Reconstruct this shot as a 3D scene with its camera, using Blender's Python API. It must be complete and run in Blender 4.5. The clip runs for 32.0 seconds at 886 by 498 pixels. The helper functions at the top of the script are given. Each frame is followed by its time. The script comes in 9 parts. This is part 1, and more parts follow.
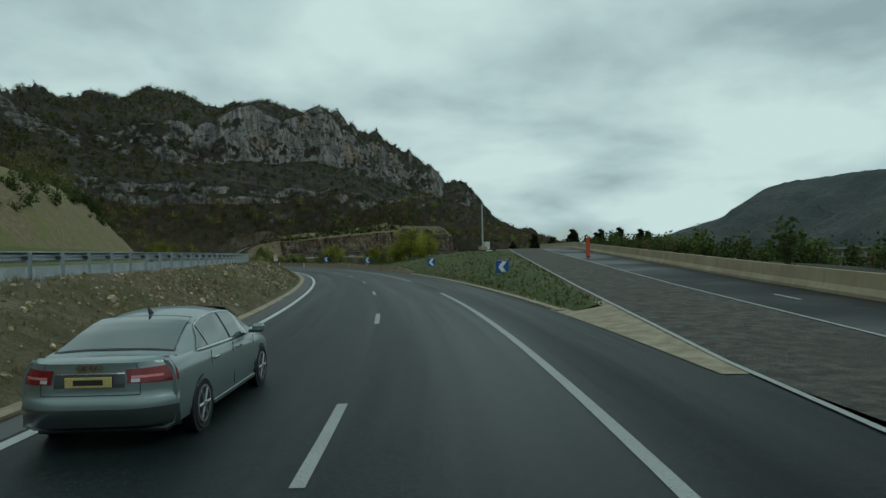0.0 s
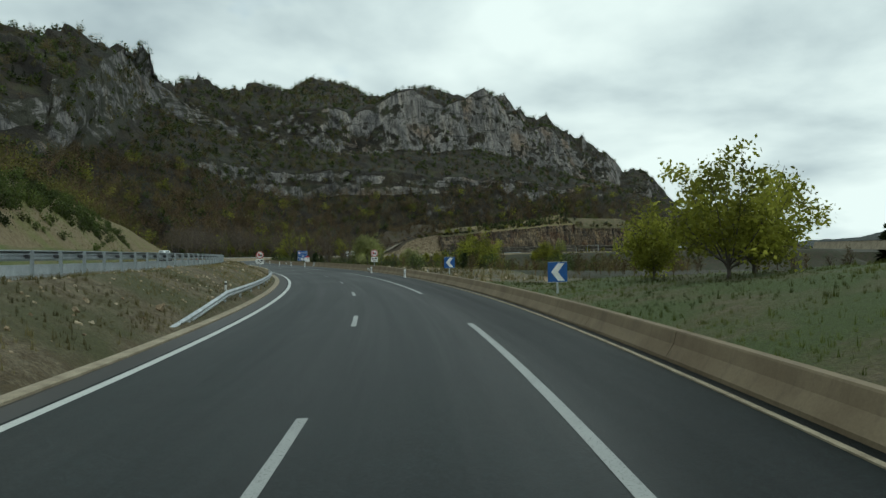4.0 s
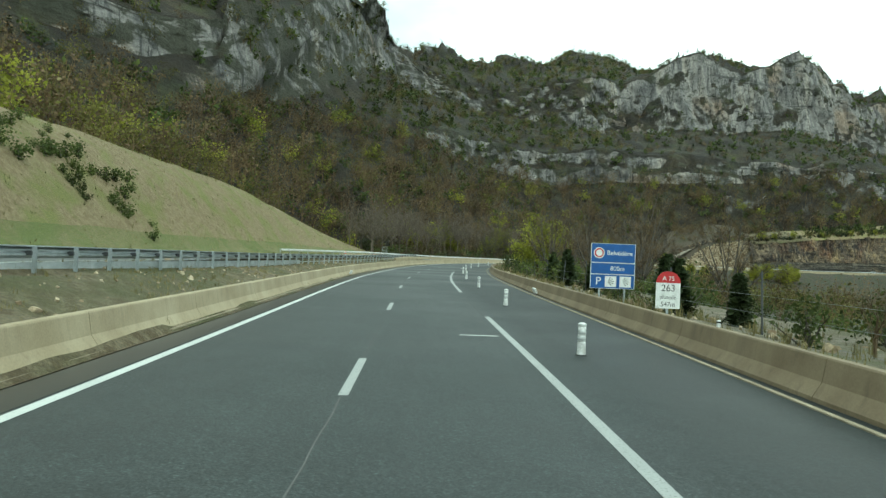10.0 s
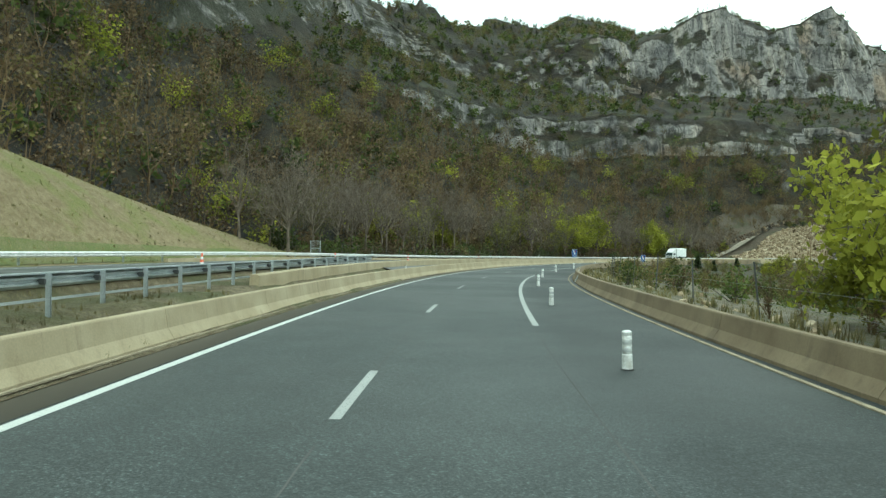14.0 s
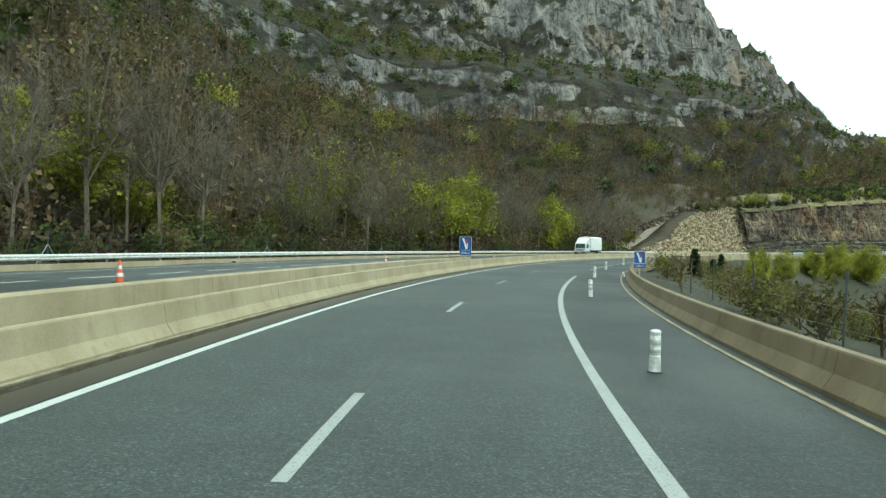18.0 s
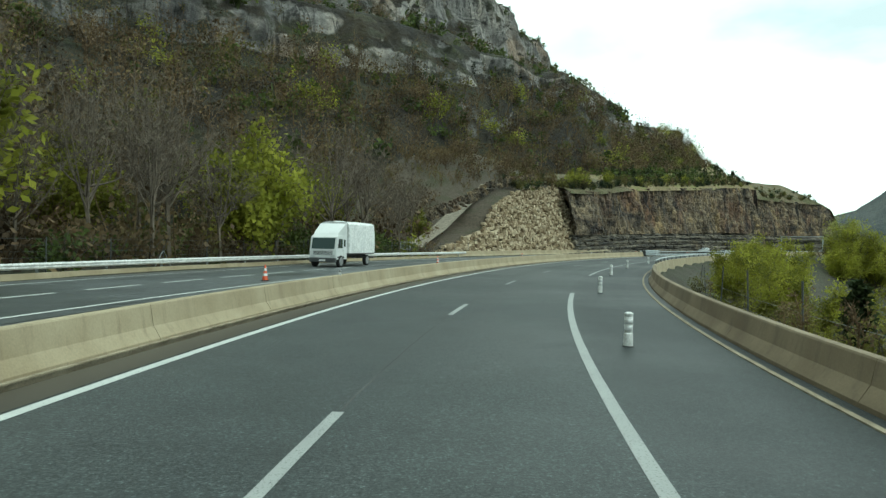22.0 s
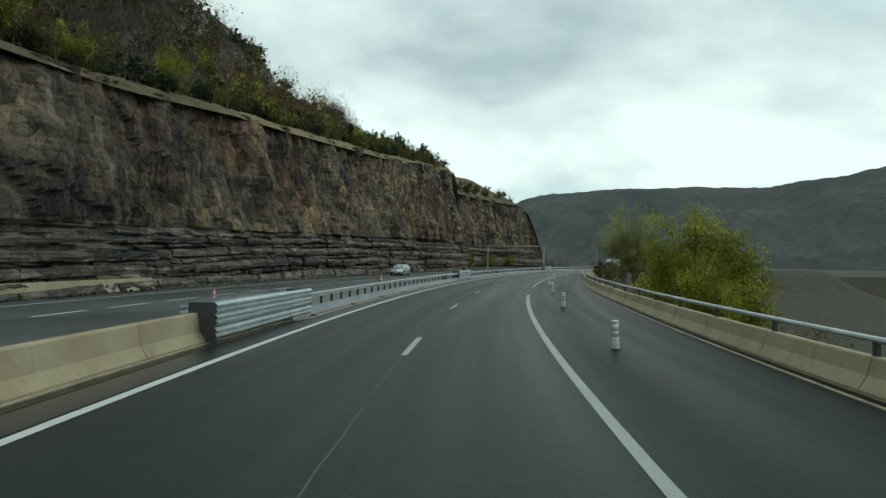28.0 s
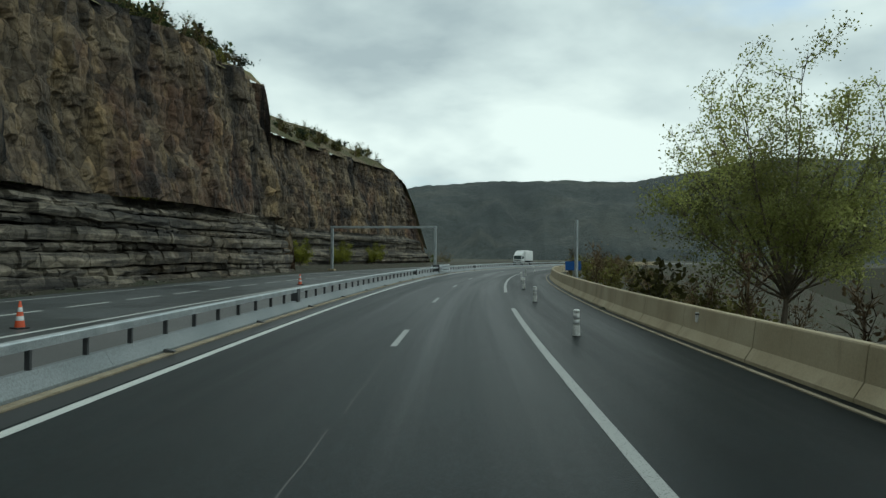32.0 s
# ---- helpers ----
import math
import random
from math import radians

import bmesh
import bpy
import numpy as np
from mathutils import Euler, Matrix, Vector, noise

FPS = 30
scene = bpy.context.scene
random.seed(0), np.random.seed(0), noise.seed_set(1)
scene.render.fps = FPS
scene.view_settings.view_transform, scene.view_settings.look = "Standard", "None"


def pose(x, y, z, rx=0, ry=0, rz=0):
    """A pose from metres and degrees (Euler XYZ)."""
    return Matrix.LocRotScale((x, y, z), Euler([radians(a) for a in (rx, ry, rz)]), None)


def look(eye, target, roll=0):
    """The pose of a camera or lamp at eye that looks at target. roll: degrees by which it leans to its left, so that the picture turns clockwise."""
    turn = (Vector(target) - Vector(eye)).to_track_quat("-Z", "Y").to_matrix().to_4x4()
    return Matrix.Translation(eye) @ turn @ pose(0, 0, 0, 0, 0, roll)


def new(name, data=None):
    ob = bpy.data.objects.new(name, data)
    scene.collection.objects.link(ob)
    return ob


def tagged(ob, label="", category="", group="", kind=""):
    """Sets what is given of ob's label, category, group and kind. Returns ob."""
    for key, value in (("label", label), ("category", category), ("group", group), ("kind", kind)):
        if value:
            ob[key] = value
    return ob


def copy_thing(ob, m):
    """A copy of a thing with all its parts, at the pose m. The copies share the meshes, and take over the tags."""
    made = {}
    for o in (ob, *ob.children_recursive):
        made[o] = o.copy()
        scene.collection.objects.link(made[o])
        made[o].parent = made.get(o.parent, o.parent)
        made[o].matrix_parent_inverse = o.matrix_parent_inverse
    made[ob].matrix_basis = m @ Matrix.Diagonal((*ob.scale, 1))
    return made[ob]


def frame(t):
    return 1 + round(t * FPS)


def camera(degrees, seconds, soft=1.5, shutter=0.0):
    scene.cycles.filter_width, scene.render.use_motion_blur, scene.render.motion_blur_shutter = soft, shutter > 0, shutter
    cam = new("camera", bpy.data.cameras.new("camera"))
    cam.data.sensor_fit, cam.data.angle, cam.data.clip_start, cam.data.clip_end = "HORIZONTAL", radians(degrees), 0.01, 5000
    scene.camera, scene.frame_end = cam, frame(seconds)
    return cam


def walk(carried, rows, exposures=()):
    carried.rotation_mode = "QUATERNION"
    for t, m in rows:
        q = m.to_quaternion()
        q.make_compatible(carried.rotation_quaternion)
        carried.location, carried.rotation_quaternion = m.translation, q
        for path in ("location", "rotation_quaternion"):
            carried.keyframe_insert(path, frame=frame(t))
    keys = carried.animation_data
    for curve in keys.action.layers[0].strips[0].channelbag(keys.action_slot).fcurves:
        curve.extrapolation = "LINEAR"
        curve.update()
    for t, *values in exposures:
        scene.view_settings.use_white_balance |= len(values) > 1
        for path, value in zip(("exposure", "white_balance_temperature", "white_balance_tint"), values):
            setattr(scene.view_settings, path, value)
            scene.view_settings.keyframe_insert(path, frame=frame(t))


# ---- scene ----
cam = camera(67.0, 32.0, soft=1.4, shutter=0.0)
# seconds, place in metres, turn in degrees
PATH = [
    (0.0, -0.11, 0.00, 2.10, 90.29, 1.24, -1.99),
    (0.5, 0.02, 9.13, 2.10, 89.77, 0.86, -0.84),
    (1.0, -0.11, 18.23, 2.10, 89.79, 0.93, 0.52),
    (1.5, -0.53, 27.26, 2.10, 89.92, 1.28, 1.96),
    (2.0, -1.25, 36.17, 2.10, 89.96, 0.84, 3.60),
    (2.5, -2.19, 44.99, 2.10, 90.06, 0.60, 5.49),
    (3.0, -3.32, 53.73, 2.10, 89.99, 0.60, 7.65),
    (3.5, -4.79, 62.41, 2.10, 90.12, 1.24, 10.09),
    (4.0, -6.60, 71.03, 2.10, 90.26, 0.93, 12.28),
    (4.5, -8.77, 79.60, 2.10, 90.41, 0.25, 14.33),
    (5.0, -11.31, 88.09, 2.10, 90.55, -0.34, 16.32),
    (5.5, -14.20, 96.52, 2.10, 90.64, -0.38, 18.33),
    (6.0, -17.45, 104.88, 2.10, 90.63, 0.60, 20.46),
    (6.5, -20.97, 113.18, 2.10, 90.80, -1.05, 22.36),
    (7.0, -24.80, 121.41, 2.10, 90.79, -1.89, 24.55),
    (7.5, -28.96, 129.54, 2.10, 90.72, -1.84, 26.71),
    (8.0, -33.45, 137.55, 2.10, 90.71, -1.06, 28.61),
    (8.5, -38.24, 145.43, 2.10, 90.69, -2.00, 29.95),
    (9.0, -43.23, 153.20, 2.10, 90.71, -2.21, 31.20),
    (9.5, -48.29, 160.86, 2.10, 90.74, -2.50, 32.16),
    (10.0, -53.40, 168.43, 2.10, 90.34, -2.28, 32.88),
    (10.5, -58.50, 175.91, 2.10, 90.51, -1.56, 33.30),
    (11.0, -63.55, 183.34, 2.10, 90.66, -0.78, 33.48),
    (11.5, -68.64, 190.72, 2.10, 90.79, -0.27, 33.66),
    (12.0, -73.73, 198.11, 2.10, 90.41, -0.58, 33.74),
    (12.5, -78.77, 205.57, 2.10, 90.65, -0.58, 33.70),
    (13.0, -83.70, 213.17, 2.10, 90.51, -0.83, 33.15),
    (13.5, -88.50, 220.90, 2.10, 90.26, -0.74, 32.45),
    (14.0, -93.15, 228.75, 2.10, 90.09, -0.71, 31.56),
    (14.5, -97.66, 236.72, 2.10, 89.98, -0.81, 30.49),
    (15.0, -102.03, 244.78, 2.10, 89.89, -1.03, 29.26),
    (15.5, -106.25, 252.93, 2.10, 89.80, -1.27, 27.86),
    (16.0, -110.28, 261.17, 2.10, 89.70, -1.32, 26.29),
    (16.5, -114.02, 269.51, 2.10, 89.40, -0.96, 24.53),
    (17.0, -117.28, 278.06, 2.10, 89.46, -1.13, 22.47),
    (17.5, -120.06, 286.80, 2.10, 89.19, -0.92, 20.19),
    (18.0, -122.47, 295.67, 2.10, 89.36, -1.03, 17.91),
    (18.5, -124.67, 304.62, 2.10, 89.37, -0.75, 15.77),
    (19.0, -126.48, 313.64, 2.10, 89.26, -0.46, 13.61),
    (19.5, -127.85, 322.67, 2.10, 89.05, -0.58, 11.40),
    (20.0, -128.75, 331.67, 2.10, 88.97, -1.78, 8.88),
    (20.5, -129.22, 340.60, 2.10, 89.06, -0.61, 6.57),
    (21.0, -129.29, 349.43, 2.10, 89.29, -0.16, 3.81),
    (21.5, -128.98, 358.15, 2.10, 89.40, -0.08, 1.07),
    (22.0, -128.32, 366.79, 2.10, 89.28, -1.00, -1.45),
    (22.5, -127.32, 375.38, 2.10, 89.18, -0.92, -3.85),
    (23.0, -125.99, 383.89, 2.10, 89.20, -0.70, -6.55),
    (23.5, -124.33, 392.31, 2.10, 89.43, -0.78, -9.25),
    (24.0, -122.32, 400.63, 2.10, 89.64, -1.69, -12.16),
    (24.5, -119.86, 408.83, 2.10, 89.74, -2.28, -15.04),
    (25.0, -117.07, 416.92, 2.10, 90.18, -2.79, -17.83),
    (25.5, -114.02, 424.91, 2.10, 90.52, -2.86, -20.37),
    (26.0, -110.70, 432.79, 2.10, 90.07, -2.68, -22.81),
    (26.5, -107.02, 440.54, 2.10, 90.72, -1.57, -24.93),
    (27.0, -103.04, 448.19, 2.10, 90.99, -0.85, -26.84),
    (27.5, -98.80, 455.74, 2.10, 91.03, -0.60, -28.61),
    (28.0, -94.35, 463.21, 2.10, 90.94, -0.80, -30.30),
    (28.5, -89.69, 470.59, 2.10, 90.79, -1.37, -32.01),
    (29.0, -84.84, 477.88, 2.10, 90.60, -2.12, -33.78),
    (29.5, -79.79, 485.07, 2.10, 90.67, -2.20, -35.44),
    (30.0, -74.57, 492.14, 2.10, 90.66, -1.88, -36.90),
    (30.5, -69.19, 499.09, 2.10, 90.53, -1.21, -38.16),
    (31.0, -63.58, 505.83, 2.10, 90.40, -0.66, -39.02),
    (31.5, -57.87, 512.47, 2.10, 90.42, -0.56, -40.10),
    (32.0, -52.06, 519.05, 2.10, 90.51, -0.51, -41.02),
]
# seconds, stops, kelvin, tint
EXPOSURES = [(t, e, 6200.0 - 110.0 * max(0.0, 3.0 - t), tint) for t, e, tint in ((0.0, -1.75, -11.0), (1.5, -1.62, -6.0), (3.0, -1.45, -2.0), (5.5, -0.95, -7.0), (7.0, -0.5, -11.0), (10.0, -0.17, -13.0), (16.0, 0.0, -13.0), (20.0, 0.0, -13.0), (22.0, -0.4, -12.0), (24.0, -0.75, -11.0), (26.0, -1.05, -9.0), (29.0, -1.2, -6.0), (32.0, -1.3, -5.0))]
walk(cam, [(r[0], pose(*r[1:])) for r in PATH], EXPOSURES)


# ---- world and sun ----
SUN_ELEVATION, SUN_ROTATION = radians(48), radians(110)


def make_world():
    world = bpy.data.worlds.new("sky")
    scene.world = world
    world.use_nodes = True
    nt = world.node_tree
    nt.nodes.clear()
    n = nt.nodes.new
    sky = n("ShaderNodeTexSky")
    sky.sky_type = "NISHITA"
    sky.sun_disc = False
    sky.sun_elevation, sky.sun_rotation = SUN_ELEVATION, SUN_ROTATION
    dim = n("ShaderNodeMix")
    dim.data_type, dim.blend_type = "RGBA", "MULTIPLY"
    dim.inputs[0].default_value = 1.0
    dim.inputs[7].default_value = (0.17, 0.17, 0.17, 1)
    nt.links.new(sky.outputs[0], dim.inputs[6])
    co = n("ShaderNodeTexCoord")
    # clouds seen as a flat deck: the direction divided by its height
    sep = n("ShaderNodeSeparateXYZ")
    nt.links.new(co.outputs["Generated"], sep.inputs[0])
    up = n("ShaderNodeMath")
    up.operation = "MAXIMUM"
    up.inputs[1].default_value = 0.0
    nt.links.new(sep.outputs[2], up.inputs[0])
    lift = n("ShaderNodeMath")
    lift.operation = "ADD"
    lift.inputs[1].default_value = 0.26
    nt.links.new(up.outputs[0], lift.inputs[0])
    div = []
    for k in (0, 1):
        m = n("ShaderNodeMath")
        m.operation = "DIVIDE"
        nt.links.new(sep.outputs[k], m.inputs[0])
        nt.links.new(lift.outputs[0], m.inputs[1])
        div.append(m)
    deck = n("ShaderNodeCombineXYZ")
    nt.links.new(div[0].outputs[0], deck.inputs[0])
    nt.links.new(div[1].outputs[0], deck.inputs[1])

    def fbm(scale, detail, rough, distortion=0.0):
        t = n("ShaderNodeTexNoise")
        t.inputs["Scale"].default_value = scale
        t.inputs["Detail"].default_value = detail
        t.inputs["Roughness"].default_value = rough
        t.inputs["Distortion"].default_value = distortion
        nt.links.new(deck.outputs[0], t.inputs["Vector"])
        return t

    def ramp(src, stops):
        r = n("ShaderNodeValToRGB")
        e = r.color_ramp.elements
        while len(e) < len(stops):
            e.new(0.5)
        for el, (pos, col) in zip(e, stops):
            el.position, el.color = pos, (*col, 1)
        nt.links.new(src, r.inputs[0])
        return r

    shade = ramp(fbm(1.1, 7, 0.5, 0.15).outputs[0], [(0.33, (0.55, 0.62, 0.67)), (0.46, (0.88, 0.95, 0.97)), (0.56, (1.12, 1.18, 1.17))])
    cover = ramp(fbm(0.55, 6, 0.55, 0.2).outputs[0], [(0.33, (0, 0, 0)), (0.42, (1, 1, 1))])
    mix = n("ShaderNodeMix")
    mix.data_type = "RGBA"
    nt.links.new(cover.outputs[0], mix.inputs[0])
    nt.links.new(dim.outputs[2], mix.inputs[6])
    nt.links.new(shade.outputs[0], mix.inputs[7])
    bg = n("ShaderNodeBackground")
    bg.inputs[1].default_value = 2.0
    out = n("ShaderNodeOutputWorld")
    nt.links.new(mix.outputs[2], bg.inputs[0])
    nt.links.new(bg.outputs[0], out.inputs[0])


make_world()
sun_data = bpy.data.lights.new("sun", "SUN")
sun_data.energy, sun_data.angle, sun_data.color = 1.0, radians(14), (1.0, 0.96, 0.9)
sun = new("sun", sun_data)
sun.matrix_world = look((math.sin(SUN_ROTATION) * math.cos(SUN_ELEVATION) * 300, math.cos(SUN_ROTATION) * math.cos(SUN_ELEVATION) * 300, math.sin(SUN_ELEVATION) * 300), (0, 0, 0))

# ---- materials ----
def material(name, rough=0.8, metal=0.0):
    m = bpy.data.materials.new(name)
    m.use_nodes = True
    b = m.node_tree.nodes["Principled BSDF"]
    b.inputs["Roughness"].default_value, b.inputs["Metallic"].default_value = rough, metal
    return m, m.node_tree, b


def coords(nt, scale=(1, 1, 1), kind="Object", rot=(0, 0, 0)):
    c = nt.nodes.new("ShaderNodeTexCoord")
    mp = nt.nodes.new("ShaderNodeMapping")
    mp.inputs["Scale"].default_value = scale
    mp.inputs["Rotation"].default_value = rot
    nt.links.new(c.outputs[kind], mp.inputs[0])
    return mp.outputs[0]


def noise_tex(nt, vec, scale, detail=5, rough=0.6, distortion=0.0):
    t = nt.nodes.new("ShaderNodeTexNoise")
    for k, v in (("Scale", scale), ("Detail", detail), ("Roughness", rough), ("Distortion", distortion)):
        t.inputs[k].default_value = v
    nt.links.new(vec, t.inputs["Vector"])
    return t.outputs[0]


def ramp_of(nt, src, stops):
    r = nt.nodes.new("ShaderNodeValToRGB")
    e = r.color_ramp.elements
    while len(e) < len(stops):
        e.new(0.5)
    for el, (pos, col) in zip(e, stops):
        el.position = pos
        el.color = (*col, 1) if len(col) == 3 else col
    nt.links.new(src, r.inputs[0])
    return r.outputs[0]


def mix_of(nt, fac, a, b, blend="MIX"):
    m = nt.nodes.new("ShaderNodeMix")
    m.data_type, m.blend_type = "RGBA", blend
    for sock, val in ((m.inputs[0], fac), (m.inputs[6], a), (m.inputs[7], b)):
        if isinstance(val, (int, float)):
            sock.default_value = val
        elif isinstance(val, tuple):
            sock.default_value = (*val, 1)
        else:
            nt.links.new(val, sock)
    return m.outputs[2]


def bump_of(nt, b, height, strength=0.5, distance=0.02):
    k = nt.nodes.new("ShaderNodeBump")
    k.inputs["Strength"].default_value, k.inputs["Distance"].default_value = strength, distance
    nt.links.new(height, k.inputs["Height"])
    nt.links.new(k.outputs[0], b.inputs["Normal"])


def two_tone(name, dark, light, scale, rough=0.8, fine=40.0, bump=0.4, dist=0.02, metal=0.0, stain=None, lo=0.35, hi=0.65):
    """A surface of two colours mixed by broad and by fine noise."""
    m, nt, b = material(name, rough, metal)
    v = coords(nt)
    big, small = noise_tex(nt, v, scale, 5), noise_tex(nt, v, fine, 4)
    col = ramp_of(nt, big, [(lo, dark), (hi, light)])
    grain = ramp_of(nt, small, [(0.3, (0.72, 0.72, 0.72)), (0.7, (1.2, 1.2, 1.2))])
    col = mix_of(nt, 1.0, col, grain, "MULTIPLY")
    if stain:
        sv = coords(nt, (1, 1, 0.15))
        col = mix_of(nt, ramp_of(nt, noise_tex(nt, sv, scale * 4, 4), [(0.52, (0, 0, 0)), (0.72, (0.8, 0.8, 0.8))]), col, stain)
    nt.links.new(col, b.inputs["Base Color"])
    if bump:
        bump_of(nt, b, small, bump, dist)
    return m


def plain(name, col, rough=0.5, metal=0.0, wear=0.15):
    return two_tone(name, tuple(c * (1 - wear) for c in col), tuple(min(1, c * (1 + wear * 0.6)) for c in col), 3.0, rough, 60.0, 0.08, 0.003, metal)


M_ASPHALT_OLD = two_tone("old_asphalt", (0.055, 0.057, 0.057), (0.085, 0.086, 0.085), 0.3, 0.5, 80.0, 0.5, 0.004)
M_KERB = two_tone("kerb_concrete", (0.20, 0.165, 0.11), (0.33, 0.285, 0.20), 2.0, 0.9, 40.0, 0.4, 0.006)
M_STEEL = two_tone("galvanised_steel", (0.36, 0.40, 0.42), (0.52, 0.56, 0.58), 2.0, 0.42, 50.0, 0.05, 0.002, metal=0.6)

def strata_rock(name, tones, band=0.9, band_mix=0.7, stain=(0.16, 0.08, 0.045), pale=(0.46, 0.43, 0.38), dark=(0.05, 0.048, 0.048), pale_lo=0.58, dark_hi=0.42, bump=1.0, dist=0.25, stain_lo=0.52, upright=(0.45, 0.45, 0.035), flatness=0.03, cells=(0.7, 0.7, 0.45)):
    """Bedded rock: level beds, upright streaks of water stain, fractures."""
    m, nt, b = material(name, 0.9)
    v = coords(nt)
    beds = noise_tex(nt, coords(nt, (flatness, flatness, band)), 1.0, 6, 0.65, 0.4)
    streak = noise_tex(nt, coords(nt, upright), 1.0, 5, 0.6, 0.3)
    patch = noise_tex(nt, v, 0.09, 5, 0.6)
    grain = noise_tex(nt, v, 1.6, 7, 0.7)
    col = ramp_of(nt, beds, [(0.36, tones[0]), (0.45, tones[1]), (0.54, tones[2]), (0.60, tones[1]), (0.64, tones[0])])
    col = mix_of(nt, ramp_of(nt, patch, [(stain_lo, (0, 0, 0)), (stain_lo + 0.13, (0.8, 0.8, 0.8))]), col, stain)
    col = mix_of(nt, ramp_of(nt, streak, [(pale_lo, (0, 0, 0)), (pale_lo + 0.14, (0.6, 0.6, 0.6))]), col, pale)
    col = mix_of(nt, ramp_of(nt, streak, [(dark_hi - 0.12, (0.9, 0.9, 0.9)), (dark_hi, (0, 0, 0))]), col, dark)
    col = mix_of(nt, 1.0, col, ramp_of(nt, grain, [(0.28, (0.35, 0.35, 0.35)), (0.5, (0.95, 0.95, 0.95)), (0.75, (1.45, 1.45, 1.45))]), "MULTIPLY")
    # broken blocks: each of its own tone, parted by dark cracks
    warp = mix_of(nt, 0.45, coords(nt, cells), noise_tex(nt, coords(nt, cells), 1.4, 3, 0.6), "ADD")
    block = nt.nodes.new("ShaderNodeTexVoronoi")
    crack = nt.nodes.new("ShaderNodeTexVoronoi")
    crack.feature = "DISTANCE_TO_EDGE"
    for q in (block, crack):
        q.inputs["Scale"].default_value = 1.0
        nt.links.new(warp, q.inputs["Vector"])
    part_of = nt.nodes.new("ShaderNodeSeparateColor")
    nt.links.new(block.outputs["Color"], part_of.inputs[0])
    col = mix_of(nt, 1.0, col, ramp_of(nt, part_of.outputs[0], [(0.0, (0.5, 0.5, 0.5)), (0.5, (0.95, 0.93, 0.9)), (1.0, (1.5, 1.45, 1.35))]), "MULTIPLY")
    col = mix_of(nt, 1.0, col, ramp_of(nt, crack.outputs["Distance"], [(0.0, (0.5, 0.5, 0.5)), (0.05, (1, 1, 1))]), "MULTIPLY")
    nt.links.new(col, b.inputs["Base Color"])
    add = nt.nodes.new("ShaderNodeMath")
    add.operation = "ADD"
    nt.links.new(grain, add.inputs[0])
    nt.links.new(beds, add.inputs[1])
    more = nt.nodes.new("ShaderNodeMath")
    more.operation = "MULTIPLY_ADD"
    more.inputs[1].default_value = 1.2
    nt.links.new(crack.outputs["Distance"], more.inputs[0])
    nt.links.new(add.outputs[0], more.inputs[2])
    bump_of(nt, b, more.outputs[0], bump, dist)
    return m


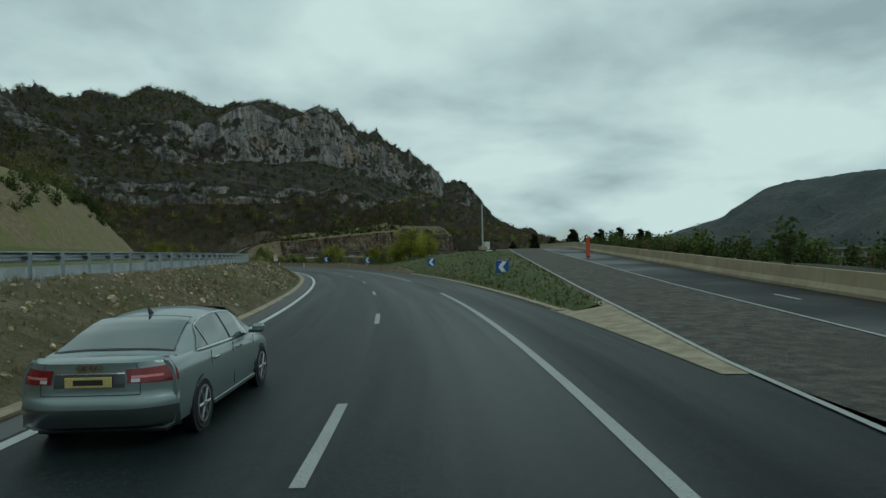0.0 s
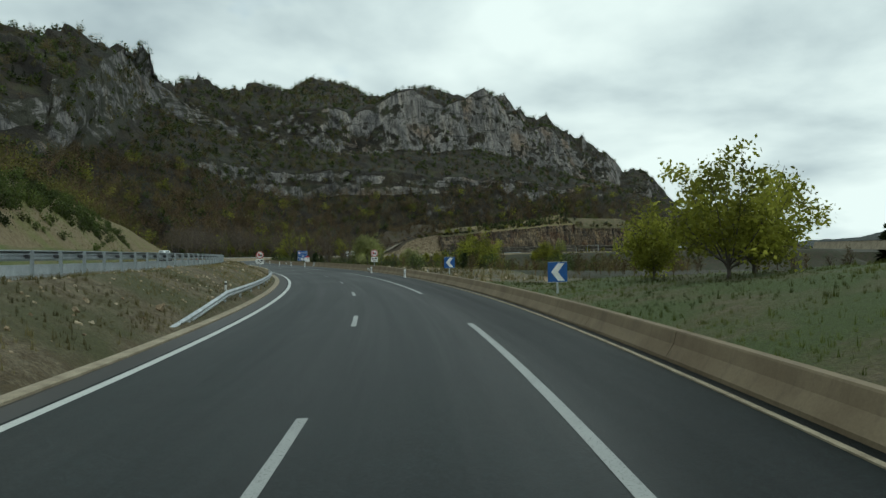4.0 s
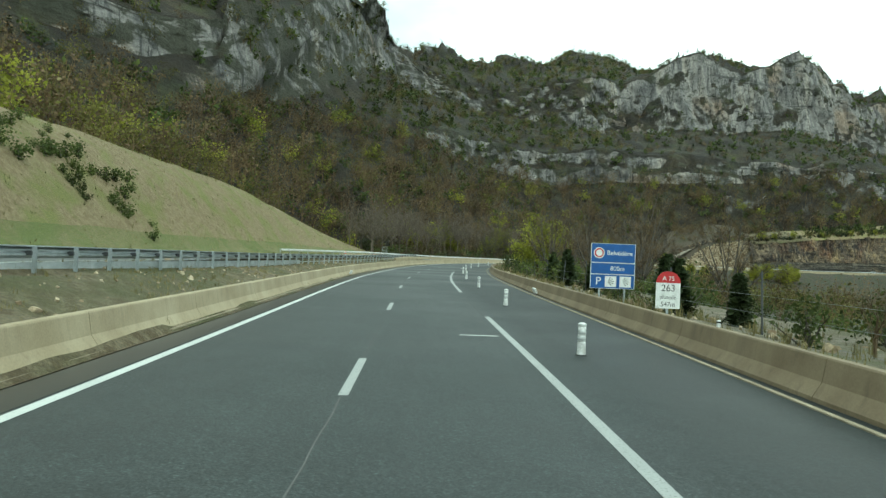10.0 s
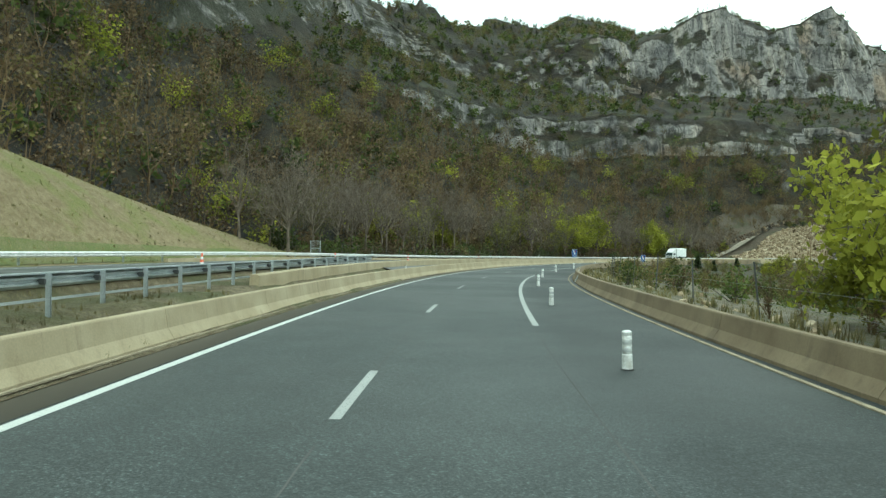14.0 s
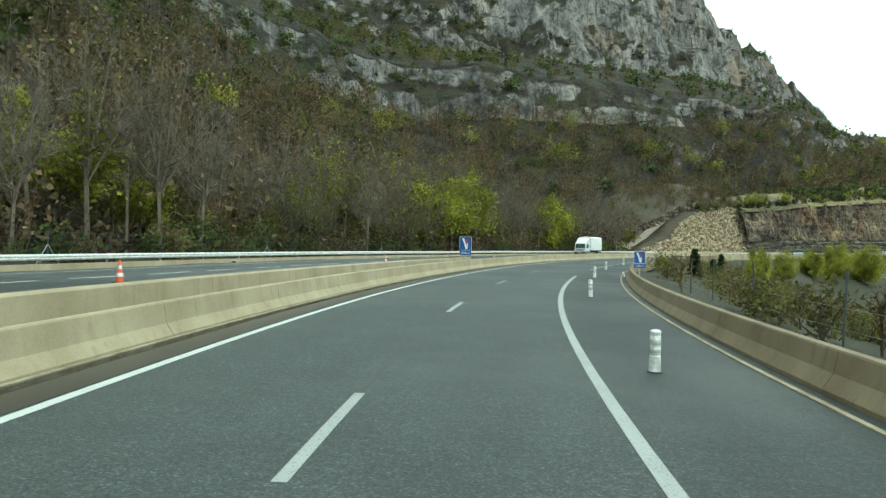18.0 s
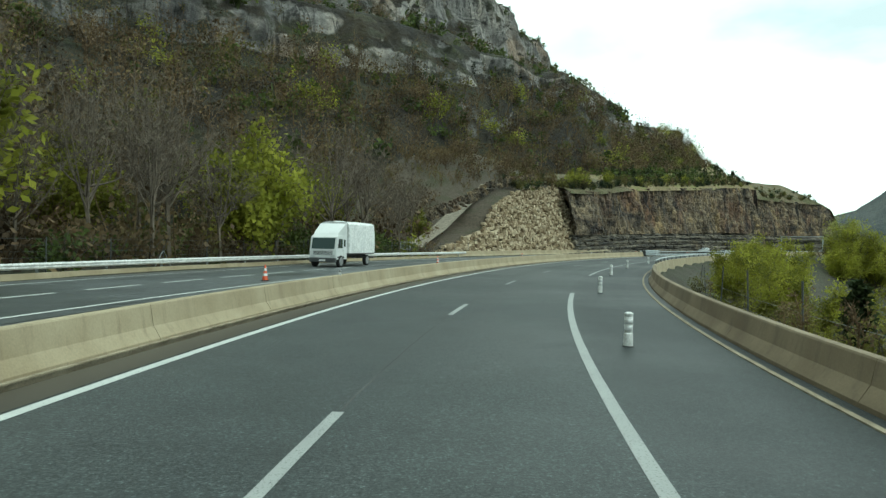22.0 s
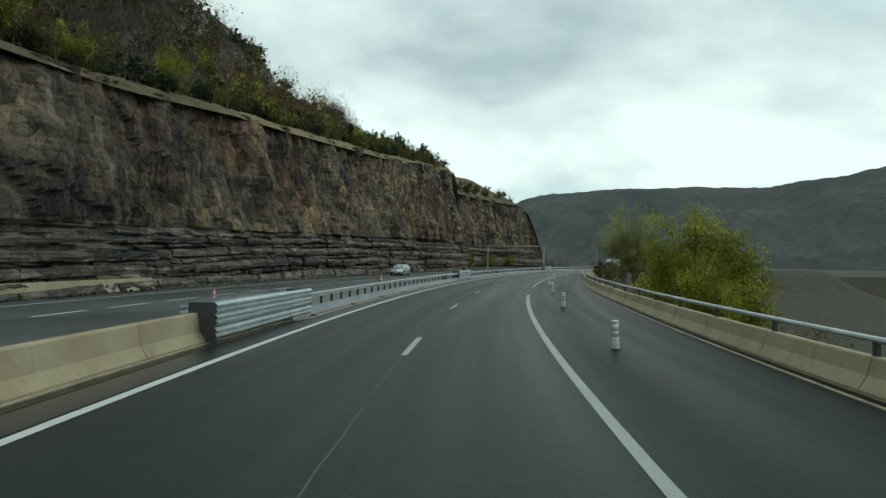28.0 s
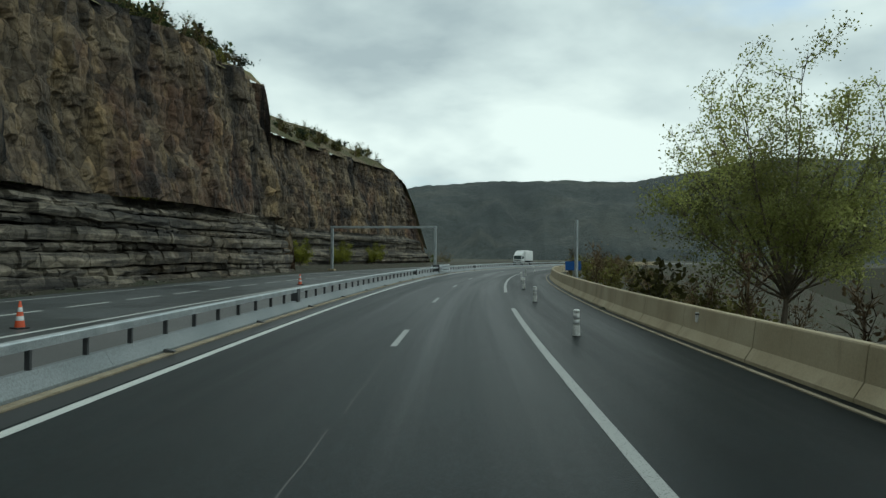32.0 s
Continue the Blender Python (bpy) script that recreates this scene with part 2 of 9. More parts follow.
def mountain_material():
    """Scrub and leaf litter where the ground lies back, limestone where it stands up."""
    m, nt, b = material("mountain_surface", 0.95)
    v = coords(nt)
    geo = nt.nodes.new("ShaderNodeNewGeometry")
    sep = nt.nodes.new("ShaderNodeSeparateXYZ")
    nt.links.new(geo.outputs["Normal"], sep.inputs[0])
    rough = noise_tex(nt, v, 0.07, 6, 0.65)
    jig = nt.nodes.new("ShaderNodeMath")
    jig.operation = "MULTIPLY_ADD"
    jig.inputs[1].default_value, jig.inputs[2].default_value = 0.5, -0.25
    nt.links.new(rough, jig.inputs[0])
    tot = nt.nodes.new("ShaderNodeMath")
    tot.operation = "ADD"
    nt.links.new(sep.outputs[2], tot.inputs[0])
    nt.links.new(jig.outputs[0], tot.inputs[1])
    rock_mask = ramp_of(nt, tot.outputs[0], [(0.36, (1, 1, 1)), (0.50, (0, 0, 0))])
    streak = noise_tex(nt, coords(nt, (0.10, 0.10, 0.012)), 1.0, 7, 0.62, 0.6)
    joint = noise_tex(nt, coords(nt, (0.16, 0.16, 0.016)), 1.0, 5, 0.55, 0.35)
    beds = noise_tex(nt, coords(nt, (0.012, 0.012, 0.30)), 1.0, 5, 0.6, 0.4)
    fine = noise_tex(nt, v, 0.7, 7, 0.7)
    warm = noise_tex(nt, v, 0.028, 4, 0.55)
    growth = noise_tex(nt, coords(nt, (0.07, 0.07, 0.13)), 1.0, 6, 0.68, 0.5)
    # the growth colour spreads wider on the nearer cliffs than on the high buttress, to darken them
    place = nt.nodes.new("ShaderNodeSeparateXYZ")
    nt.links.new(v, place.inputs[0])
    more = nt.nodes.new("ShaderNodeMapRange")
    more.inputs["From Min"].default_value, more.inputs["From Max"].default_value = 400.0, 560.0
    more.inputs["To Min"].default_value, more.inputs["To Max"].default_value = 0.13, 0.0
    nt.links.new(place.outputs[1], more.inputs[0])
    grown = nt.nodes.new("ShaderNodeMath")
    grown.operation = "ADD"
    nt.links.new(growth, grown.inputs[0])
    nt.links.new(more.outputs[0], grown.inputs[1])
    rock = ramp_of(nt, streak, [(0.30, (0.065, 0.064, 0.066)), (0.42, (0.155, 0.150, 0.148)), (0.55, (0.255, 0.242, 0.226)), (0.68, (0.36, 0.328, 0.287))])
    rock = mix_of(nt, ramp_of(nt, warm, [(0.56, (0, 0, 0)), (0.68, (0.6, 0.6, 0.6))]), rock, (0.30, 0.21, 0.135))
    # upright joints and level bedding show as dark lines
    rock = mix_of(nt, ramp_of(nt, joint, [(0.475, (0, 0, 0)), (0.495, (0.8, 0.8, 0.8)), (0.505, (0.8, 0.8, 0.8)), (0.525, (0, 0, 0))]), rock, (0.030, 0.030, 0.031))
    rock = mix_of(nt, ramp_of(nt, beds, [(0.34, (0.8, 0.8, 0.8)), (0.41, (0, 0, 0))]), rock, (0.045, 0.045, 0.043))
    rock = mix_of(nt, 1.0, rock, ramp_of(nt, fine, [(0.3, (0.5, 0.5, 0.5)), (0.7, (1.3, 1.3, 1.3))]), "MULTIPLY")
    rock = mix_of(nt, ramp_of(nt, grown.outputs[0], [(0.56, (0, 0, 0)), (0.63, (0.9, 0.9, 0.9))]), rock, (0.026, 0.028, 0.014))
    soil = ramp_of(nt, rough, [(0.32, (0.011, 0.009, 0.005)), (0.5, (0.022, 0.017, 0.009)), (0.66, (0.022, 0.026, 0.009))])
    soil = mix_of(nt, 1.0, soil, ramp_of(nt, growth, [(0.36, (0.35, 0.35, 0.35)), (0.52, (1.0, 1.0, 1.0)), (0.66, (1.9, 1.9, 1.7))]), "MULTIPLY")
    soil = mix_of(nt, 1.0, soil, ramp_of(nt, fine, [(0.3, (0.5, 0.5, 0.5)), (0.7, (1.4, 1.4, 1.4))]), "MULTIPLY")
    nt.links.new(mix_of(nt, rock_mask, soil, rock), b.inputs["Base Color"])
    both = nt.nodes.new("ShaderNodeMath")
    both.operation = "MULTIPLY_ADD"
    both.inputs[1].default_value = 2.0
    nt.links.new(growth, both.inputs[0])
    nt.links.new(fine, both.inputs[2])
    bump_of(nt, b, both.outputs[0], 1.0, 1.0)
    return m


def foliage(name, cols, rough=0.7, thin=0.4):
    """Leaf or twig colour that changes from plant to plant and leaf to leaf."""
    m, nt, b = material(name, rough)
    geo = nt.nodes.new("ShaderNodeNewGeometry")
    v = coords(nt, (1, 1, 1), "Object")
    clump = noise_tex(nt, v, 0.11, 3, 0.5)
    add = nt.nodes.new("ShaderNodeMath")
    add.operation = "MULTIPLY_ADD"
    add.inputs[1].default_value = 0.35
    nt.links.new(geo.outputs["Random Per Island"], add.inputs[0])
    nt.links.new(clump, add.inputs[2])
    n = len(cols)
    tone = ramp_of(nt, noise_tex(nt, v, 0.19, 4, 0.6), [(0.36, (0.42, 0.42, 0.42)), (0.5, (0.95, 0.95, 0.95)), (0.64, (1.35, 1.35, 1.3))])
    nt.links.new(mix_of(nt, 1.0, ramp_of(nt, add.outputs[0], [(0.38 + 0.55 * i / max(n - 1, 1), c) for i, c in enumerate(cols)]), tone, "MULTIPLY"), b.inputs["Base Color"])
    b.inputs["Specular IOR Level"].default_value = 0.2
    if thin:
        t = nt.nodes.new("ShaderNodeBsdfTranslucent")
        nt.links.new(b.inputs["Base Color"].links[0].from_socket, t.inputs[0])
        mx = nt.nodes.new("ShaderNodeMixShader")
        mx.inputs[0].default_value = thin
        nt.links.new(b.outputs[0], mx.inputs[1])
        nt.links.new(t.outputs[0], mx.inputs[2])
        nt.links.new(mx.outputs[0], nt.nodes["Material Output"].inputs[0])
    return m


def verge_material(name, soil, stone, grass, amount=0.5):
    m, nt, b = material(name, 0.95)
    v = coords(nt)
    big, mid, fine = noise_tex(nt, v, 0.28, 5, 0.6), noise_tex(nt, v, 2.2, 5, 0.65), noise_tex(nt, v, 14.0, 5, 0.7)
    col = mix_of(nt, ramp_of(nt, mid, [(0.42, (0, 0, 0)), (0.60, (1, 1, 1))]), soil, stone)
    col = mix_of(nt, ramp_of(nt, big, [(amount - 0.1, (1, 1, 1)), (amount + 0.06, (0, 0, 0))]), col, grass)
    col = mix_of(nt, 1.0, col, ramp_of(nt, fine, [(0.3, (0.5, 0.5, 0.5)), (0.7, (1.4, 1.4, 1.4))]), "MULTIPLY")
    nt.links.new(col, b.inputs["Base Color"])
    bump_of(nt, b, fine, 1.0, 0.08)
    return m


def asphalt_material(name, dark, light, gloss=0.4):
    """Asphalt with chips of stone, damp patches and worn wheel tracks in its own plan."""
    m, nt, b = material(name, 0.45)
    b.inputs["Specular IOR Level"].default_value = gloss
    v = coords(nt)
    broad, mid, chips = noise_tex(nt, v, 0.12, 4, 0.5), noise_tex(nt, v, 1.1, 5, 0.6), noise_tex(nt, v, 55.0, 3, 0.7)
    col = ramp_of(nt, broad, [(0.35, dark), (0.65, light)])
    col = mix_of(nt, 1.0, col, ramp_of(nt, mid, [(0.3, (0.82, 0.82, 0.82)), (0.7, (1.16, 1.16, 1.16))]), "MULTIPLY")
    col = mix_of(nt, 1.0, col, ramp_of(nt, chips, [(0.35, (0.65, 0.65, 0.65)), (0.62, (1.15, 1.15, 1.15)), (0.75, (2.0, 2.0, 2.0))]), "MULTIPLY")
    grit = noise_tex(nt, v, 16.0, 4, 0.75)
    col = mix_of(nt, 1.0, col, ramp_of(nt, grit, [(0.32, (0.5, 0.5, 0.5)), (0.5, (1.0, 1.0, 1.0)), (0.68, (1.5, 1.5, 1.5))]), "MULTIPLY")
    nt.links.new(col, b.inputs["Base Color"])
    nt.links.new(ramp_of(nt, broad, [(0.4, (0.36, 0.36, 0.36)), (0.6, (0.58, 0.58, 0.58))]), b.inputs["Roughness"])
    bump_of(nt, b, chips, 0.35, 0.006)
    return m


def worn_paint(name, col, wear=0.5):
    """Road paint through which the asphalt shows in spots."""
    m, nt, b = material(name, 0.6)
    v = coords(nt)
    spots = noise_tex(nt, v, 38.0, 4, 0.7)
    broad = noise_tex(nt, v, 1.2, 4, 0.6)
    c = mix_of(nt, ramp_of(nt, broad, [(0.3, (0.35, 0.35, 0.35)), (0.65, (0, 0, 0))]), col, tuple(x * 0.62 for x in col))
    c = mix_of(nt, ramp_of(nt, spots, [(wear - 0.16, (0.9, 0.9, 0.9)), (wear - 0.08, (0, 0, 0))]), c, (0.09, 0.095, 0.095))
    nt.links.new(c, b.inputs["Base Color"])
    bump_of(nt, b, spots, 0.3, 0.003)
    return m


def glass_material(name, tint=(0.02, 0.03, 0.03)):
    m, nt, b = material(name, 0.06)
    b.inputs["Base Color"].default_value = (*tint, 1)
    b.inputs["Specular IOR Level"].default_value = 0.8
    b.inputs["Coat Weight"].default_value = 0.6
    return m


def car_paint(name, col, flake=0.5):
    m, nt, b = material(name, 0.32, flake)
    v = coords(nt)
    dirt = noise_tex(nt, v, 3.0, 5, 0.6)
    nt.links.new(mix_of(nt, ramp_of(nt, dirt, [(0.5, (0, 0, 0)), (0.8, (0.25, 0.25, 0.25))]), col, tuple(c * 0.5 + 0.03 for c in col)), b.inputs["Base Color"])
    b.inputs["Coat Weight"].default_value = 0.5
    b.inputs["Coat Roughness"].default_value = 0.08
    return m


def road_material():
    """The driven lanes: laid out on the road's own plan, damp at both ends of the stretch, with worn wheel tracks and
    painted sky sheen.
    """
    m, nt, b = material("lane_asphalt", 0.5)
    v = coords(nt)
    uv = nt.nodes.new("ShaderNodeUVMap")
    uv.uv_map = "plan"
    sep = nt.nodes.new("ShaderNodeSeparateXYZ")
    nt.links.new(uv.outputs[0], sep.inputs[0])
    mp = nt.nodes.new("ShaderNodeMapping")
    mp.inputs["Scale"].default_value = (0.62, 0.018, 1)
    nt.links.new(uv.outputs[0], mp.inputs[0])
    # lengthwise streaks: worn tracks, and sky sheen put into the colour
    tracks = noise_tex(nt, mp.outputs[0], 1.0, 5, 0.6, 0.4)
    way = nt.nodes.new("ShaderNodeMapRange")
    way.inputs["From Min"].default_value, way.inputs["From Max"].default_value = 0.0, 700.0
    nt.links.new(sep.outputs[1], way.inputs[0])
    damp = ramp_of(nt, way.outputs[0], [(0.0, (1, 1, 1)), (0.15, (0.92, 0.92, 0.92)), (0.24, (0.62, 0.62, 0.62)), (0.36, (0.12, 0.12, 0.12)), (0.56, (0.05, 0.05, 0.05)), (0.65, (0.45, 0.45, 0.45)), (0.74, (1, 1, 1))])
    broad, mid, chips = noise_tex(nt, v, 0.12, 4, 0.5), noise_tex(nt, v, 1.1, 5, 0.6), noise_tex(nt, v, 27.0, 4, 0.8)
    # both base colours carry a teal tint for the reflected sky
    dry = ramp_of(nt, tracks, [(0.3, (0.026, 0.033, 0.0335)), (0.7, (0.039, 0.047, 0.0465))])
    wet = ramp_of(nt, tracks, [(0.3, (0.0045, 0.0078, 0.0082)), (0.7, (0.0090, 0.0140, 0.0145))])
    col = mix_of(nt, damp, dry, wet)
    # the hard shoulder is darker than the lanes
    edge = nt.nodes.new("ShaderNodeMapRange")
    edge.inputs["From Min"].default_value, edge.inputs["From Max"].default_value = 1.2, 2.6
    nt.links.new(sep.outputs[0], edge.inputs[0])
    col = mix_of(nt, 1.0, col, ramp_of(nt, edge.outputs[0], [(0.0, (1, 1, 1)), (0.5, (0.86, 0.86, 0.87)), (1.0, (0.70, 0.70, 0.71))]), "MULTIPLY")
    col = mix_of(nt, 1.0, col, ramp_of(nt, mid, [(0.3, (0.8, 0.8, 0.8)), (0.7, (1.2, 1.2, 1.2))]), "MULTIPLY")
    col = mix_of(nt, 1.0, col, ramp_of(nt, chips, [(0.36, (0.30, 0.30, 0.30)), (0.54, (1.05, 1.05, 1.05)), (0.68, (3.6, 3.6, 3.6))]), "MULTIPLY")
    grit = noise_tex(nt, v, 9.0, 5, 0.8)
    col = mix_of(nt, 1.0, col, ramp_of(nt, grit, [(0.34, (0.62, 0.62, 0.62)), (0.5, (1.0, 1.0, 1.0)), (0.66, (1.9, 1.9, 1.9))]), "MULTIPLY")
    nt.links.new(col, b.inputs["Base Color"])
    rough = mix_of(nt, damp, ramp_of(nt, broad, [(0.4, (0.5, 0.5, 0.5)), (0.6, (0.64, 0.64, 0.64))]), ramp_of(nt, tracks, [(0.35, (0.38, 0.38, 0.38)), (0.65, (0.52, 0.52, 0.52))]))
    nt.links.new(rough, b.inputs["Roughness"])
    spec = mix_of(nt, edge.outputs[0], mix_of(nt, damp, (0.42, 0.42, 0.42), (0.15, 0.15, 0.15)), mix_of(nt, damp, (0.34, 0.34, 0.34), (0.06, 0.06, 0.06)))
    nt.links.new(spec, b.inputs["Specular IOR Level"])
    bump_of(nt, b, chips, 0.5, 0.008)
    return m


M_ROAD = road_material()
M_ASPHALT_OPP = asphalt_material("far_asphalt", (0.045, 0.052, 0.054), (0.066, 0.074, 0.075))
M_PAINT = worn_paint("lane_paint", (0.48, 0.50, 0.48), 0.49)
M_PAINT_WORN = worn_paint("worn_lane_paint", (0.30, 0.315, 0.305), 0.52)
def far_material():
    """Distant woods, broken by clearings and pale rock; the blue of distance haze is put into their colours."""
    m, nt, b = material("hazy_far_woodland", 1.0)
    v = coords(nt)
    big, mid, fine = noise_tex(nt, v, 0.004, 6, 0.6), noise_tex(nt, v, 0.02, 6, 0.65), noise_tex(nt, v, 0.12, 5, 0.7)
    col = ramp_of(nt, big, [(0.35, (0.022, 0.031, 0.032)), (0.5, (0.036, 0.046, 0.045)), (0.62, (0.055, 0.062, 0.055))])
    col = mix_of(nt, ramp_of(nt, mid, [(0.56, (0, 0, 0)), (0.70, (0.55, 0.55, 0.55))]), col, (0.085, 0.09, 0.08))
    col = mix_of(nt, 1.0, col, ramp_of(nt, fine, [(0.3, (0.55, 0.55, 0.55)), (0.7, (1.4, 1.4, 1.4))]), "MULTIPLY")
    nt.links.new(col, b.inputs["Base Color"])
    bump_of(nt, b, fine, 1.0, 6.0)
    return m


M_MOUNTAIN = mountain_material()
M_FARHILL = far_material()
M_CUT = strata_rock("cutting_rock", ((0.045, 0.040, 0.037), (0.120, 0.092, 0.064), (0.20, 0.160, 0.110)), 0.16, stain=(0.125, 0.066, 0.040), pale=(0.32, 0.23, 0.115), dark=(0.012, 0.012, 0.013), pale_lo=0.54, dark_hi=0.47, stain_lo=0.50, upright=(0.35, 0.35, 0.05), flatness=0.05, bump=1.0, dist=0.6, cells=(1.1, 1.1, 0.75))
M_BEDS = strata_rock("bedded_limestone", ((0.020, 0.019, 0.018), (0.085, 0.078, 0.066), (0.185, 0.165, 0.132)), 1.5, stain=(0.085, 0.066, 0.042), stain_lo=0.55, pale=(0.30, 0.27, 0.22), pale_lo=0.62, dark_hi=0.40, upright=(0.5, 0.5, 0.3), flatness=0.05, cells=(0.5, 0.5, 1.3))
def boulder_material():
    """Blocks of pale limestone, each of its own tone, with rusty faces."""
    m, nt, b = material("boulder_limestone", 0.92)
    v = coords(nt)
    geo, info = nt.nodes.new("ShaderNodeNewGeometry"), nt.nodes.new("ShaderNodeObjectInfo")
    pick = nt.nodes.new("ShaderNodeMath")
    pick.operation = "ADD"
    nt.links.new(geo.outputs["Random Per Island"], pick.inputs[0])
    nt.links.new(info.outputs["Random"], pick.inputs[1])
    part_of = nt.nodes.new("ShaderNodeMath")
    part_of.operation = "FRACT"
    nt.links.new(pick.outputs[0], part_of.inputs[0])
    tone = ramp_of(nt, part_of.outputs[0], [(0.0, (0.17, 0.12, 0.07)), (0.3, (0.29, 0.225, 0.14)), (0.65, (0.40, 0.325, 0.215)), (1.0, (0.52, 0.445, 0.32))])
    mid, fine = noise_tex(nt, v, 1.4, 5, 0.65), noise_tex(nt, v, 9.0, 5, 0.7)
    col = mix_of(nt, ramp_of(nt, mid, [(0.5, (0, 0, 0)), (0.68, (0.7, 0.7, 0.7))]), tone, (0.17, 0.11, 0.06))
    col = mix_of(nt, 1.0, col, ramp_of(nt, fine, [(0.3, (0.6, 0.6, 0.6)), (0.7, (1.3, 1.3, 1.3))]), "MULTIPLY")
    nt.links.new(col, b.inputs["Base Color"])
    bump_of(nt, b, fine, 0.8, 0.06)
    return m


def concrete_material(name, dark, light, drip):
    """Cast concrete: soft clouding, faint upright drips, dirt in small spots."""
    m, nt, b = material(name, 0.85)
    v = coords(nt)
    cloud, grain = noise_tex(nt, v, 0.7, 5, 0.55), noise_tex(nt, v, 26.0, 4, 0.6)
    streak = noise_tex(nt, coords(nt, (5.0, 5.0, 0.35)), 1.0, 5, 0.6)
    broad = noise_tex(nt, coords(nt, (0.9, 0.9, 0.2)), 1.0, 4, 0.5)
    col = ramp_of(nt, cloud, [(0.32, dark), (0.68, light)])
    col = mix_of(nt, ramp_of(nt, streak, [(0.54, (0, 0, 0)), (0.74, (0.55, 0.55, 0.55))]), col, drip)
    col = mix_of(nt, ramp_of(nt, broad, [(0.58, (0, 0, 0)), (0.72, (0.45, 0.45, 0.45))]), col, drip)
    col = mix_of(nt, 1.0, col, ramp_of(nt, grain, [(0.3, (0.88, 0.88, 0.88)), (0.7, (1.08, 1.08, 1.08))]), "MULTIPLY")
    nt.links.new(col, b.inputs["Base Color"])
    bump_of(nt, b, grain, 0.25, 0.006)
    return m


M_CONCRETE = concrete_material("pale_concrete", (0.27, 0.22, 0.135), (0.37, 0.315, 0.21), (0.19, 0.15, 0.095))
M_CONCRETE_DARK = concrete_material("brown_concrete", (0.135, 0.10, 0.058), (0.215, 0.17, 0.105), (0.085, 0.066, 0.042))
M_BOULDER = boulder_material()
M_LUSH = verge_material("green_grass", (0.13, 0.13, 0.045), (0.16, 0.145, 0.065), (0.105, 0.125, 0.034), 0.52)
M_BLOSSOM = foliage("blossom", ((0.15, 0.175, 0.04), (0.27, 0.29, 0.09), (0.44, 0.45, 0.24)))
M_RUBBLE = verge_material("rubble_slope", (0.052, 0.040, 0.026), (0.085, 0.068, 0.048), (0.042, 0.042, 0.018), 0.46)
M_BARK_PALE = two_tone("pale_bark", (0.075, 0.060, 0.045), (0.19, 0.155, 0.118), 0.8, 0.9, 9.0, 0.5, 0.02)
M_BANK = verge_material("stony_bank", (0.088, 0.066, 0.032), (0.165, 0.135, 0.082), (0.068, 0.068, 0.023), 0.50)
M_HILL = verge_material("dry_grass_slope", (0.16, 0.12, 0.06), (0.225, 0.18, 0.10), (0.15, 0.15, 0.045), 0.47)
M_MOUND = verge_material("grassy_mound", (0.076, 0.074, 0.024), (0.115, 0.094, 0.050), (0.056, 0.078, 0.016), 0.57)
M_VERGE = verge_material("stony_verge", (0.098, 0.080, 0.048), (0.165, 0.145, 0.108), (0.080, 0.080, 0.032), 0.47)
M_SCRUB = verge_material("scrub_floor", (0.032, 0.027, 0.017), (0.052, 0.043, 0.026), (0.028, 0.033, 0.013), 0.5)
M_GRAVEL = verge_material("gravel_bed", (0.052, 0.046, 0.039), (0.11, 0.10, 0.084), (0.062, 0.056, 0.046), 0.4)
M_TRACK = verge_material("dirt_track", (0.22, 0.19, 0.145), (0.33, 0.29, 0.23), (0.16, 0.15, 0.09), 0.36)
M_WOOD = two_tone("bark", (0.05, 0.042, 0.034), (0.135, 0.12, 0.10), 0.6, 0.9, 9.0, 0.6, 0.02)
M_TWIG = foliage("bare_twigs", ((0.051, 0.035, 0.019), (0.103, 0.068, 0.038), (0.151, 0.103, 0.054), (0.117, 0.101, 0.037)), thin=0.0)
M_BUD = foliage("young_leaves", ((0.15, 0.165, 0.027), (0.27, 0.28, 0.04), (0.39, 0.385, 0.065)), thin=0.5)
M_WILLOW = foliage("willow_leaves", ((0.21, 0.225, 0.032), (0.33, 0.335, 0.05), (0.44, 0.43, 0.075)), thin=0.6)
M_PALELEAF = foliage("pale_young_leaves", ((0.24, 0.26, 0.075), (0.35, 0.37, 0.12), (0.46, 0.46, 0.19)), thin=0.6)
M_OLIVE = foliage("olive_leaves", ((0.072, 0.070, 0.024), (0.119, 0.111, 0.034), (0.162, 0.153, 0.038)))
M_GREEN = foliage("green_leaves", ((0.040, 0.058, 0.018), (0.07, 0.095, 0.026), (0.11, 0.135, 0.034)))
M_EVERGREEN = foliage("evergreen", ((0.014, 0.024, 0.012), (0.026, 0.04, 0.018), (0.04, 0.055, 0.022)))
M_FIR = foliage("fir_needles", ((0.026, 0.042, 0.017), (0.044, 0.062, 0.024), (0.066, 0.084, 0.032)))
M_BROWN = foliage("dead_leaves", ((0.075, 0.056, 0.034), (0.120, 0.086, 0.049), (0.143, 0.105, 0.053)))
M_STRAW = foliage("grass_blades", ((0.11, 0.11, 0.042), (0.18, 0.155, 0.07), (0.25, 0.21, 0.10)))
M_GRASSBLADE = foliage("green_blades", ((0.058, 0.080, 0.016), (0.092, 0.112, 0.024), (0.13, 0.138, 0.038)))
M_DARKSTEEL = plain("dark_steel", (0.10, 0.105, 0.11), 0.5, 0.6)
M_BLUE = plain("sign_blue", (0.012, 0.085, 0.30), 0.4)
M_WHITE = plain("sign_white", (0.72, 0.73, 0.72), 0.45)
M_WHITEPLASTIC = two_tone("white_plastic", (0.50, 0.51, 0.50), (0.72, 0.73, 0.72), 4.0, 0.45, 30.0, 0.05, 0.002, stain=(0.36, 0.35, 0.32))
M_RED = plain("sign_red", (0.42, 0.02, 0.025), 0.4)
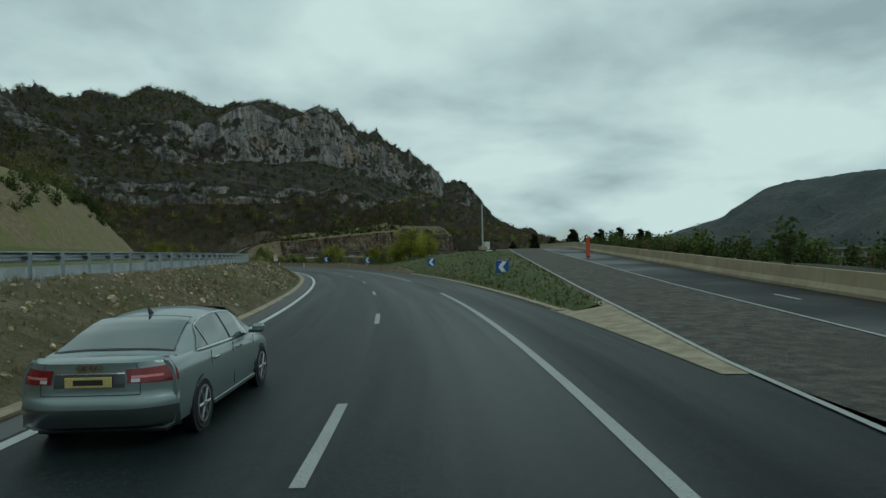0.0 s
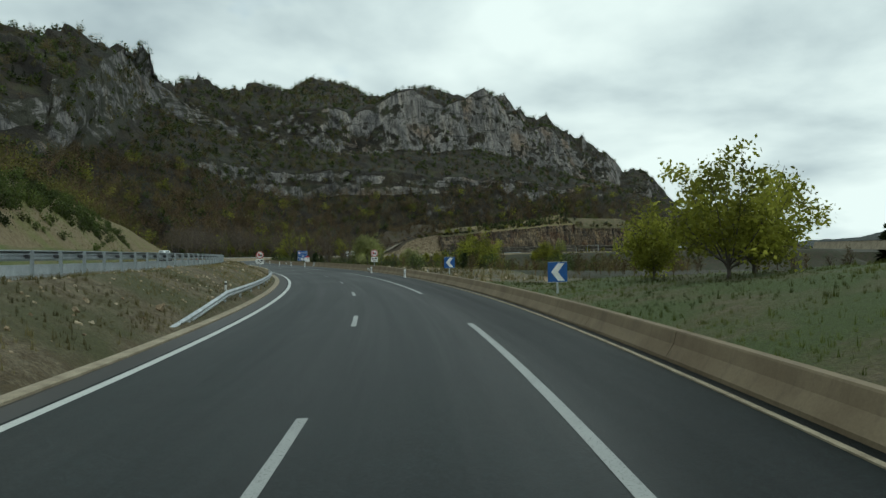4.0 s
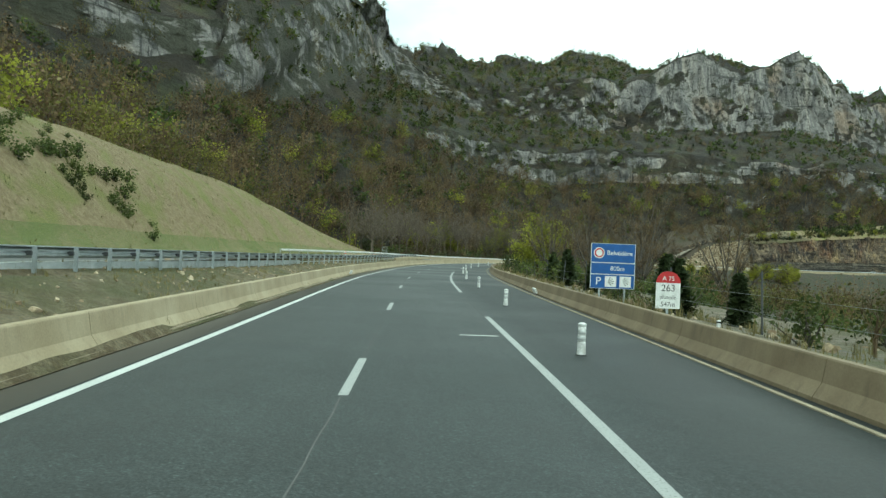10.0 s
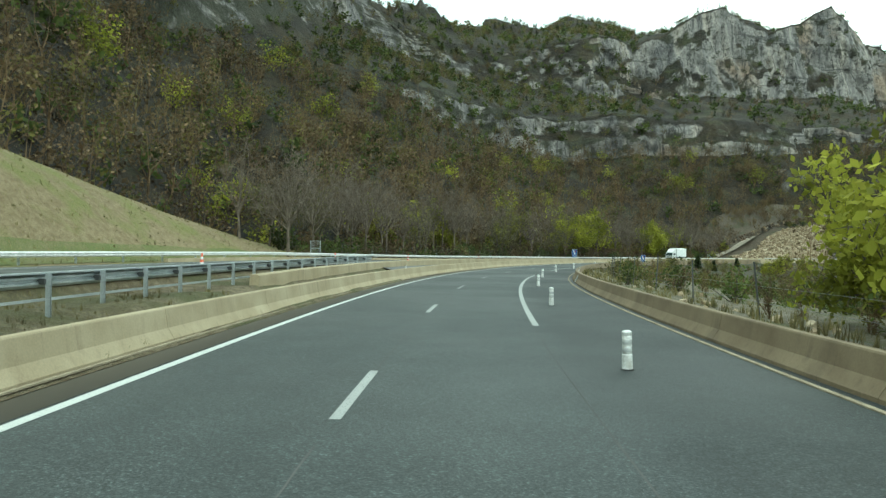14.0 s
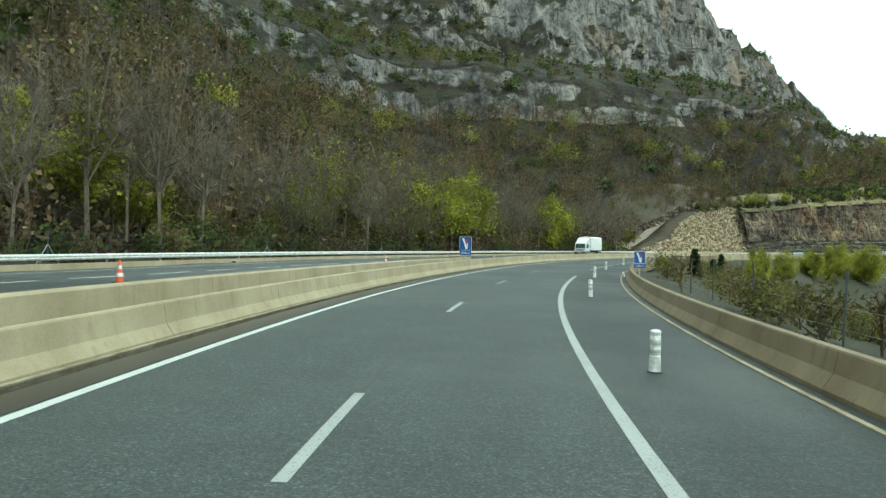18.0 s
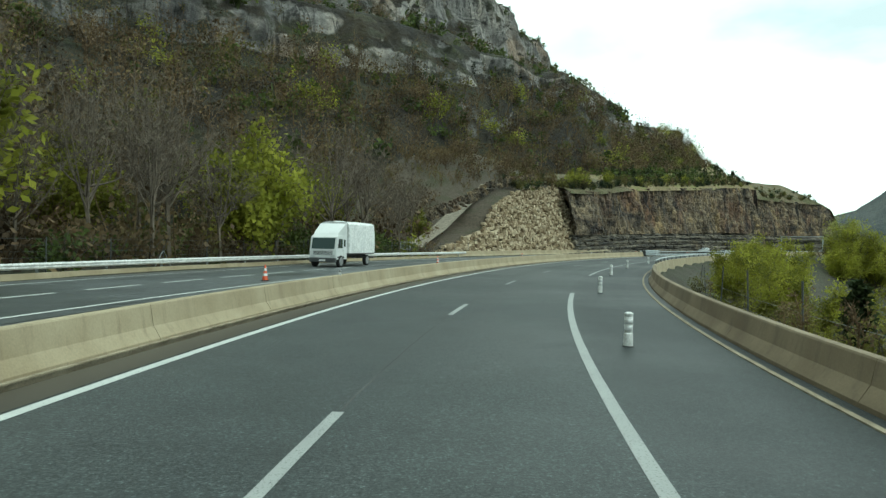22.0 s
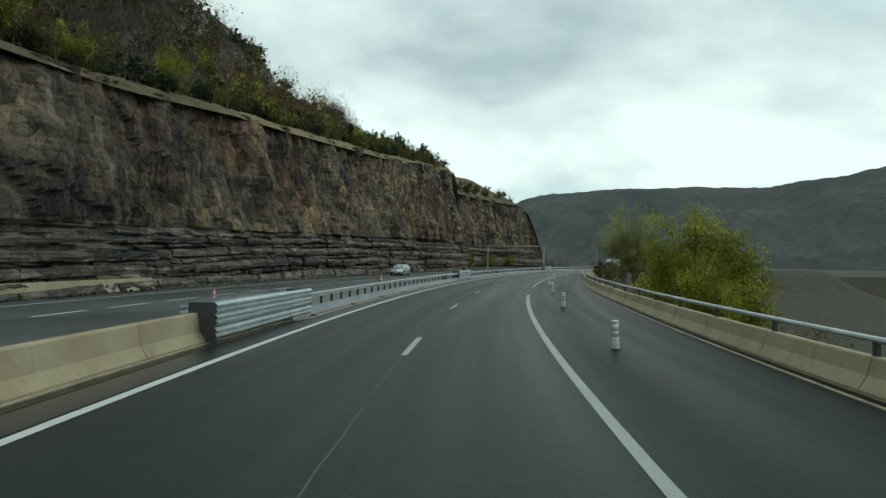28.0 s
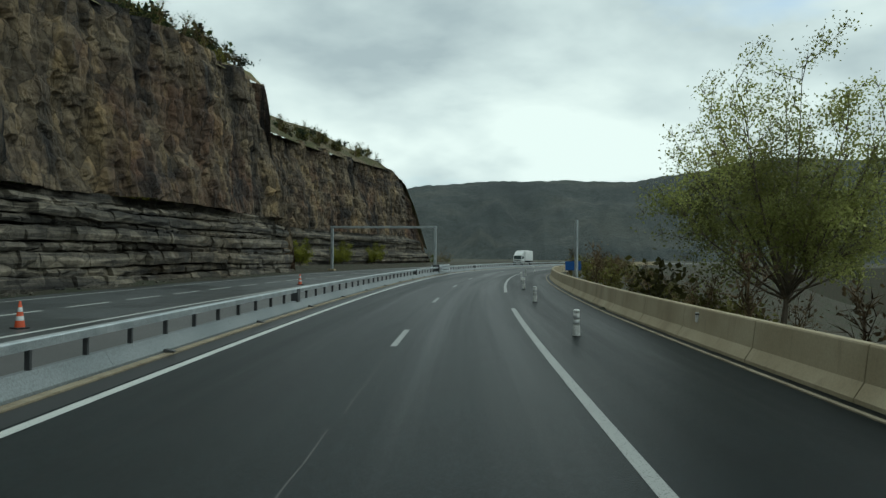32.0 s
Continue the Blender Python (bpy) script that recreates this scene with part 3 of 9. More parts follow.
M_BLACK = plain("black_plastic", (0.016, 0.016, 0.017), 0.5)
M_RUBBER = plain("rubber", (0.012, 0.012, 0.012), 0.85)
M_ORANGE = plain("orange_plastic", (0.55, 0.075, 0.02), 0.5)
M_REFLECT = plain("reflective_band", (0.60, 0.62, 0.62), 0.25, 0.3)
M_CHROME = plain("chrome", (0.55, 0.56, 0.57), 0.12, 1.0, 0.05)
M_ALLOY = plain("alloy", (0.42, 0.43, 0.44), 0.3, 0.8)
M_GLASS = glass_material("car_glass", (0.05, 0.075, 0.075))
M_GREYGREEN = car_paint("grey_green_paint", (0.20, 0.245, 0.25))
M_SILVER = car_paint("silver_paint", (0.45, 0.47, 0.48))
M_WHITEPAINT = car_paint("white_paint", (0.62, 0.64, 0.64), 0.0)
M_TARP = two_tone("white_tarpaulin", (0.58, 0.60, 0.60), (0.74, 0.75, 0.74), 0.9, 0.6, 6.0, 0.5, 0.05)
M_LAMP_RED = plain("lamp_red", (0.17, 0.008, 0.012), 0.12)
M_LAMP_CLEAR = plain("lamp_clear", (0.5, 0.52, 0.53), 0.1)
M_PLATE = plain("plate_yellow", (0.50, 0.40, 0.14), 0.5)

# ---- the plan: one road line, from which all that follows the road is laid out ----
# heading of the road in degrees, every 15 m
HEADINGS = [-2.36, 1.05, 4.54, 7.11, 10.13, 13.54, 17.51, 21.29, 24.66, 28.04, 31.18, 33.18, 34.12, 34.90, 35.11, 34.24, 32.05, 30.03, 28.10, 25.83, 22.32, 17.55, 14.33, 9.92, 5.28, 1.51, -3.37, -6.96, -11.95, -16.41, -20.30, -24.44, -27.48, -30.26, -32.88, -35.42, -37.87, -39.77, -42.00,
            -42.9, -44.5, -46.2, -48.4, -51.4, -55.4, -58.9, -62.4, -65.9, -69.4, -72.4, -75.4, -78.4, -81.4, -84.4, -86.4, -88.4]
S_FROM, S_TO = -60.0, 820.0
_s = np.arange(S_FROM, S_TO + 0.5, 1.0)
_h = np.radians(np.interp(_s, np.arange(len(HEADINGS)) * 15.0, HEADINGS))
_xy = np.cumsum(np.stack([-np.sin(_h), np.cos(_h)], 1), 0)
_xy -= _xy[int(-S_FROM)]
_xy[:, 0] += 0.19


# the road's markers drift a little against its true length: marker distance, and what to add to it
DRIFT = ((-60, 0.0), (0, 0.0), (36, -0.1), (72, -0.8), (108, -1.2), (144, -0.7), (181, -0.1), (217, -0.7), (254, -1.4), (292, -2.3), (329, -3.2), (366, -3.4), (402, -4.2), (437, -4.7), (471, -4.9), (506, -4.7), (540, -4.3), (575, -4.2), (820, -4.2))
MARKER = np.array([q[0] for q in DRIFT], float)
TRUE_S = MARKER + np.array([q[1] for q in DRIFT])


def at(s, d=0.0):
    """The place d metres to the right of the road line, at marker s along it."""
    k = min(max(float(np.interp(s, MARKER, TRUE_S)) - S_FROM, 0), len(_s) - 1.001)
    i, f = int(k), k - int(k)
    a = _h[i] * (1 - f) + _h[i + 1] * f
    p = _xy[i] * (1 - f) + _xy[i + 1] * f
    return p[0] + d * math.cos(a), p[1] + d * math.sin(a)


def heading(s):
    return math.degrees(float(np.interp(np.interp(s, MARKER, TRUE_S), _s, _h)))


def along(s, d, z=0.0, turn=0.0):
    """A pose standing on the road line's grid, its y axis along the road."""
    return pose(*at(s, d), z, 0, 0, heading(s) + turn)


def knots(*pairs):
    xs, ys = [p[0] for p in pairs], [p[1] for p in pairs]
    return lambda s: float(np.interp(s, xs, ys))


# distances from the road line, and heights
LINE_R, LINE_M, LINE_L = 1.76, -1.62, -5.29
BARRIER_R = knots((60, 4.5), (118, 4.65), (157, 5.25), (195, 5.7), (230, 6.08), (262, 5.85), (305, 5.15), (342, 4.9), (378, 4.9), (415, 5.0), (453, 5.5), (486, 5.95), (538, 6.45), (563, 6.05), (588, 5.6), (600, 5.4), (820, 5.4))
BARRIER_L = -6.55
OPP_Z = knots((0, 1.5), (200, 1.4), (255, 1.15), (310, 1.05), (355, 0.5), (410, 0.15), (480, -0.02), (820, -0.02))
OPP_NEAR, OPP_DASH, OPP_FARLINE = -10.5, -15.2, -19.3
OPP_FAR = -20.8
LANE_Z = lambda y: np.interp(y, [-60, 12, 30, 90, 160], [0.0, 0.0, 0.45, 2.3, 2.6])
LANE_X = lambda y: 4.4 + 0.084 * y


def grid_object(name, pts, mat=None, smooth=True, closed=False):
    """A mesh from an array of rows x columns x 3."""
    r, c = pts.shape[:2]
    i = np.arange(r * c).reshape(r, c)
    f = np.stack([i[:-1, :-1], i[:-1, 1:], i[1:, 1:], i[1:, :-1]], -1).reshape(-1, 4)
    if closed:
        g = np.stack([i[:-1, -1], i[:-1, 0], i[1:, 0], i[1:, -1]], -1).reshape(-1, 4)
        f = np.concatenate([f, g])
    v = pts.reshape(-1, 3)
    me = bpy.data.meshes.new(name)
    me.vertices.add(len(v))
    me.vertices.foreach_set("co", v.astype(np.float32).ravel())
    me.loops.add(f.size)
    me.loops.foreach_set("vertex_index", f.astype(np.int32).ravel())
    me.polygons.add(len(f))
    me.polygons.foreach_set("loop_start", np.arange(len(f), dtype=np.int32) * 4)
    me.update(calc_edges=True)
    me.validate()
    if smooth:
        me.shade_smooth()
    else:
        me.shade_flat()
    if mat:
        me.materials.append(mat)
    return new(name, me)


def ribbon(name, s0, s1, profile, mat, step=3.0, smooth=False, closed=False):
    """A strip along the road; profile(s) gives its (d, z) points, the same number everywhere."""
    n = max(2, int(round((s1 - s0) / step)) + 1)
    rows = []
    for s in np.linspace(s0, s1, n):
        rows.append([(*at(s, d), z) for d, z in profile(s)])
    return grid_object(name, np.array(rows), mat, smooth, closed)

# ---- mesh tools ----
def vhash(i, j, k, seed):
    n = (i * 374761393 + j * 668265263 + k * 2147483647 + seed * 974711) & 0x7FFFFFFF
    n = ((n ^ (n >> 13)) * 1274126177) & 0x7FFFFFFF
    return ((n ^ (n >> 16)) & 0xFFFF) / 65535.0


def vnoise(x, y, z, seed=0):
    """Value noise from 0 to 1 on arrays."""
    x, y, z = (np.asarray(a, float) + 1000.0 for a in (x, y, z))
    i, j, k = (np.floor(a).astype(np.int64) for a in (x, y, z))
    u, v, w = x - i, y - j, z - k
    u, v, w = (a * a * (3 - 2 * a) for a in (u, v, w))
    r = 0
    for a in (0, 1):
        for b in (0, 1):
            for c in (0, 1):
                r = r + vhash(i + a, j + b, k + c, seed) * (u if a else 1 - u) * (v if b else 1 - v) * (w if c else 1 - w)
    return r


def fbm(x, y, z, octaves=4, seed=0):
    t, amp, tot = 0, 1.0, 0
    for o in range(octaves):
        t = t + amp * vnoise(x * 2 ** o, y * 2 ** o, z * 2 ** o, seed + o)
        tot += amp
        amp *= 0.5
    return t / tot - 0.5


def box(c, size, m=None):
    v = np.array([(x, y, z) for x in (-0.5, 0.5) for y in (-0.5, 0.5) for z in (-0.5, 0.5)]) * size
    if m is not None:
        v = v @ np.array(m.to_3x3()).T
    f = [(0, 1, 3, 2), (4, 6, 7, 5), (0, 4, 5, 1), (2, 3, 7, 6), (0, 2, 6, 4), (1, 5, 7, 3)]
    return v + np.array(c), f


def bevel_box(c, size, b=0.02):
    """A box whose edges are cut off at 45 degrees."""
    h = np.array(size) / 2
    pts, idx = [], {}
    for ax in range(3):
        for sgn in (-1, 1):
            o = [a for a in range(3) if a != ax]
            for p in (-1, 1):
                for q in (-1, 1):
                    v = [0, 0, 0]
                    v[ax] = sgn * h[ax]
                    v[o[0]], v[o[1]] = p * (h[o[0]] - b), q * (h[o[1]] - b)
                    idx[(ax, sgn, p, q)] = len(pts)
                    pts.append(v)
    bm = bmesh.new()
    for p in pts:
        bm.verts.new(p)
    r = bmesh.ops.convex_hull(bm, input=bm.verts)
    bm.verts.index_update()
    v = np.array([x.co[:] for x in bm.verts]) + np.array(c)
    f = [tuple(x.index for x in fc.verts) for fc in bm.faces]
    bm.free()
    return v, f


def tube(p0, p1, r0, r1=None, n=8, caps=True):
    r1 = r0 if r1 is None else r1
    p0, p1 = np.array(p0, float), np.array(p1, float)
    d = (p1 - p0) / max(np.linalg.norm(p1 - p0), 1e-6)
    a = np.cross(d, (0, 0, 1) if abs(d[2]) < 0.9 else (1, 0, 0))
    a /= np.linalg.norm(a)
    b = np.cross(d, a)
    t = np.arange(n) * 2 * math.pi / n
    ring = np.cos(t)[:, None] * a + np.sin(t)[:, None] * b
    v = np.concatenate([p0 + ring * r0, p1 + ring * r1])
    f = [(i, (i + 1) % n, n + (i + 1) % n, n + i) for i in range(n)]
    if caps:
        f += [tuple(range(n - 1, -1, -1)), tuple(range(n, 2 * n))]
    return v, f


def lathe(profile, n=16, axis="z"):
    """profile: (radius, height) pairs turned round the axis."""
    t = np.arange(n) * 2 * math.pi / n
    v = np.array([(r * math.cos(a), r * math.sin(a), h) for r, h in profile for a in t])
    f = [(k * n + i, k * n + (i + 1) % n, (k + 1) * n + (i + 1) % n, (k + 1) * n + i) for k in range(len(profile) - 1) for i in range(n)]
    f += [tuple(range(n - 1, -1, -1)), tuple((len(profile) - 1) * n + i for i in range(n))]
    if axis == "y":
        v = v[:, [0, 2, 1]] * (1, 1, -1)
    if axis == "x":
        v = v[:, [2, 1, 0]] * (1, 1, -1)
    return v, f


def plate(outline, y0, y1):
    """A flat outline in x and z, from y0 to y1 thick."""
    n = len(outline)
    v = np.array([(x, y, z) for y in (y0, y1) for x, z in outline])
    f = [tuple(range(n)), tuple(range(2 * n - 1, n - 1, -1))] + [(i, n + i, n + (i + 1) % n, (i + 1) % n) for i in range(n)]
    return v, f


def sweep(profile, x0, x1):
    """A closed profile in y and z, from x0 to x1 along x."""
    n = len(profile)
    v = np.array([(x, y, z) for x in (x0, x1) for y, z in profile])
    f = [tuple(range(n - 1, -1, -1)), tuple(range(n, 2 * n))] + [(i, (i + 1) % n, n + (i + 1) % n, n + i) for i in range(n)]
    return v, f


def loft(rings, closed=True, caps=True):
    r = np.array(rings, float)
    m, n = r.shape[:2]
    k = n if closed else n - 1
    f = [(a * n + i, a * n + (i + 1) % n, (a + 1) * n + (i + 1) % n, (a + 1) * n + i) for a in range(m - 1) for i in range(k)]
    if caps:
        f += [tuple(range(n - 1, -1, -1)), tuple(range((m - 1) * n, m * n))]
    return r.reshape(-1, 3), f


def merged(geos):
    vs, fs, o = [], [], 0
    for v, f in geos:
        vs.append(np.asarray(v, float))
        fs += [tuple(i + o for i in q) for q in f]
        o += len(v)
    return np.concatenate(vs), fs


def mesh_of(name, geos, mat, smooth=False):
    v, f = merged(geos)
    me = bpy.data.meshes.new(name)
    me.from_pydata([tuple(p) for p in v], [], f)
    me.materials.append(mat)
    if smooth:
        me.shade_smooth()
        me.set_sharp_from_angle(angle=radians(38))
    me.update()
    return me


def part(name, geos, mat, parent, label="", smooth=False, m=None):
    """One mesh object under a thing or under a part. geos: a list of (verts, faces), or a mesh to share."""
    me = geos if isinstance(geos, bpy.types.Mesh) else mesh_of(name, geos if isinstance(geos, list) else [geos], mat, smooth)
    ob = new(name, me)
    ob.parent = parent
    if m is not None:
        ob.matrix_basis = m
    if label:
        tagged(ob, label)
    return ob


def thing(name, label, category, m=None, group=""):
    ob = new(name)
    ob.empty_display_size = 0.3
    if m is not None:
        ob.matrix_basis = m
    return tagged(ob, label, category, group)


def big_mesh(name, verts, tris, mats=(), mat_index=None, smooth=False):
    me = bpy.data.meshes.new(name)
    tris = np.asarray(tris, np.int32)
    n = tris.shape[1]
    me.vertices.add(len(verts))
    me.vertices.foreach_set("co", np.asarray(verts, np.float32).ravel())
    me.loops.add(tris.size)
    me.loops.foreach_set("vertex_index", tris.ravel())
    me.polygons.add(len(tris))
    me.polygons.foreach_set("loop_start", np.arange(len(tris), dtype=np.int32) * n)
    for mt in mats:
        me.materials.append(mt)
    if mat_index is not None:
        me.polygons.foreach_set("material_index", np.asarray(mat_index, np.int32))
    me.update(calc_edges=True)
    if smooth:
        me.shade_smooth()
    else:
        me.shade_flat()
    return me

# ---- large structure ----
road = tagged(new("road"), "dark damp asphalt carriageway with painted lane lines", "road", kind="structure")


def plan_map(ob):
    """Lays a map over a strip that holds the distance from the road line and the way along it."""
    me = ob.data
    co = np.zeros(len(me.vertices) * 3)
    me.vertices.foreach_get("co", co)
    co = co.reshape(-1, 3)
    s, d, _ = road_coords(co[:, 0], co[:, 1], 1)
    li = np.zeros(len(me.loops), np.int32)
    me.loops.foreach_get("vertex_index", li)
    uv = me.uv_layers.new(name="plan")
    uv.data.foreach_set("uv", np.stack([d[li], s[li]], 1).astype(np.float32).ravel())
    return ob


def road_coords(x, y, skip=3):
    best = np.full(x.shape, 1e9)
    bi = np.zeros(x.shape, int)
    for i in range(0, len(_s), skip):
        q = (x - _xy[i, 0]) ** 2 + (y - _xy[i, 1]) ** 2
        m = q < best
        best[m], bi[m] = q[m], i
    d = (x - _xy[bi, 0]) * np.cos(_h[bi]) + (y - _xy[bi, 1]) * np.sin(_h[bi])
    return np.interp(_s[bi], TRUE_S, MARKER), d, np.sqrt(best)


plan_map(ribbon("asphalt", S_FROM, S_TO, lambda s: [(max(BARRIER_R(s) + 0.2, 4.45 + 0.5 * float(np.interp(s, [11, 15], [1, 0]))), 0), (-6.2, 0)], M_ROAD)).parent = road
road_opposite = tagged(ribbon("road_opposite", S_FROM, S_TO, lambda s: [(OPP_NEAR, OPP_Z(s)), (OPP_FAR, OPP_Z(s))], M_ASPHALT_OPP), "asphalt carriageway for the opposite direction", "road", kind="structure")

marks = tagged(new("road_marking"), "white painted lane lines on the asphalt", "road marking", kind="structure")


def stripe(s0, s1, d, width, z, name="painted_line", step=2.0, paint=None):
    ob = ribbon(name, s0, s1, lambda s: [(d + width / 2, z(s)), (d - width / 2, z(s))], paint or M_PAINT, step)
    ob.parent = marks
    return ob


flat = lambda s: 0.006
opp = lambda s: OPP_Z(s) + 0.008
DASH_AT = lambda i: float(np.interp(6.06 + 14.154 * i, TRUE_S, MARKER))
for i in range(-4, 56):
    s = DASH_AT(i)
    stripe(s, s + 3.4, LINE_M, 0.15, flat, "lane_dash", paint=M_PAINT_WORN)
for i in range(135):
    s = 200 + i * 4.3
    stripe(s, s + 2.9, OPP_DASH, 0.22, opp, "lane_dash")
stripe(S_FROM, S_TO, LINE_L, 0.19, flat)
stripe(S_FROM, S_TO, OPP_FARLINE, 0.19, opp)
stripe(S_FROM, 455, OPP_NEAR - 0.8, 0.19, opp)
stripe(500, 512, OPP_NEAR - 0.8, 0.19, opp)
stripe(540, S_TO, OPP_NEAR - 0.8, 0.19, opp)
# the line beside the hard shoulder is broken by a gap after each long stretch
GAPS = ((34.6, 49.5), (92, 106.5), (147, 160), (203.5, 217.5), (258.2, 273.5), (315, 328), (374.5, 386.5), (431, 447), (490, 504.5), (547.4, 560.5), (602, 613.5), (656, 669), (713, 726))
last = S_FROM
for a, b in GAPS:
    stripe(last, a, LINE_R, 0.18, flat, paint=M_PAINT_WORN)
    last = b
stripe(198.0, 198.15, LINE_R - 0.75, 1.0, flat, "painted_tick", 0.1)
# seam between the two strips of asphalt, and cracks in it
M_SEAM = plain("seam_grit", (0.075, 0.076, 0.074), 0.8)
rng = np.random.default_rng(3)
s = 120.0
while s < 640:
    ln = rng.uniform(4, 11)
    d0 = LINE_M + rng.uniform(-0.03, 0.03)
    ob = ribbon("asphalt_seam", s, s + ln, lambda q: [(d0 + 0.012 + 0.012 * math.sin(q * 3.1), 0.003), (d0 - 0.012 + 0.012 * math.sin(q * 3.1), 0.003)], M_SEAM, 0.7)
    ob.parent = road
    s += ln + rng.uniform(0.3, 2.5)
for a, b in GAPS[3:10]:
    d0 = LINE_R - 0.1
    ob = ribbon("asphalt_seam", a - 2, b + 2, lambda q: [(d0 + 0.015, 0.003), (d0 - 0.01, 0.003)], M_SEAM, 0.9)
    ob.parent = road
M_TAR = plain("tar_seal", (0.012, 0.013, 0.014), 0.3)
strip = ribbon("asphalt_edge_strip", S_FROM, S_TO, lambda s: [(-5.46, 0.004), (-6.18 if s < 527 else -5.99, 0.004)], M_TAR, 3.0)
strip.parent = road

# gutters and kerbs
tagged(ribbon("kerb_left", S_FROM, 149, lambda s: [(-6.06, 0.0), (-6.06, 0.05), (-6.10, 0.06), (-6.33, 0.07), (-6.40, 0.05), (-6.42, -0.3)], M_KERB, 2.0), "pale ochre concrete kerb strip", "kerb", kind="structure")
tagged(ribbon("gutter_left", 149, S_TO, lambda s: [(-6.45 if s < 527 else -6.0, 0.0), (-6.45 if s < 527 else -6.0, 0.03), (-6.52 if s < 527 else -6.18, 0.035), (-6.53 if s < 527 else -6.19, -0.1)], M_KERB, 2.0), "pale concrete strip under the barrier", "kerb", kind="structure")
tagged(ribbon("kerb_right", 22.5, 67.5, lambda s: [(4.48, 0.0), (4.48, 0.05), (4.52, 0.06), (4.74, 0.07), (4.85, -0.3)], M_KERB, 2.0), "pale ochre concrete kerb strip", "kerb", kind="structure")
tagged(ribbon("gutter_right", 64, S_TO, lambda s: [(BARRIER_R(s) - 0.34, 0.0), (BARRIER_R(s) - 0.34, 0.022), (BARRIER_R(s) - 0.25, 0.026), (BARRIER_R(s) - 0.25, -0.1)], M_KERB, 2.0), "pale concrete gutter under the barrier", "kerb", kind="structure")


def jersey(face, side, z, h):
    return [(face, z - 0.1), (face, z + 0.07), (face + side * 0.15, z + 0.30), (face + side * 0.215, z + h - 0.03), (face + side * 0.235, z + h), (face + side * 0.40, z + h), (face + side * 0.42, z + h - 0.03), (face + side * 0.56, z - 0.35)]


def barrier(name, s0, s1, prof, mat, label, joint=6.0, gap=0.016, seed=1):
    """A run of concrete panels with open joints between them."""
    run = tagged(new(name), label, "barrier", kind="structure")
    r = np.random.default_rng(seed)
    s = s0
    while s < s1 - 0.5:
        e = min(s + joint * r.uniform(0.85, 1.15), s1)
        n = max(2, int((e - s) / 2.0) + 1)
        rings = [[(*at(q, d), z) for d, z in prof(q)] for q in np.linspace(s, e - gap, n)]
        part("barrier_panel", [loft(rings)], mat, run)
        s = e
    return run


def right_profile(s):
    h = float(np.interp(s, [66, 67, 74, 125, 150, 300, 340, 378, 400, 450, 486, 540, 565, 585], [0.2, 0.25, 0.55, 0.56, 0.70, 0.68, 0.64, 0.60, 0.64, 0.70, 0.62, 0.60, 0.70, 0.86]))
    return jersey(BARRIER_R(s), 1, 0, h)


barrier("barrier_right", 67, 450, right_profile, M_CONCRETE_DARK, "weathered brown concrete safety barrier", seed=2)
barrier("barrier_right", 450, 760, right_profile, M_CONCRETE, "pale stained concrete safety barrier under a steel rail", 4.0, 0.03, seed=3)
barrier("barrier_left", 138, 527, lambda s: jersey(BARRIER_L, -1, 0, 0.74), M_CONCRETE, "pale stained concrete safety barrier", seed=4)
W2 = knots((262, 0.95), (285, 1.22), (300, 1.26), (330, 1.16), (362, 0.95), (382, 0.84))
barrier("retaining_wall", 278, 384, lambda s: [(-7.75, -0.2), (-7.80, W2(s) - 0.04), (-7.84, W2(s)), (-8.12, W2(s)), (-8.2, -0.3)], M_CONCRETE, "low concrete wall behind the safety barrier", 7.0, seed=5)
barrier("barrier_far", 480, 545, lambda s: jersey(OPP_FAR - 0.9, -1, OPP_Z(s), 0.75), M_CONCRETE, "concrete barrier at the foot of the rock wall", 6.0, seed=6)

# bank between the carriageways
BASE_G = knots((-60, 1.62), (90, 1.6), (183, 1.25), (225, 0.85), (255, 0.72), (285, 0.8), (300, 0.9), (350, 0.45), (410, 0.1), (500, -0.03), (820, -0.03))


_ss, _kk = np.meshgrid(np.arange(S_FROM, S_TO + 2), np.arange(30), indexing="ij")
BANK_N = fbm(_ss * 0.45, _kk * 0.16, 0 * _ss, 4, 5)
HILL_N = fbm(_ss * 0.2, _kk * 0.17, 0 * _ss, 4, 8)
TOP_N = fbm(_ss * 0.15, _kk * 0.3, 0 * _ss, 3, 15)


def bank_profile(s):
    g = BASE_G(s)
    out = []
    lo, hi = -6.35, OPP_NEAR - 0.12
    for k in range(15):
        f = k / 14
        d = lo + (hi - lo) * f
        if s < 270:
            z = -0.04 + (g + 0.04) * min(1, (f / 0.72) ** 0.9)
        else:
            z = -0.04 + g * min(1, f / 0.35)
        if f > 0.9:
            z = z + (OPP_Z(s) - 0.03 - z) * (f - 0.9) / 0.1
        if 0.06 < f < 0.9 and s < 290:
            z += 0.28 * BANK_N[int(s - S_FROM), k]
        out.append((d, z))
    return out


bank = tagged(ribbon("median_bank", S_FROM, 300, bank_profile, M_BANK, 1.2, smooth=True), "stony bank with thin grass between the carriageways", "bank", kind="structure")
tagged(ribbon("median_strip", 300, S_TO, lambda s: [(-6.9, -0.05 + 0.8 * BASE_G(s)), (-8, BASE_G(s)), (OPP_NEAR - 0.1, OPP_Z(s) - 0.012)], M_ASPHALT_OLD, 3.0), "worn asphalt strip between the carriageways", "road", kind="structure")

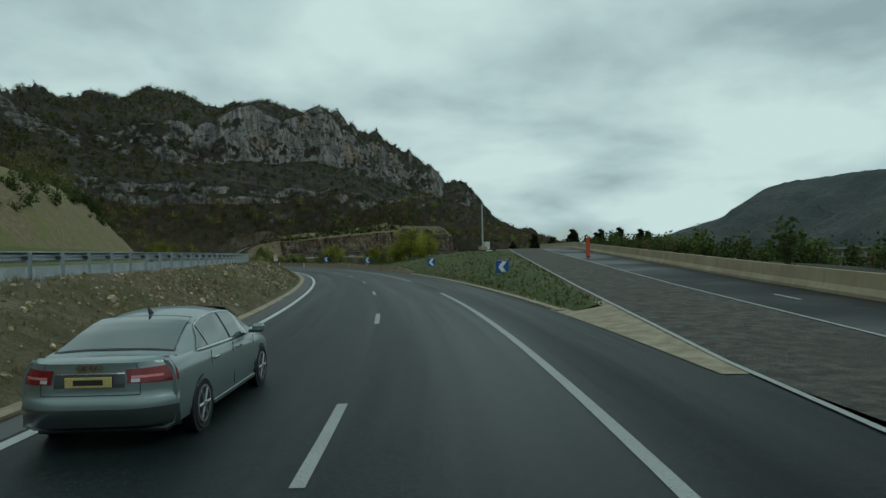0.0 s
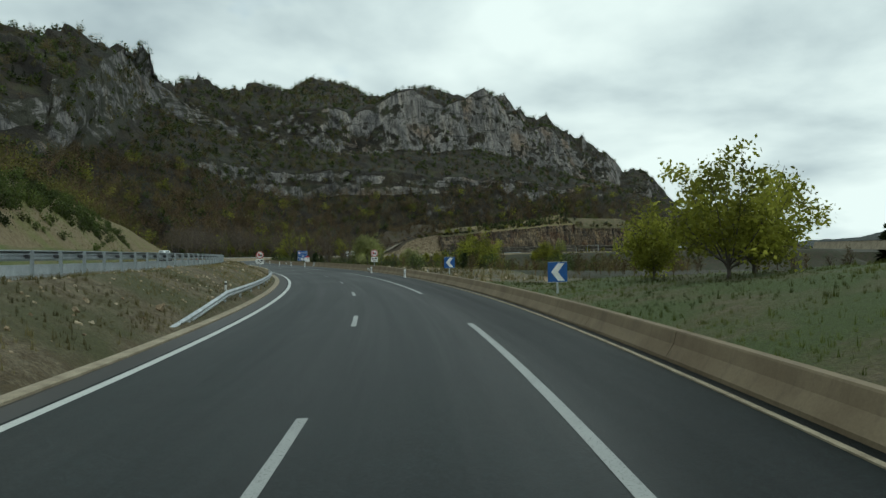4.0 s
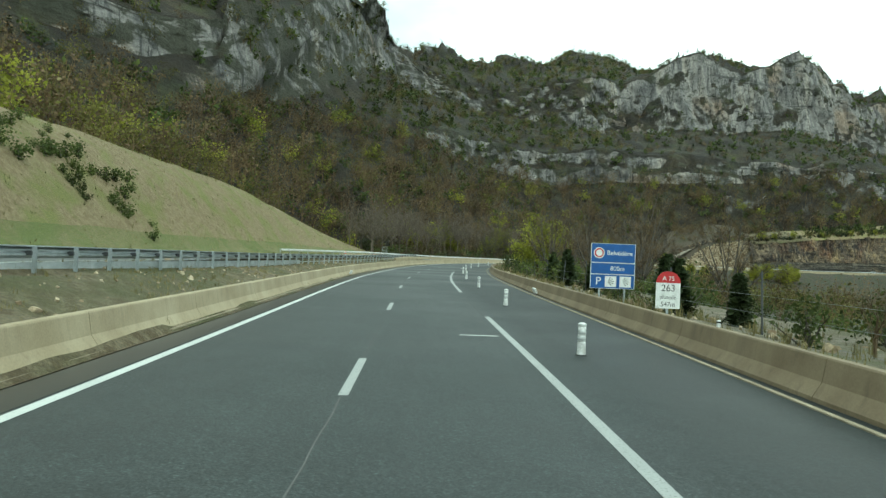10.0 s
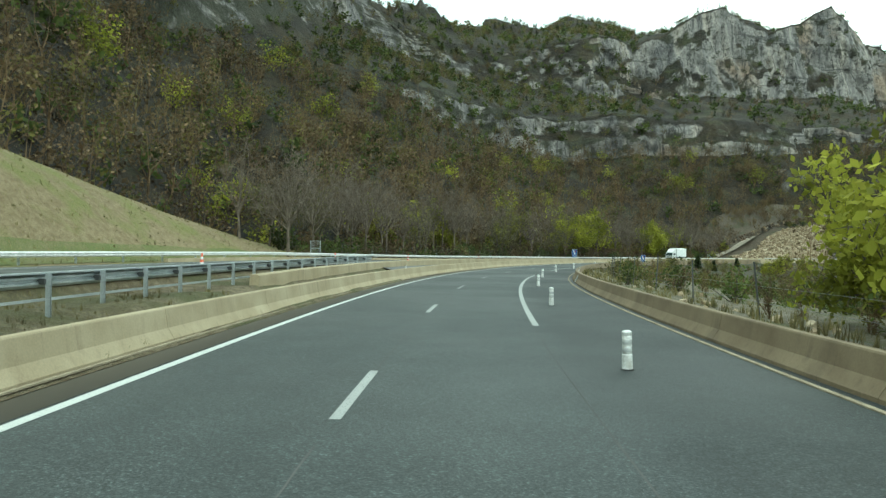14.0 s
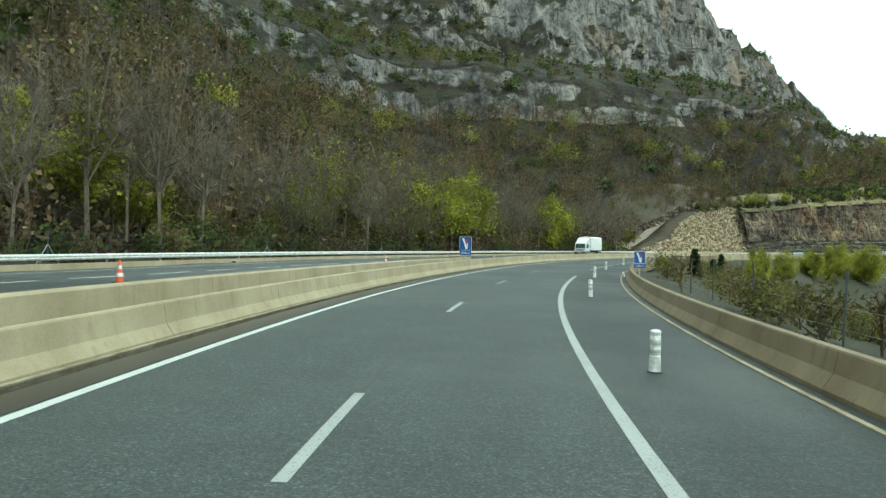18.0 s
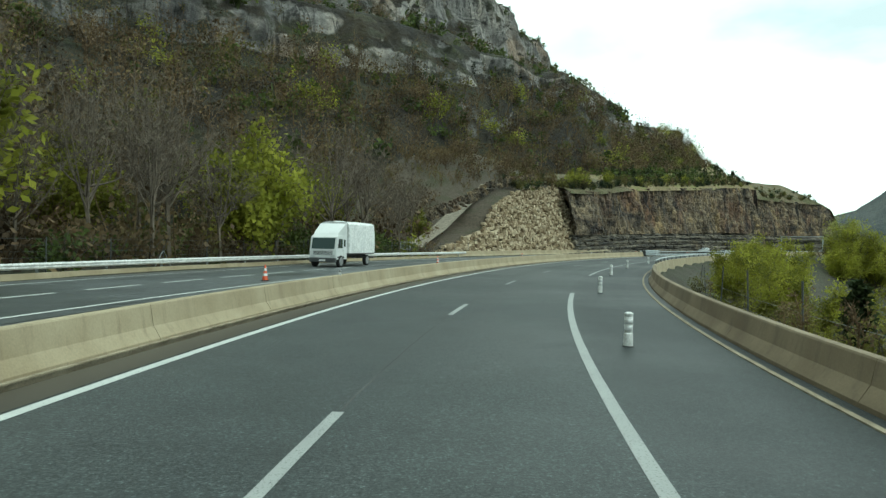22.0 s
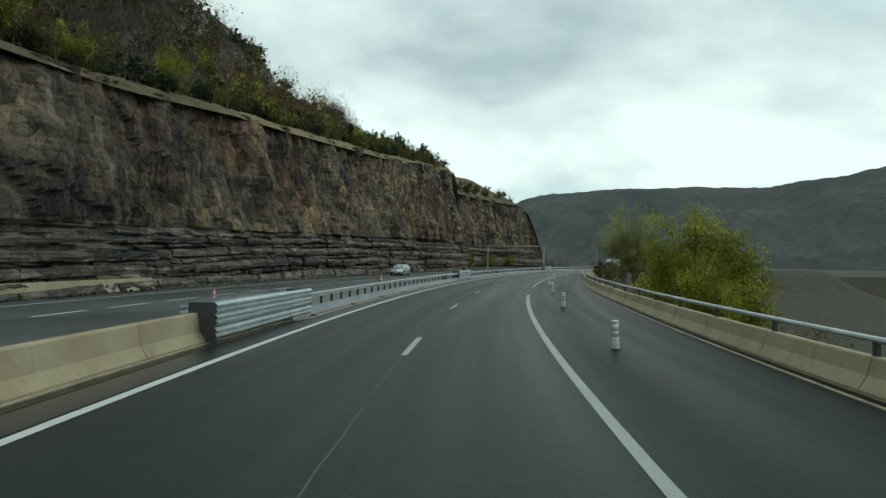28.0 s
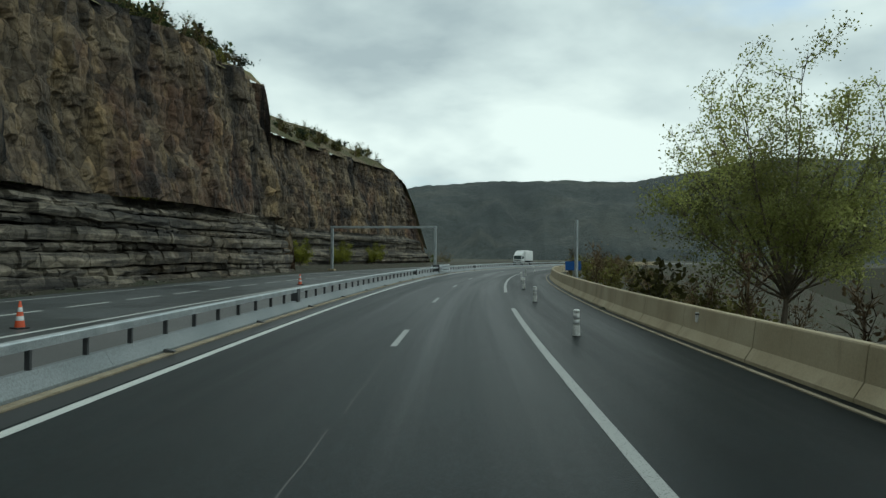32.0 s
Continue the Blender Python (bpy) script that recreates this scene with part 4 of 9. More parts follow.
# the mountain: contour lines from the foot to the ridge, lofted
CONTOURS = {
    "foot": [(-70, -20, 7), (-120, 205, 8), (-149, 287, 1), (-163, 343, 0), (-160, 400, -0.5), (-143, 454, -0.5), (-136, 492, 9), (-106, 531, 15), (-74, 566, 19), (-40, 601, 20), (-4, 638, 19), (60, 700, 13), (170, 780, -8)],
    "low_foot": [(-180, 0, 50), (-184, 238, 32), (-218, 319, 46), (-217, 390, 50), (-202, 474, 39), (-147, 529, 43), (-111, 561, 46), (-80, 597, 46), (-47, 640, 46), (-4, 710, 47), (60, 810, 36), (140, 880, 24), (240, 920, -2)],
    "low_top": [(-188, 0, 56), (-189, 242, 36), (-222, 324, 51), (-221, 396, 57), (-206, 480, 58), (-150, 536, 60), (-113, 567, 59), (-82, 604, 57), (-49, 650, 54), (-6, 722, 54), (58, 825, 40), (138, 895, 27), (250, 935, -1)],
    "high_foot": [(-230, 30, 84), (-200, 250, 47), (-243, 372, 86), (-287, 474, 97), (-240, 552, 87), (-184, 606, 90), (-137, 672, 97), (-97, 728, 99), (-54, 780, 90), (-10, 865, 82), (50, 950, 56), (130, 980, 28), (270, 985, 1)],
    "high_top": [(-250, 36, 92), (-204, 254, 58), (-251, 380, 101), (-294, 482, 112), (-250, 568, 116), (-190, 632, 148), (-141, 700, 156), (-101, 760, 158), (-60, 815, 140), (-14, 925, 134), (56, 1020, 94), (140, 1040, 46), (290, 1030, 4)],
    "ridge": [(-330, 100, 140), (-275, 285, 108), (-262, 400, 116), (-300, 506, 124), (-300, 700, 180), (-228, 785, 193), (-126, 858, 188), (-98, 884, 178), (-70, 906, 165), (-14, 965, 149), (58, 1070, 106), (146, 1065, 50), (300, 1060, 6)],
}
STEPS = (40, 14, 34, 30, 16)


def spread(ctrl, n):
    """A smooth line of n points through the control points."""
    c = np.array(ctrl, float)
    u = np.linspace(0, len(c) - 1, n)
    i = np.minimum(u.astype(int), len(c) - 2)
    f = (u - i)[:, None]
    p0, p1, p2, p3 = c[np.maximum(i - 1, 0)], c[i], c[i + 1], c[np.minimum(i + 2, len(c) - 1)]
    return 0.5 * (2 * p1 + (p2 - p0) * f + (2 * p0 - 5 * p1 + 4 * p2 - p3) * f ** 2 + (3 * p1 - p0 - 3 * p2 + p3) * f ** 3)


COLS = 660
lines = [spread(c, COLS) for c in CONTOURS.values()]
# the toe of the slope runs under the ground beside the road
foot = lines[0]
ts, td, toff = road_coords(foot[:, 0], foot[:, 1])
near = _xy[np.clip((np.interp(ts, MARKER, TRUE_S) - S_FROM).astype(int), 0, len(_s) - 1)]
step_in = np.minimum(14.0, np.maximum(toff - 24.0, 0.0))
# beside the grassy hill the slope starts behind its crest
back = np.where((ts < 345) & (toff < 41.0), 41.0 / toff, 1.0)[:, None]
foot[:, :2] = near + (foot[:, :2] - near) * np.maximum(back, 1.0) * 1.0
foot[:, 2] = np.where(ts < 345, np.minimum(foot[:, 2], np.interp(ts, [0, 245, 283, 307, 330, 345], [6.5, 8.0, 6.5, 3.0, 0.5, 0.0])), foot[:, 2])
step_in = np.where(ts < 345, 0.5, step_in)
toe = foot.copy()
toe[:, :2] += (near - foot[:, :2]) / toff[:, None] * step_in[:, None]
toe[:, 2] = -3.5
rows, level = [toe + (foot - toe) * j / 6 for j in range(6)], [0.0] * 6
for li, (a, b, n) in enumerate(zip(lines, lines[1:], STEPS)):
    for j in range(n):
        rows.append(a + (b - a) * j / n)
        level.append(li + j / n)
rows.append(lines[-1])
level.append(5.0)
for off, dz in ((14, -1), (45, -8), (160, -30), (500, -140)):
    b2 = lines[-1] + np.array([-0.55, 0.83, 0]) * off
    b2[:, 2] += dz
    rows.append(b2)
    level.append(5.0 + off / 100)
M = np.array(rows)
LEVEL = np.array(level)[:, None]
X, Y, Z0 = M[..., 0].copy(), M[..., 1].copy(), M[..., 2].copy()
u = np.arange(COLS)[None, :] + 0 * LEVEL
# how steep a place is drawn decides how much it is broken up
cliff = np.exp(-((LEVEL - 1.5) / 0.55) ** 2) * 0.75 + np.exp(-((LEVEL - 3.5) / 0.62) ** 2)
out = np.array([0.62, -0.75])
flute = np.abs(fbm(X * 0.075, Y * 0.075, Z0 * 0.010, 4, 11)) * 2.0
block = fbm(X * 0.035, Y * 0.035, Z0 * 0.03, 3, 21)
tower = np.round(fbm(X * 0.028, Y * 0.028, Z0 * 0.006, 3, 23) * 9.0) / 9.0
ledge = np.abs(((Z0 * 0.085 + fbm(X * 0.012, Y * 0.012, Z0 * 0, 3, 31)) % 1.0) - 0.5) * 2
col_w = np.interp(u / COLS, [0, 0.1, 0.27, 0.34, 1.1], [0.4, 0.45, 0.5, 1, 1])
cleft = np.round(fbm(X * 0.045, Y * 0.045, Z0 * 0.004, 3, 27) * 7.0) / 7.0
slab = np.round(fbm(X * 0.12, Y * 0.12, Z0 * 0.012, 2, 29) * 5.0) / 5.0
push = cliff * col_w * (10.0 * block + 24.0 * tower + 16.0 * cleft + 5.0 * slab - 6.0 * flute + 3.0 * ledge * np.exp(-((LEVEL - 1.5) / 0.5) ** 2)) + (1 - np.clip(cliff, 0, 1)) * (16.0 * fbm(X * 0.02, Y * 0.02, Z0 * 0.02, 4, 41))
push *= np.clip(LEVEL * 1.6, 0, 1) * np.clip((6.0 - LEVEL), 0, 1)
M[..., 0] = X + out[0] * push
M[..., 1] = Y + out[1] * push
bumps = fbm(X * 0.05, Y * 0.05, Z0 * 0.0, 4, 51)
M[..., 2] = Z0 + np.clip(LEVEL, 0, 1) * 7.0 * bumps + np.exp(-((LEVEL - 5.0) / 0.5) ** 2) * (6.0 * fbm(X * 0.03, Y * 0.03, Z0 * 0, 4, 61) + 26.0 * np.round(fbm(X * 0.022, Y * 0.022, Z0 * 0, 2, 63) * 6.0) / 6.0)
# the crest rises and dips along its length, and the wooded shoulder below it bulges towards its end
CREST = (7.0, 4.0, 2.0, 7.0, 12.0, 12.0, 10.0, 8.0, 4.0, -1.0, -4.5, -2.7, -1.8, -6.8, -16.8, -18.2, -7.2, -1.5, -9.0, -14.0, -6.3, 0.9, 7.2, 0.5, -8.4, -2.3, -8.0, -3.5, 5.0, -2.3, -11.5, -13.0, -3.2, 1.9, -12.0, 6.4, 13.0, 2.0, -2.8, -4.7, -11.2, -18.0, -18.0)
SHOULDER = (0.0, 1.2, 4.7, 7.3, 5.5, 7.8, 6.0, 3.0, 1.0, 4.5, 10.0, 14.0, 15.0, 15.0, 14.0, 12.0, 0.0)
way_along = u / (COLS - 1) * 12
M[..., 2] += np.interp(LEVEL, [2.6, 3.6, 9], [0, 1, 1]) * np.interp(way_along, 1.25 + 0.25 * np.arange(len(CREST)), CREST, left=0.0)
M[..., 2] += np.interp(LEVEL, [0, 0.8, 2.2, 3.0, 9], [0, 1, 1, 0, 0]) * np.interp(way_along, 6.5 + 0.25 * np.arange(len(SHOULDER)), SHOULDER, left=0.0, right=0.0)
# spires at the falling end of the ridge
for cu, w, h in ((0.818, 2.5, 9), (0.79, 4.0, 5), (0.865, 4.0, 5), (0.745, 6.0, 5)):
    M[..., 2] += h * np.exp(-((u - cu * 11 / 12 * COLS) / w) ** 2) * np.exp(-((LEVEL - 4.7) / 0.5) ** 2)
mountain = tagged(grid_object("mountain", M, M_MOUNTAIN), "steep wooded mountainside with bands of grey limestone cliff", "mountain", kind="structure")

# grassy hill above the opposite carriageway
HILL_H = knots((-60, 9), (40, 9.5), (130, 10), (205, 10.6), (245, 11.0), (275, 10.2), (283, 9.6), (295, 7.8), (307, 5.4), (321, 2.4), (335, 0.6), (350, 0.1))


def hill_profile(s):
    h, z0 = HILL_H(s), OPP_Z(s)
    pts = []
    for k in range(25):
        f = k / 24
        d = OPP_FAR + 0.05 - 19.0 * f
        g = max(0.0, (f - 0.14) / 0.62)
        z = z0 - 0.03 + 0.25 * min(1, f / 0.14) + h * (math.sin(min(g, 1) * math.pi / 2) ** 1.15) * (1.0 if g < 1 else 1 - 0.25 * (g - 1))
        if f > 0.02:
            z += 0.45 * min(1, h / 5) * HILL_N[int(s - S_FROM), k] * min(1, f * 6)
        pts.append((d, z))
    return pts


hill = tagged(ribbon("hillside", S_FROM, 352, hill_profile, M_HILL, 2.0, smooth=True), "dry grassy hillside above the far carriageway", "hill", kind="structure")
tagged(ribbon("grass_strip", S_FROM, 318, lambda s: [(d, z + 0.03) for d, z in hill_profile(s)[1:6]], M_LUSH, 2.0, smooth=True), "green grass strip along the foot of the hillside", "grass", kind="structure")
tagged(ribbon("far_verge", 345, S_TO, lambda s: [(OPP_FAR + 0.05, OPP_Z(s) - 0.02)] + [(OPP_FAR - 0.6 * k, OPP_Z(s) - 0.02 + 0.05 * k + 0.25 * TOP_N[int(s - S_FROM), k]) for k in range(1, 12)], M_SCRUB, 2.0, smooth=True), "leaf-strewn verge under the trees", "verge", kind="structure")

# rock cutting beside the far carriageway
CUT_D = knots((515, -21.8), (560, -22.0), (600, -22.3), (647, -23.0), (650, -30.0), (672, -30.5), (700, -29.0), (722, -27.0))
CUT_H = knots((505, 9), (522, 11.8), (545, 13.2), (560, 15), (595, 17.7), (620, 19.6), (647, 21.6), (650, 19.5), (696, 19.0), (701, 17.0), (704, 10.0), (705.5, 0.4))


def cut_geometry(s0, s1, lo, hi, n, ns, seed, batter=0.16):
    """The face from the fraction lo to hi of its height, with beds, joints and ledges."""
    ss = np.linspace(s0, s1, ns)
    h = np.array([CUT_H(s) for s in ss])
    a, b = np.array([lo(q) for q in h]), np.array([hi(q) for q in h])
    z = a[None, :] + (b - a)[None, :] * np.linspace(0, 1, n)[:, None]
    S, O = ss[None, :] + 0 * z, 0 * z
    d = np.array([CUT_D(s) for s in ss])[None, :] - z * batter
    level_beds = 1.0 if batter < 0.18 else 0.3
    bed = fbm(S * 0.004, O, z * 0.55, 3, seed) * 1.6 * level_beds
    step = (np.floor(z / 0.85 + 0.6 * fbm(S * 0.03, O, O, 2, seed + 3)) * 0.37) % 1.0 * 0.65 * level_beds
    joint = fbm(S * 0.30, O + 2, z * 0.10, 4, seed + 7) * 2.0 + fbm(S * 0.06, O + 2, z * 0.05, 3, seed + 9) * 3.2
    if batter > 0.18:
        joint = joint + np.round(fbm(S * 0.33, O + 5, z * 0.14, 3, seed + 11) * 7) / 7 * 2.4 - np.abs(fbm(S * 0.5, O + 4, z * 0.05, 3, seed + 13)) * 2.2 + 0.4
    else:
        joint = joint * 0.55 + np.round(fbm(S * 0.5, O + 5, np.floor(z / 0.85), 2, seed + 11) * 5) / 5 * 0.7
    d = d + bed + step - 0.3 + joint * np.minimum(1, z / 3 + 0.25)
    base = np.array([at(s, 0.0) for s in ss])
    ang = np.interp(np.interp(ss, MARKER, TRUE_S), _s, _h)
    zz = z + 0.4 * fbm(S * 0.2, O, z * 0.3, 3, seed + 5) * np.clip(z / 2, 0, 1)
    return np.stack([base[None, :, 0] + d * np.cos(ang)[None, :], base[None, :, 1] + d * np.sin(ang)[None, :], zz], -1)


BED_H = lambda h: min(6.0, h * 0.3)
cutting = tagged(new("rock_cutting"), "tall brown and black rock cutting over level grey limestone beds", "rock face", kind="structure")
for a, b, sd in ((528, 647.5, 71), (650, 705.5, 91)):
    n = int((b - a) / 0.36)
    pts = cut_geometry(a, b, lambda h: -0.4, BED_H, 34, n, sd)
    if a < 600:
        ang_ = np.interp(np.interp(np.linspace(a, b, n), MARKER, TRUE_S), _s, _h)
        pts[..., 0] -= 0.75 * np.cos(ang_)[None, :]
        pts[..., 1] -= 0.75 * np.sin(ang_)[None, :]
    low = grid_object("bedded_rock", pts, M_BEDS, smooth=False)
    top = grid_object("upper_rock", cut_geometry(a, b, lambda h: BED_H(h) - 0.02, lambda h: h, 52, n, sd + 2, 0.2), M_CUT, smooth=False)
    for ob in (low, top):
        ob.parent = cutting
# the level beds stand out as courses of broken blocks
rb = np.random.default_rng(88)
COURSES = (-0.3, 0.75, 1.35, 2.3, 2.85, 3.75, 4.25, 5.0, 5.5)
for k, (c0, c1) in enumerate(zip(COURSES, COURSES[1:])):
    s = 529.0
    while s < 647:
        ln = rb.uniform(1.3, 4.6) if k % 2 == 0 else rb.uniform(0.8, 2.6)
        e = min(s + ln, 647.4)
        lim = BED_H(CUT_H(s)) / 6.0
        wave = lambda q: 0.25 * math.sin(q * 0.045 + 0.8) + 0.10 * math.sin(q * 0.21 + k)
        push_ = rb.normal(0.0, 0.13) + (0.10 if k % 2 == 0 else -0.16) + 0.7 * math.sin(s * 0.11 + k * 0.4) * 0.35
        rings = []
        for q in np.linspace(s + 0.03, e - 0.03, 4):
            z0, z1 = c0 * lim + wave(q) * (c0 > 0) + rb.normal(0, 0.03) + 0.04, c1 * lim + wave(q) + rb.normal(0, 0.04) - 0.03
            d = CUT_D(q) - 0.16 * z0 + push_
            j = rb.normal(0, 0.07, 3)
            rings.append([(*at(q, d - 1.3), z0), (*at(q, d + j[0] - 0.05), z0), (*at(q, d + j[1] + 0.05), z0 * 0.55 + z1 * 0.45), (*at(q, d + j[2] - 0.08), z1 - 0.07), (*at(q, d - 0.2), z1), (*at(q, d - 1.3), z1)])
        part("rock_block", [loft(rings)], M_BEDS, cutting)
        s = e
# the return of the first face where it ends
ret = []
for k in range(30):
    z = -0.4 + 22.0 * k / 29
    row = []
    for i in range(16):
        d = -23.0 - z * 0.2 - i * 0.75
        x, y = at(647.3 + 0.8 * math.sin(i * 0.9 + z * 0.4) - i * 0.1, d)
        row.append((x, y, z))
    ret.append(row)
ob = grid_object("upper_rock", np.array(ret)[:, ::-1], M_CUT)
ob.parent = cutting


CUT_RISE = knots((540, 0.3), (590, 0.33), (625, 0.42), (647, 0.62), (700, 0.6))


def cut_top_profile(s):
    h = CUT_H(s)
    d = CUT_D(s) - h * 0.2
    return [(d + 0.5, h - 0.5), (d - 0.3, h + 0.15)] + [(d - 1.2 * k, h + 0.3 + CUT_RISE(s) * k + 0.7 * TOP_N[int(s - S_FROM), k]) for k in range(1, 14)]


for a, b, top_mat in ((530, 562, M_BANK), (562, 647, M_HILL), (650, 705, M_BANK)):
    tagged(ribbon("cutting_top", a, b, cut_top_profile, top_mat, 2.0, smooth=True), "dry grassy shelf above the rock cutting", "slope", kind="structure")

# ground: one sheet to the horizon, low under the roads and falling into the valley on the right
def ground_height(x, y):
    s, d, off = road_coords(x, y)
    edge = np.interp(s, [-60, 60, 115, 165, 245, 300, 410, 820], [4.6, 4.8, 5.4, 6.2, 6.8, 6.1, 5.4, 6.0])
    fall = np.interp(s, [-60, 110, 150, 200, 300, 360, 430, 480, 820], [0.0, 0.0, 0.05, 0.14, 0.20, 0.26, 0.42, 0.6, 0.5])
    deep = np.interp(s, [-60, 110, 200, 300, 400, 480, 600, 700, 820], [0, 0.5, 5, 8, 14, 60, 60, 40, 40])
    start = np.interp(s, [-60, 110, 150, 300, 360, 820], [0, 0.25, 0.3, 0.25, 0.0, -0.1])
    away = np.maximum(off - edge - 1.5, 0)
    right = start - deep * (1 - np.exp(-away * fall / np.maximum(deep, 0.1)))
    flat_top = np.interp(s, [560, 590, 640, 820], [0, 1, 1, 1]) * np.clip(1 - (off - 6) / 16, 0, 1)
    right = right * (1 - flat_top) + 0.1 * flat_top
    right = right + 0.9 * fbm(x * 0.09, y * 0.09, 0 * x, 4, 77) * np.clip((off - edge - 1) / 4, 0, 1)
    # the grassy mound between the road and the escape lane
    lz = LANE_Z(y)
    lx = x - LANE_X(y)
    f = np.clip((off - edge) / np.maximum((off - edge) - lx, 0.5), 0, 1)
    hump = lz * f ** 0.8 + 0.5 * np.sin(np.clip(f, 0, 1) * math.pi) * np.clip((y - 20) / 30, 0, 1)
    lane = np.where(lx > -0.3, np.where(lx < 10.5, lz - 0.25, lz + 0.2 + 1.2 * fbm(x * 0.06, y * 0.06, 0 * x, 4, 79)), hump)
    lane = np.where(lx > 14, lane - np.clip((lx - 14) * 0.12, 0, 25), lane)
    w = np.clip((112 - s) / 26, 0, 1)
    right = right * (1 - w) + lane * w
    z = np.where(d > 0, np.where(off < edge - 0.1, -0.6, right), np.where(off < 22, -1.2, -3.0))
    far = np.clip((off - 250) / 600, 0, 1)
    z = np.where(d > 0, z * (1 - far) - 45 * far, z)
    return z


gx = np.concatenate([-np.geomspace(4600, 330, 16), np.arange(-320, 241, 3.5), np.geomspace(250, 4600, 18)])
gy = np.concatenate([-np.geomspace(4600, 70, 16), np.arange(-60, 721, 3.5), np.geomspace(730, 5000, 18)])
GX, GY = np.meshgrid(gx, gy)
GZ = ground_height(GX, GY)
_gs, _gd, _ = road_coords(GX, GY)
# the sheet lies under the finer strips beside the road
under = (_gd > 3.0) & (((_gs > 12) & (_gs < 114) & (_gd < 18.2)) | ((_gs > 106) & (_gs < 334) & (_gd < 15.0)))
GZ = np.where(under, GZ - 0.55, GZ)
ground = tagged(grid_object("ground", np.stack([GX, GY, GZ], -1), M_SCRUB), "scrubby ground falling away into the valley", "ground", kind="structure")
# verge beside the road, finer than the sheet
def ground_strip(name, s0, s1, step, first, width, n, rough, seed, mat):
    """A finer strip of ground beside the road, laid on the sheet."""
    ss = np.arange(s0, s1 + 0.1, step)
    pts = np.array([[(*at(s, first(s) + width * k / (n - 1)), s) for k in range(n)] for s in ss])
    x, y = pts[..., 0], pts[..., 1]
    k = np.arange(n)[None, :] + 0 * x
    z = np.maximum(ground_height(x, y), -0.3 if rough > 0.15 else 0.03) + 0.04 + rough * fbm(x * 0.6, y * 0.6, 0 * x, 3, seed) * np.clip(k, 0, 1)
    z[:, 0] = 0.02
    return grid_object(name, np.stack([x, y, z], -1), mat, smooth=True)


tagged(ground_strip("mound", 22, 112, 2.0, lambda s: 4.8, 13.5, 16, 0.14, 6, M_MOUND), "grassy mound beside the road", "mound", kind="structure")
tagged(ground_strip("verge_right", 110, 330, 2.0, lambda s: BARRIER_R(s) + 0.45, 9.0, 13, 0.2, 16, M_VERGE), "rough stony verge behind the barrier", "verge", kind="structure")

# escape lane: gravel bed, edge lines, asphalt strip and its own barrier
def lane_strip(name, x0, x1, z, mat, y0=-6.0, y1=150.0, step=3.0):
    rows = []
    for y in np.arange(y0, y1, step):
        rows.append([(LANE_X(y) + x1, y, LANE_Z(y) + z), (LANE_X(y) + x0, y, LANE_Z(y) + z)])
    return grid_object(name, np.array(rows), mat, smooth=False)


for x0 in (0.0,):
    rows = [[(LANE_X(y), y, LANE_Z(y) + 0.0), (LANE_X(y) - 0.25, y, LANE_Z(y) - 0.7)] for y in np.arange(2.0, 150.0, 3.0)]
    tagged(grid_object("gravel_edge", np.array(rows), M_KERB, smooth=False), "concrete edge of the gravel bed", "kerb", kind="structure")
tagged(lane_strip("gravel_bed", 0.0, 4.4, 0.0, M_GRAVEL), "loose grey gravel arrester bed", "gravel", kind="structure")
M_ASPHALT_ESCAPE = asphalt_material("escape_asphalt", (0.012, 0.014, 0.0145), (0.02, 0.022, 0.022), 0.06)
tagged(lane_strip("escape_road", 4.4, 8.4, 0.01, M_ASPHALT_ESCAPE), "dark asphalt strip beside the gravel bed", "road", kind="structure")
for x in (-0.05, 4.3):
    lane_strip("painted_line", x, x + 0.12, 0.02, M_PAINT_WORN).parent = marks
lane_strip("painted_line", 6.3, 6.42, 0.02, M_PAINT, 22, 26, 2.0).parent = marks
apron = np.array([[(at(y, 4.40)[0] + (LANE_X(y) - at(y, 4.40)[0]) * f, y, 0.012 + (LANE_Z(y) - 0.006) * f ** 1.5) for f in (0, 0.33, 0.66, 1)] for y in np.linspace(10.8, 23.5, 14)])
tagged(grid_object("apron", apron, M_KERB), "pale concrete apron at the mouth of the gravel bed", "pavement", kind="structure")
esc = tagged(new("barrier_escape"), "pale concrete barrier along the escape lane", "barrier", kind="structure")
for y in np.arange(10, 150, 5.0):
    rings = []
    for q in (y, y + 4.98):
        rings.append([(LANE_X(q) + 8.6 + dx, q, LANE_Z(q) + z) for dx, z in ((0, -0.2), (0, 0.1), (0.14, 0.32), (0.2, 0.85), (0.4, 0.85), (0.55, -0.2))])
    part("barrier_panel", [loft(rings)], M_CONCRETE, esc)

# far hills across the valley
def far_hills(name, ang0, ang1, dist, heights, seed, label):
    n, m = 420, 30
    pts = np.zeros((m, n, 3))
    a = np.radians(np.linspace(ang0, ang1, n))
    top = np.interp(-np.degrees(a), [-q[0] for q in heights], [q[1] for q in heights])
    top = top * (1 + 0.05 * fbm(a * 20, 0 * a, 0 * a, 6, seed)) + 5 * fbm(a * 160, 0 * a, 0 * a, 3, seed + 1)
    for k in range(m):
        f = k / (m - 1)
        r = dist * (0.3 + 0.7 * f) + 60 * fbm(a * 14, 0 * a + f * 3, 0 * a, 3, seed + 2)
        pts[k, :, 0] = -np.sin(a) * r - 90
        pts[k, :, 1] = np.cos(a) * r + 420
        pts[k, :, 2] = -70 + (top + 70) * (f ** 1.1) + 60 * f * (1 - f) * 4 * fbm(a * 30, 0 * a + f * 5, 0 * a, 5, seed + 4)
    ob = grid_object(name, pts, M_FARHILL)
    return tagged(ob, label, "hill", kind="structure")


